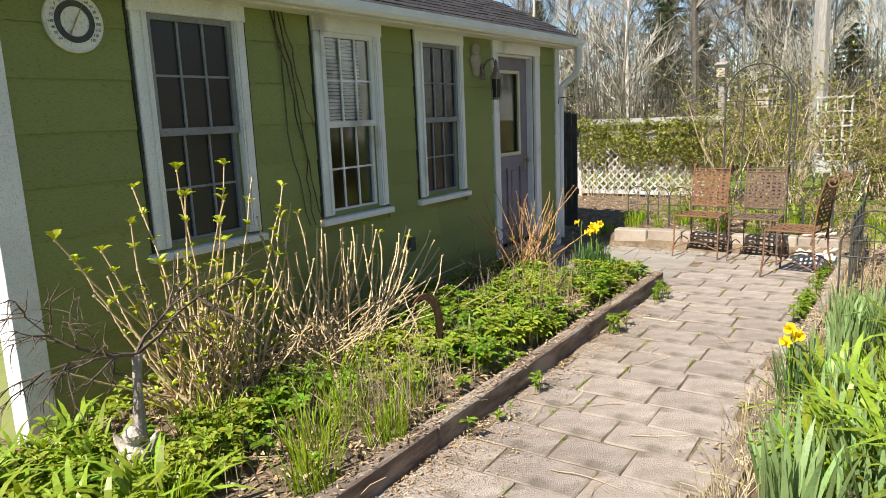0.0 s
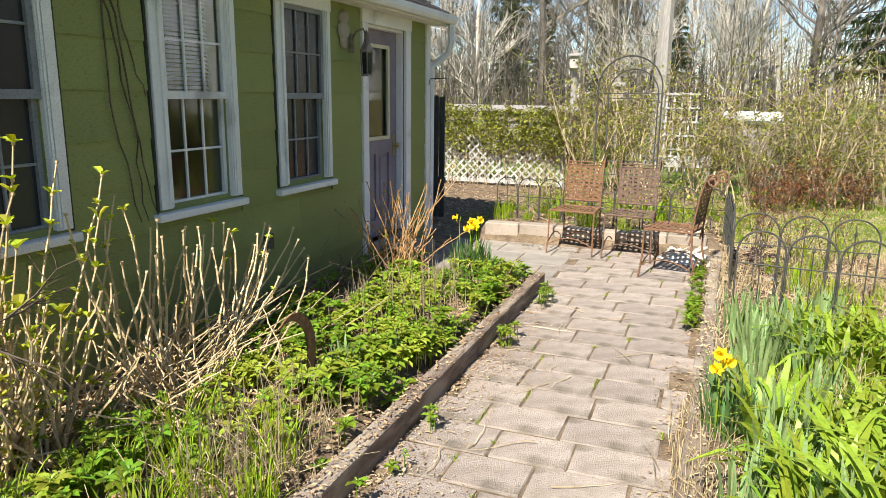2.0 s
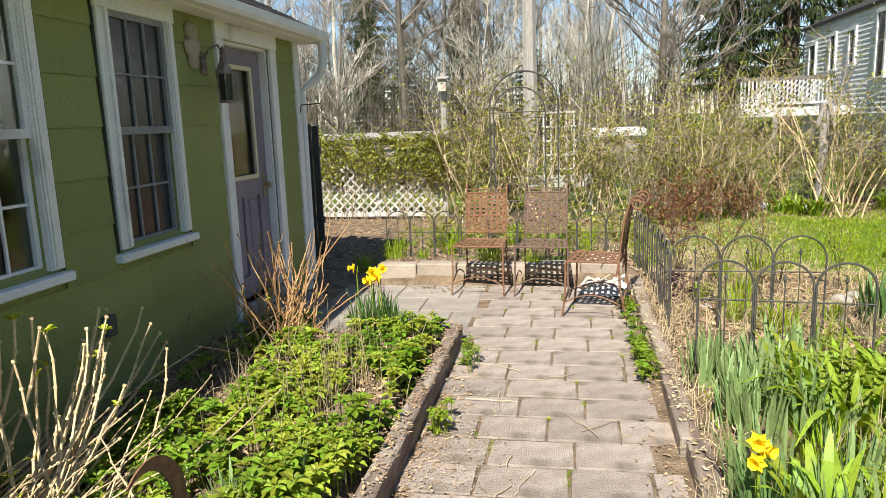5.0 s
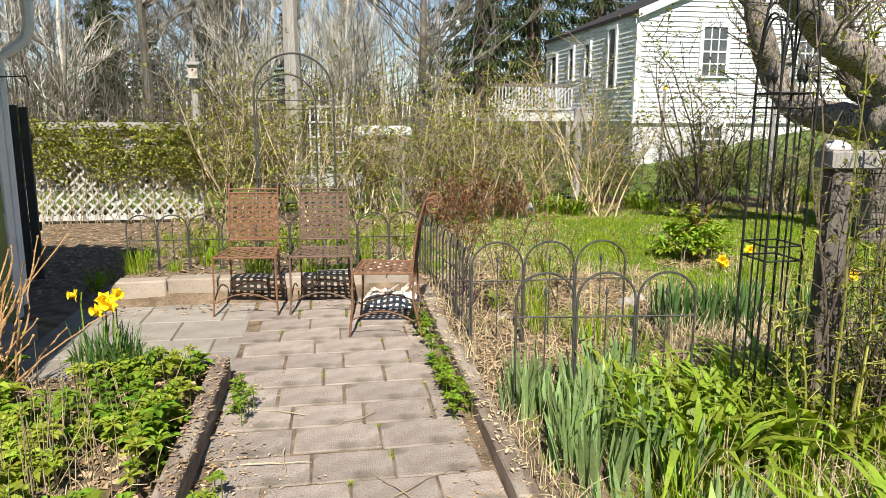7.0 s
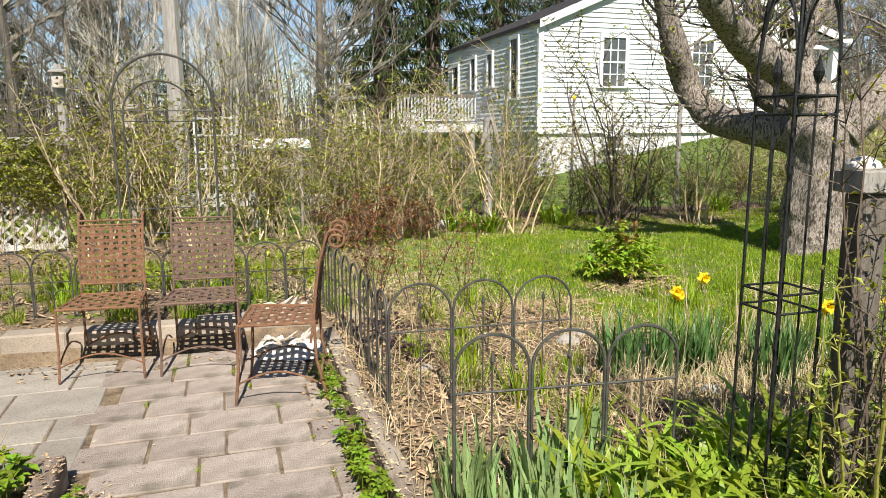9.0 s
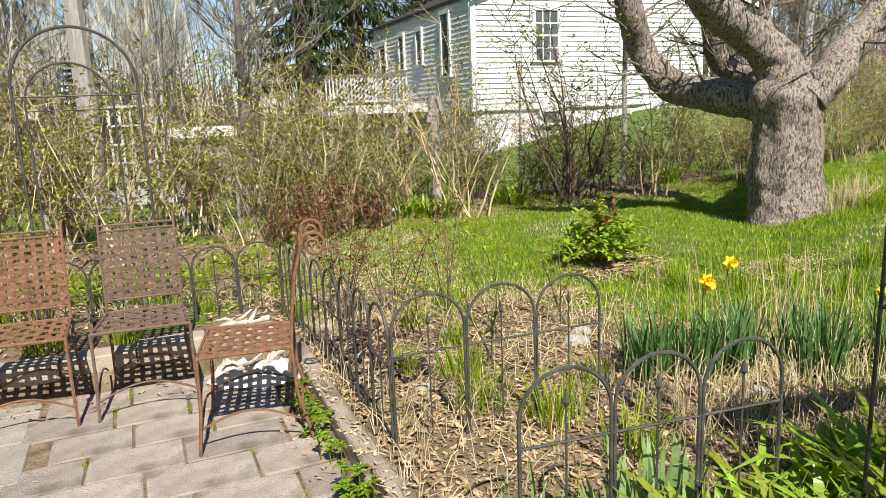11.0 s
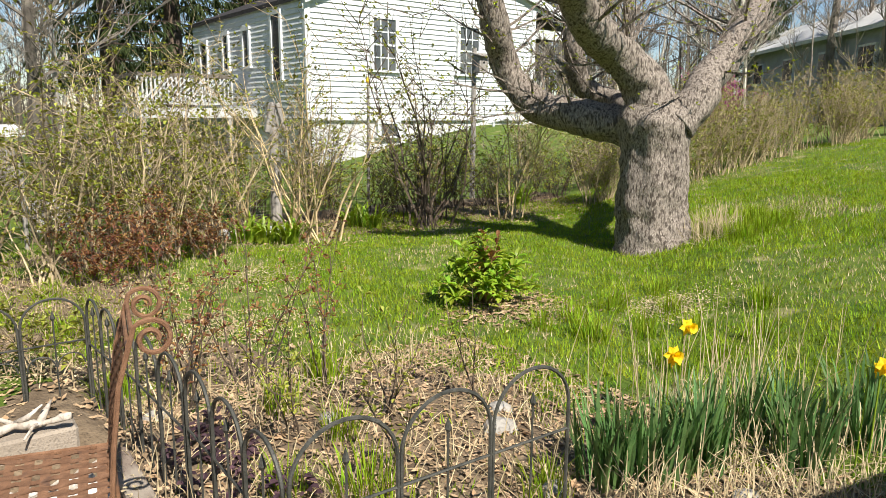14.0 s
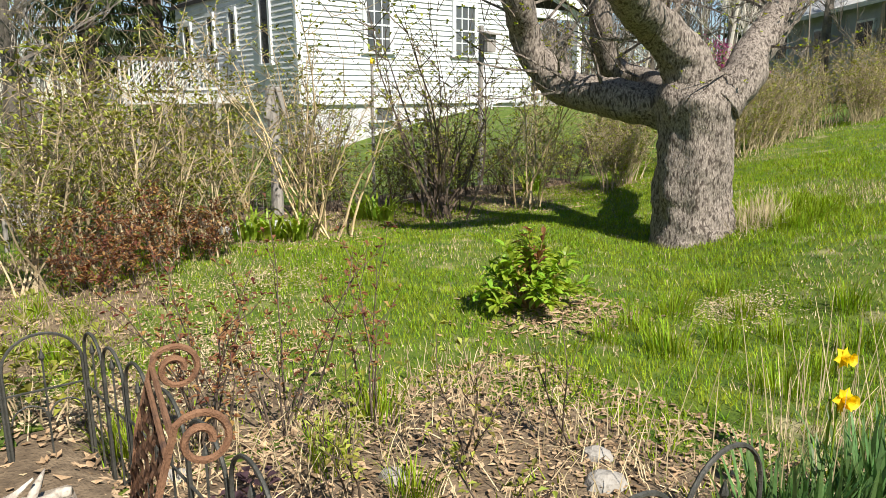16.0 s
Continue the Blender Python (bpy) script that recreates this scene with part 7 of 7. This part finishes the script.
for x, y, h in ((5.05, 15.2, 2.05), (0.1, 14.6, 1.0), (6.2, 15.4, 1.3), (1.6, 15.0, 1.2)):
    p = thing("garden_stake", "thin weathered stake in the hedge", "post", "garden stakes")
    m = M()
    m.tube([(x, y, -0.1), (x + 0.02, y, h)], 0.025, 6)
    m.part("stake", GREYWOOD, p)
    if h > 2:
        m = M()
        m.lathe((x + 0.02, y, h), [(0.025, 0), (0.035, 0.025), (0.03, 0.06), (0.006, 0.09)], 8)
        m.part("finial", YELLOW, p, "yellow finial")
wf = thing("wire_fence", "sagging wire netting fence behind the hedge", "fence")
m = M()
for k in range(11):
    z = 0.1 + 0.11 * k
    m.tube([(-0.4 + 0.9 * j, 15.05 + 0.02 * j, z + ru(-0.02, 0.02)) for j in range(11)], 0.003, 3, False)
for k in range(90):
    x = -0.4 + 0.1 * k
    m.tube([(x, 15.05 + 0.002 * k, 0.0), (x + ru(-0.03, 0.03), 15.05 + 0.002 * k, 1.2)], 0.0025, 3, False)
m.part("netting", GREYWOOD, wf)
bn = thing("raised_planter", "white painted board planter behind the arch", "planter")
m = M()
m.span((-2.1, 14.95, 0.36), (-0.55, 15.0, 0.58), 0.005)
m.part("board", LATTICE, bn)
m = M()
m.span((-2.1, 15.0, -0.05), (-2.02, 15.6, 0.56))
m.part("end_board", LATTICE, bn)
m = M()
m.span((-0.63, 15.0, -0.05), (-0.55, 15.6, 0.56))
m.part("end_board", LATTICE, bn)
tl = thing("white_trellis", "white wooden trellis frame behind the hedge", "trellis")
for k in range(5):
    m = M()
    m.span((-1.45 + 0.14 * k, 15.3, 0.0), (-1.42 + 0.14 * k, 15.33, 1.75))
    m.part("upright", LATTICE, tl)
for k in range(6):
    m = M()
    m.span((-1.47, 15.27, 0.4 + 0.26 * k), (-0.83, 15.297, 0.43 + 0.26 * k))
    m.part("slat", LATTICE, tl)
lr = thing("long_low_roof", "long low pale shed roof at the wood edge", "shed")
m = M()
m.box((-6.2, 18.5, 1.34), (5.0, 0.9, 0.05), Euler((0.1, 0, 0)).to_matrix())
m.part("roof", GREYWOOD, lr)
m = M()
m.span((-8.6, 18.2, -0.1), (-3.8, 18.9, 1.15))
m.part("wall", TIMBER, lr)
for x, y, sx, sz, lab in ((0.55, 15.9, 0.45, 0.42, "pale stone block in the hedge"), (2.6, 14.0, 0.9, 0.1, "pale stone slab at the hedge foot")):
    m = M()
    m.box((0, 0, 0), (sx, 0.3, sz), None, 0.03)
    m.v = [(a + ru(-0.015, 0.015), b + ru(-0.015, 0.015), c + ru(-0.01, 0.01)) for a, b, c in m.v]
    o = tagged(m.part("stone", STONE), lab, "stone")
    o.location = (x, y, gz(x, y) + sz / 2 - 0.02)
vh = thing("parked_trailer", "low white boat trailer beyond the lawn", "trailer")
m = M()
m.span((-0.4, 21.5, 1.0), (1.1, 22.6, 1.3), 0.08)
m.part("body", SIDING, vh)
m = M()
m.span((-0.2, 21.7, 0.0), (0.9, 22.4, 1.0), 0.03)
m.part("base", GREYWOOD, vh)
ml = thing("street_lamp", "grey pole lamp with a small bracket by the spruces", "lamp")
m = M()
a = nb(3.6, 33, 0)
m.tube([(a[0], a[1], 0), (a[0], a[1], 5.4)], 0.07, 7)
m.part("pole", GREYWOOD, ml)
m = M()
m.tube([(a[0], a[1], 5.0), (a[0] + 0.5, a[1], 5.15), (a[0] + 0.75, a[1], 5.1)], 0.025, 5)
m.lathe((a[0] + 0.78, a[1], 4.92), [(0.14, 0), (0.05, 0.14), (0.03, 0.2)], 8)
m.part("lamp_head", SIDING, ml)


# ---- siding boards on the long wall ----
COURSE = 0.272
zc = 0.02
row = 0
while zc < ZT - 0.03:
    zt = min(zc + COURSE, ZT - 0.06)
    cuts = [(Y0 + 0.122, Y1 - 0.092)]
    for a, b, lo, hi in [(w0[1] - 0.022, w0[2] + 0.02, 0.88, 2.41) for w0 in WIN] + [(6.79, 7.89, -0.1, 2.41)]:
        if zt > lo and zc < hi:
            nxt = []
            for p, q in cuts:
                if b <= p or a >= q:
                    nxt.append((p, q))
                else:
                    if a > p:
                        nxt.append((p, a))
                    if b < q:
                        nxt.append((b, q))
            cuts = nxt
    for p, q in cuts:
        y = p
        while y < q - 0.01:
            e = min(q, y + 1.22 * (0.5 if y == p and row % 2 else 1))
            if q - e < 0.15:
                e = q
            m = M()
            h, L_ = zt - zc, e - y - 0.003
            pr = 0.016
            pts = [(0.002, 0, 0), (pr, 0, 0), (0.006, 0, h), (0.002, 0, h)]
            a_ = [(x_, 0, z_) for x_, _, z_ in pts]
            b_ = [(x_, L_, z_) for x_, _, z_ in pts]
            m.v = a_ + b_
            m.f = [(0, 1, 2, 3), (7, 6, 5, 4), (0, 4, 5, 1), (1, 5, 6, 2), (2, 6, 7, 3)]
            piece("siding_board", m.mesh("siding_board", GREEN), wall_east, pose(XW, y, zc))
            y = e
    zc += COURSE
    row += 1

# ---- shingles on the near roof slope ----
m = M()
m.box((0, 0, 0), (0.19, 0.29, 0.008), None)
shm = [m.mesh("shingle", SHINGLE)]
ang = math.degrees(math.atan(SLOPE))
for r in range(10):
    y = Y0 - 0.19 + (0.15 if r % 2 else 0.0)
    while y < Y1 + 0.1:
        d = 0.07 + 0.125 * r
        piece("shingle", shm[0], roof_ob, pose(EX + 0.012 - d * math.cos(math.radians(ang)), y + 0.145, EZ + 0.012 + d * math.sin(math.radians(ang)) + ru(0, 0.004), ru(-0.4, 0.4), ang - 2.2, 0))
        y += 0.298

# ---- path ----
paving = structure(new("pavement"), "worn concrete paver path with weedy joints", "path")


def slab_mesh(name, sx, sy, h, material, seed):
    r = random.Random(seed)
    bm = M()
    bm.box((0, 0, 0), (sx, sy, h), None, 0.006)
    bm.v = [(x + r.uniform(-0.005, 0.005), y + r.uniform(-0.005, 0.005), z + r.uniform(-0.001, 0.001)) for x, y, z in bm.v]
    return bm.mesh(name, material)


SL = {(wd, k): slab_mesh("paver", wd / 100, 0.27, 0.06, PAVER, wd + k) for wd in (18, 24, 30, 36, 41, 46) for k in range(3)}
JOINTS = []
y = 0.4
row = 0
while y < 8.5:
    x = -1.75 + (0.0, -0.14, 0.06, -0.08)[row % 4]
    while x < -0.5:
        left = -0.47 - x
        wd = rng.choice((36, 41, 41, 46, 36))
        if left < 0.47:
            wd = max((v for v in (18, 24, 30, 36, 41, 46) if v / 100 <= left + 0.05), default=0)
        if not wd:
            break
        xe = x + wd / 100
        piece("paver", SL[(wd, rng.randrange(3))], paving, pose((x + xe) / 2, y + 0.14 + ru(-0.003, 0.003), -0.03 + ru(-0.003, 0.003), ru(-0.25, 0.25), ru(-0.2, 0.2), ru(-0.9, 0.9)))
        JOINTS.append((xe + 0.0035, y))
        x = xe + 0.011
    y += 0.284
    row += 1
moss, twg = M(), M()
for jx, jy in JOINTS:
    if jx < -0.55 and rng.random() < 0.42:
        k0, k1 = sorted((ru(0, 1), ru(0, 1)))
        for _ in range(int(10 + 60 * (k1 - k0))):
            p = Vector((jx + rng.gauss(0, 0.009), jy + 0.272 * ru(k0, k1), -0.004))
            moss.blade(p, (ru(-0.6, 0.6), ru(-0.6, 0.6), 0), ru(0.008, 0.028), 0.004, 0.6, 2)
stuff(moss.part("joint_moss", L_GRASS), "moss and grass sprouting in the paver joints", "moss")
for _ in range(26):
    p = Vector((ru(-1.65, -0.6), ru(1.4, 6.6), 0.006))
    a = ru(0, 6.28)
    pts = [p]
    for k in range(5):
        a += ru(-0.4, 0.4)
        pts.append(pts[-1] + Vector((math.cos(a), math.sin(a), 0)) * ru(0.03, 0.09))
    twg.tube([(x_, y_, 0.006 + ru(0, 0.012)) for x_, y_, _ in pts], [0.003, 0.0028, 0.0025, 0.002, 0.0016, 0.001], 4, False)
stuff(twg.part("fallen_twigs", TWIG), "thin dry twigs fallen on the pavers", "twigs")
slates = structure(new("pavement_slate"), "grey bluestone flags by the cottage door", "path")
y = 6.93
row = 0
while y < 8.5:
    h = (0.42, 0.3, 0.46, 0.38)[row % 4]
    x = -3.2
    while x < -1.85:
        wd = rng.choice((0.3, 0.46, 0.6))
        if -1.78 - x - wd < 0.2:
            wd = -1.78 - x
        m = M()
        m.box((0, 0, 0), (wd - 0.012, h - 0.012, 0.05), None, 0.006)
        piece("flagstone", m.mesh("flagstone", SLATE), slates, pose(x + wd / 2, y + h / 2, -0.026 + ru(-0.003, 0.003), ru(-0.3, 0.3), ru(-0.3, 0.3), ru(-0.6, 0.6)))
        x += wd
    y += h
    row += 1

JOINED = ("stem", "leaf", "cane", "branch", "tip", "netting", "leaves", "numeral")
for o in scene.objects:
    if o.type == "MESH" and o.parent and o.name.split(".")[0] in JOINED and len(o.data.polygons) > 60:
        tagged(o, kind="stuff")
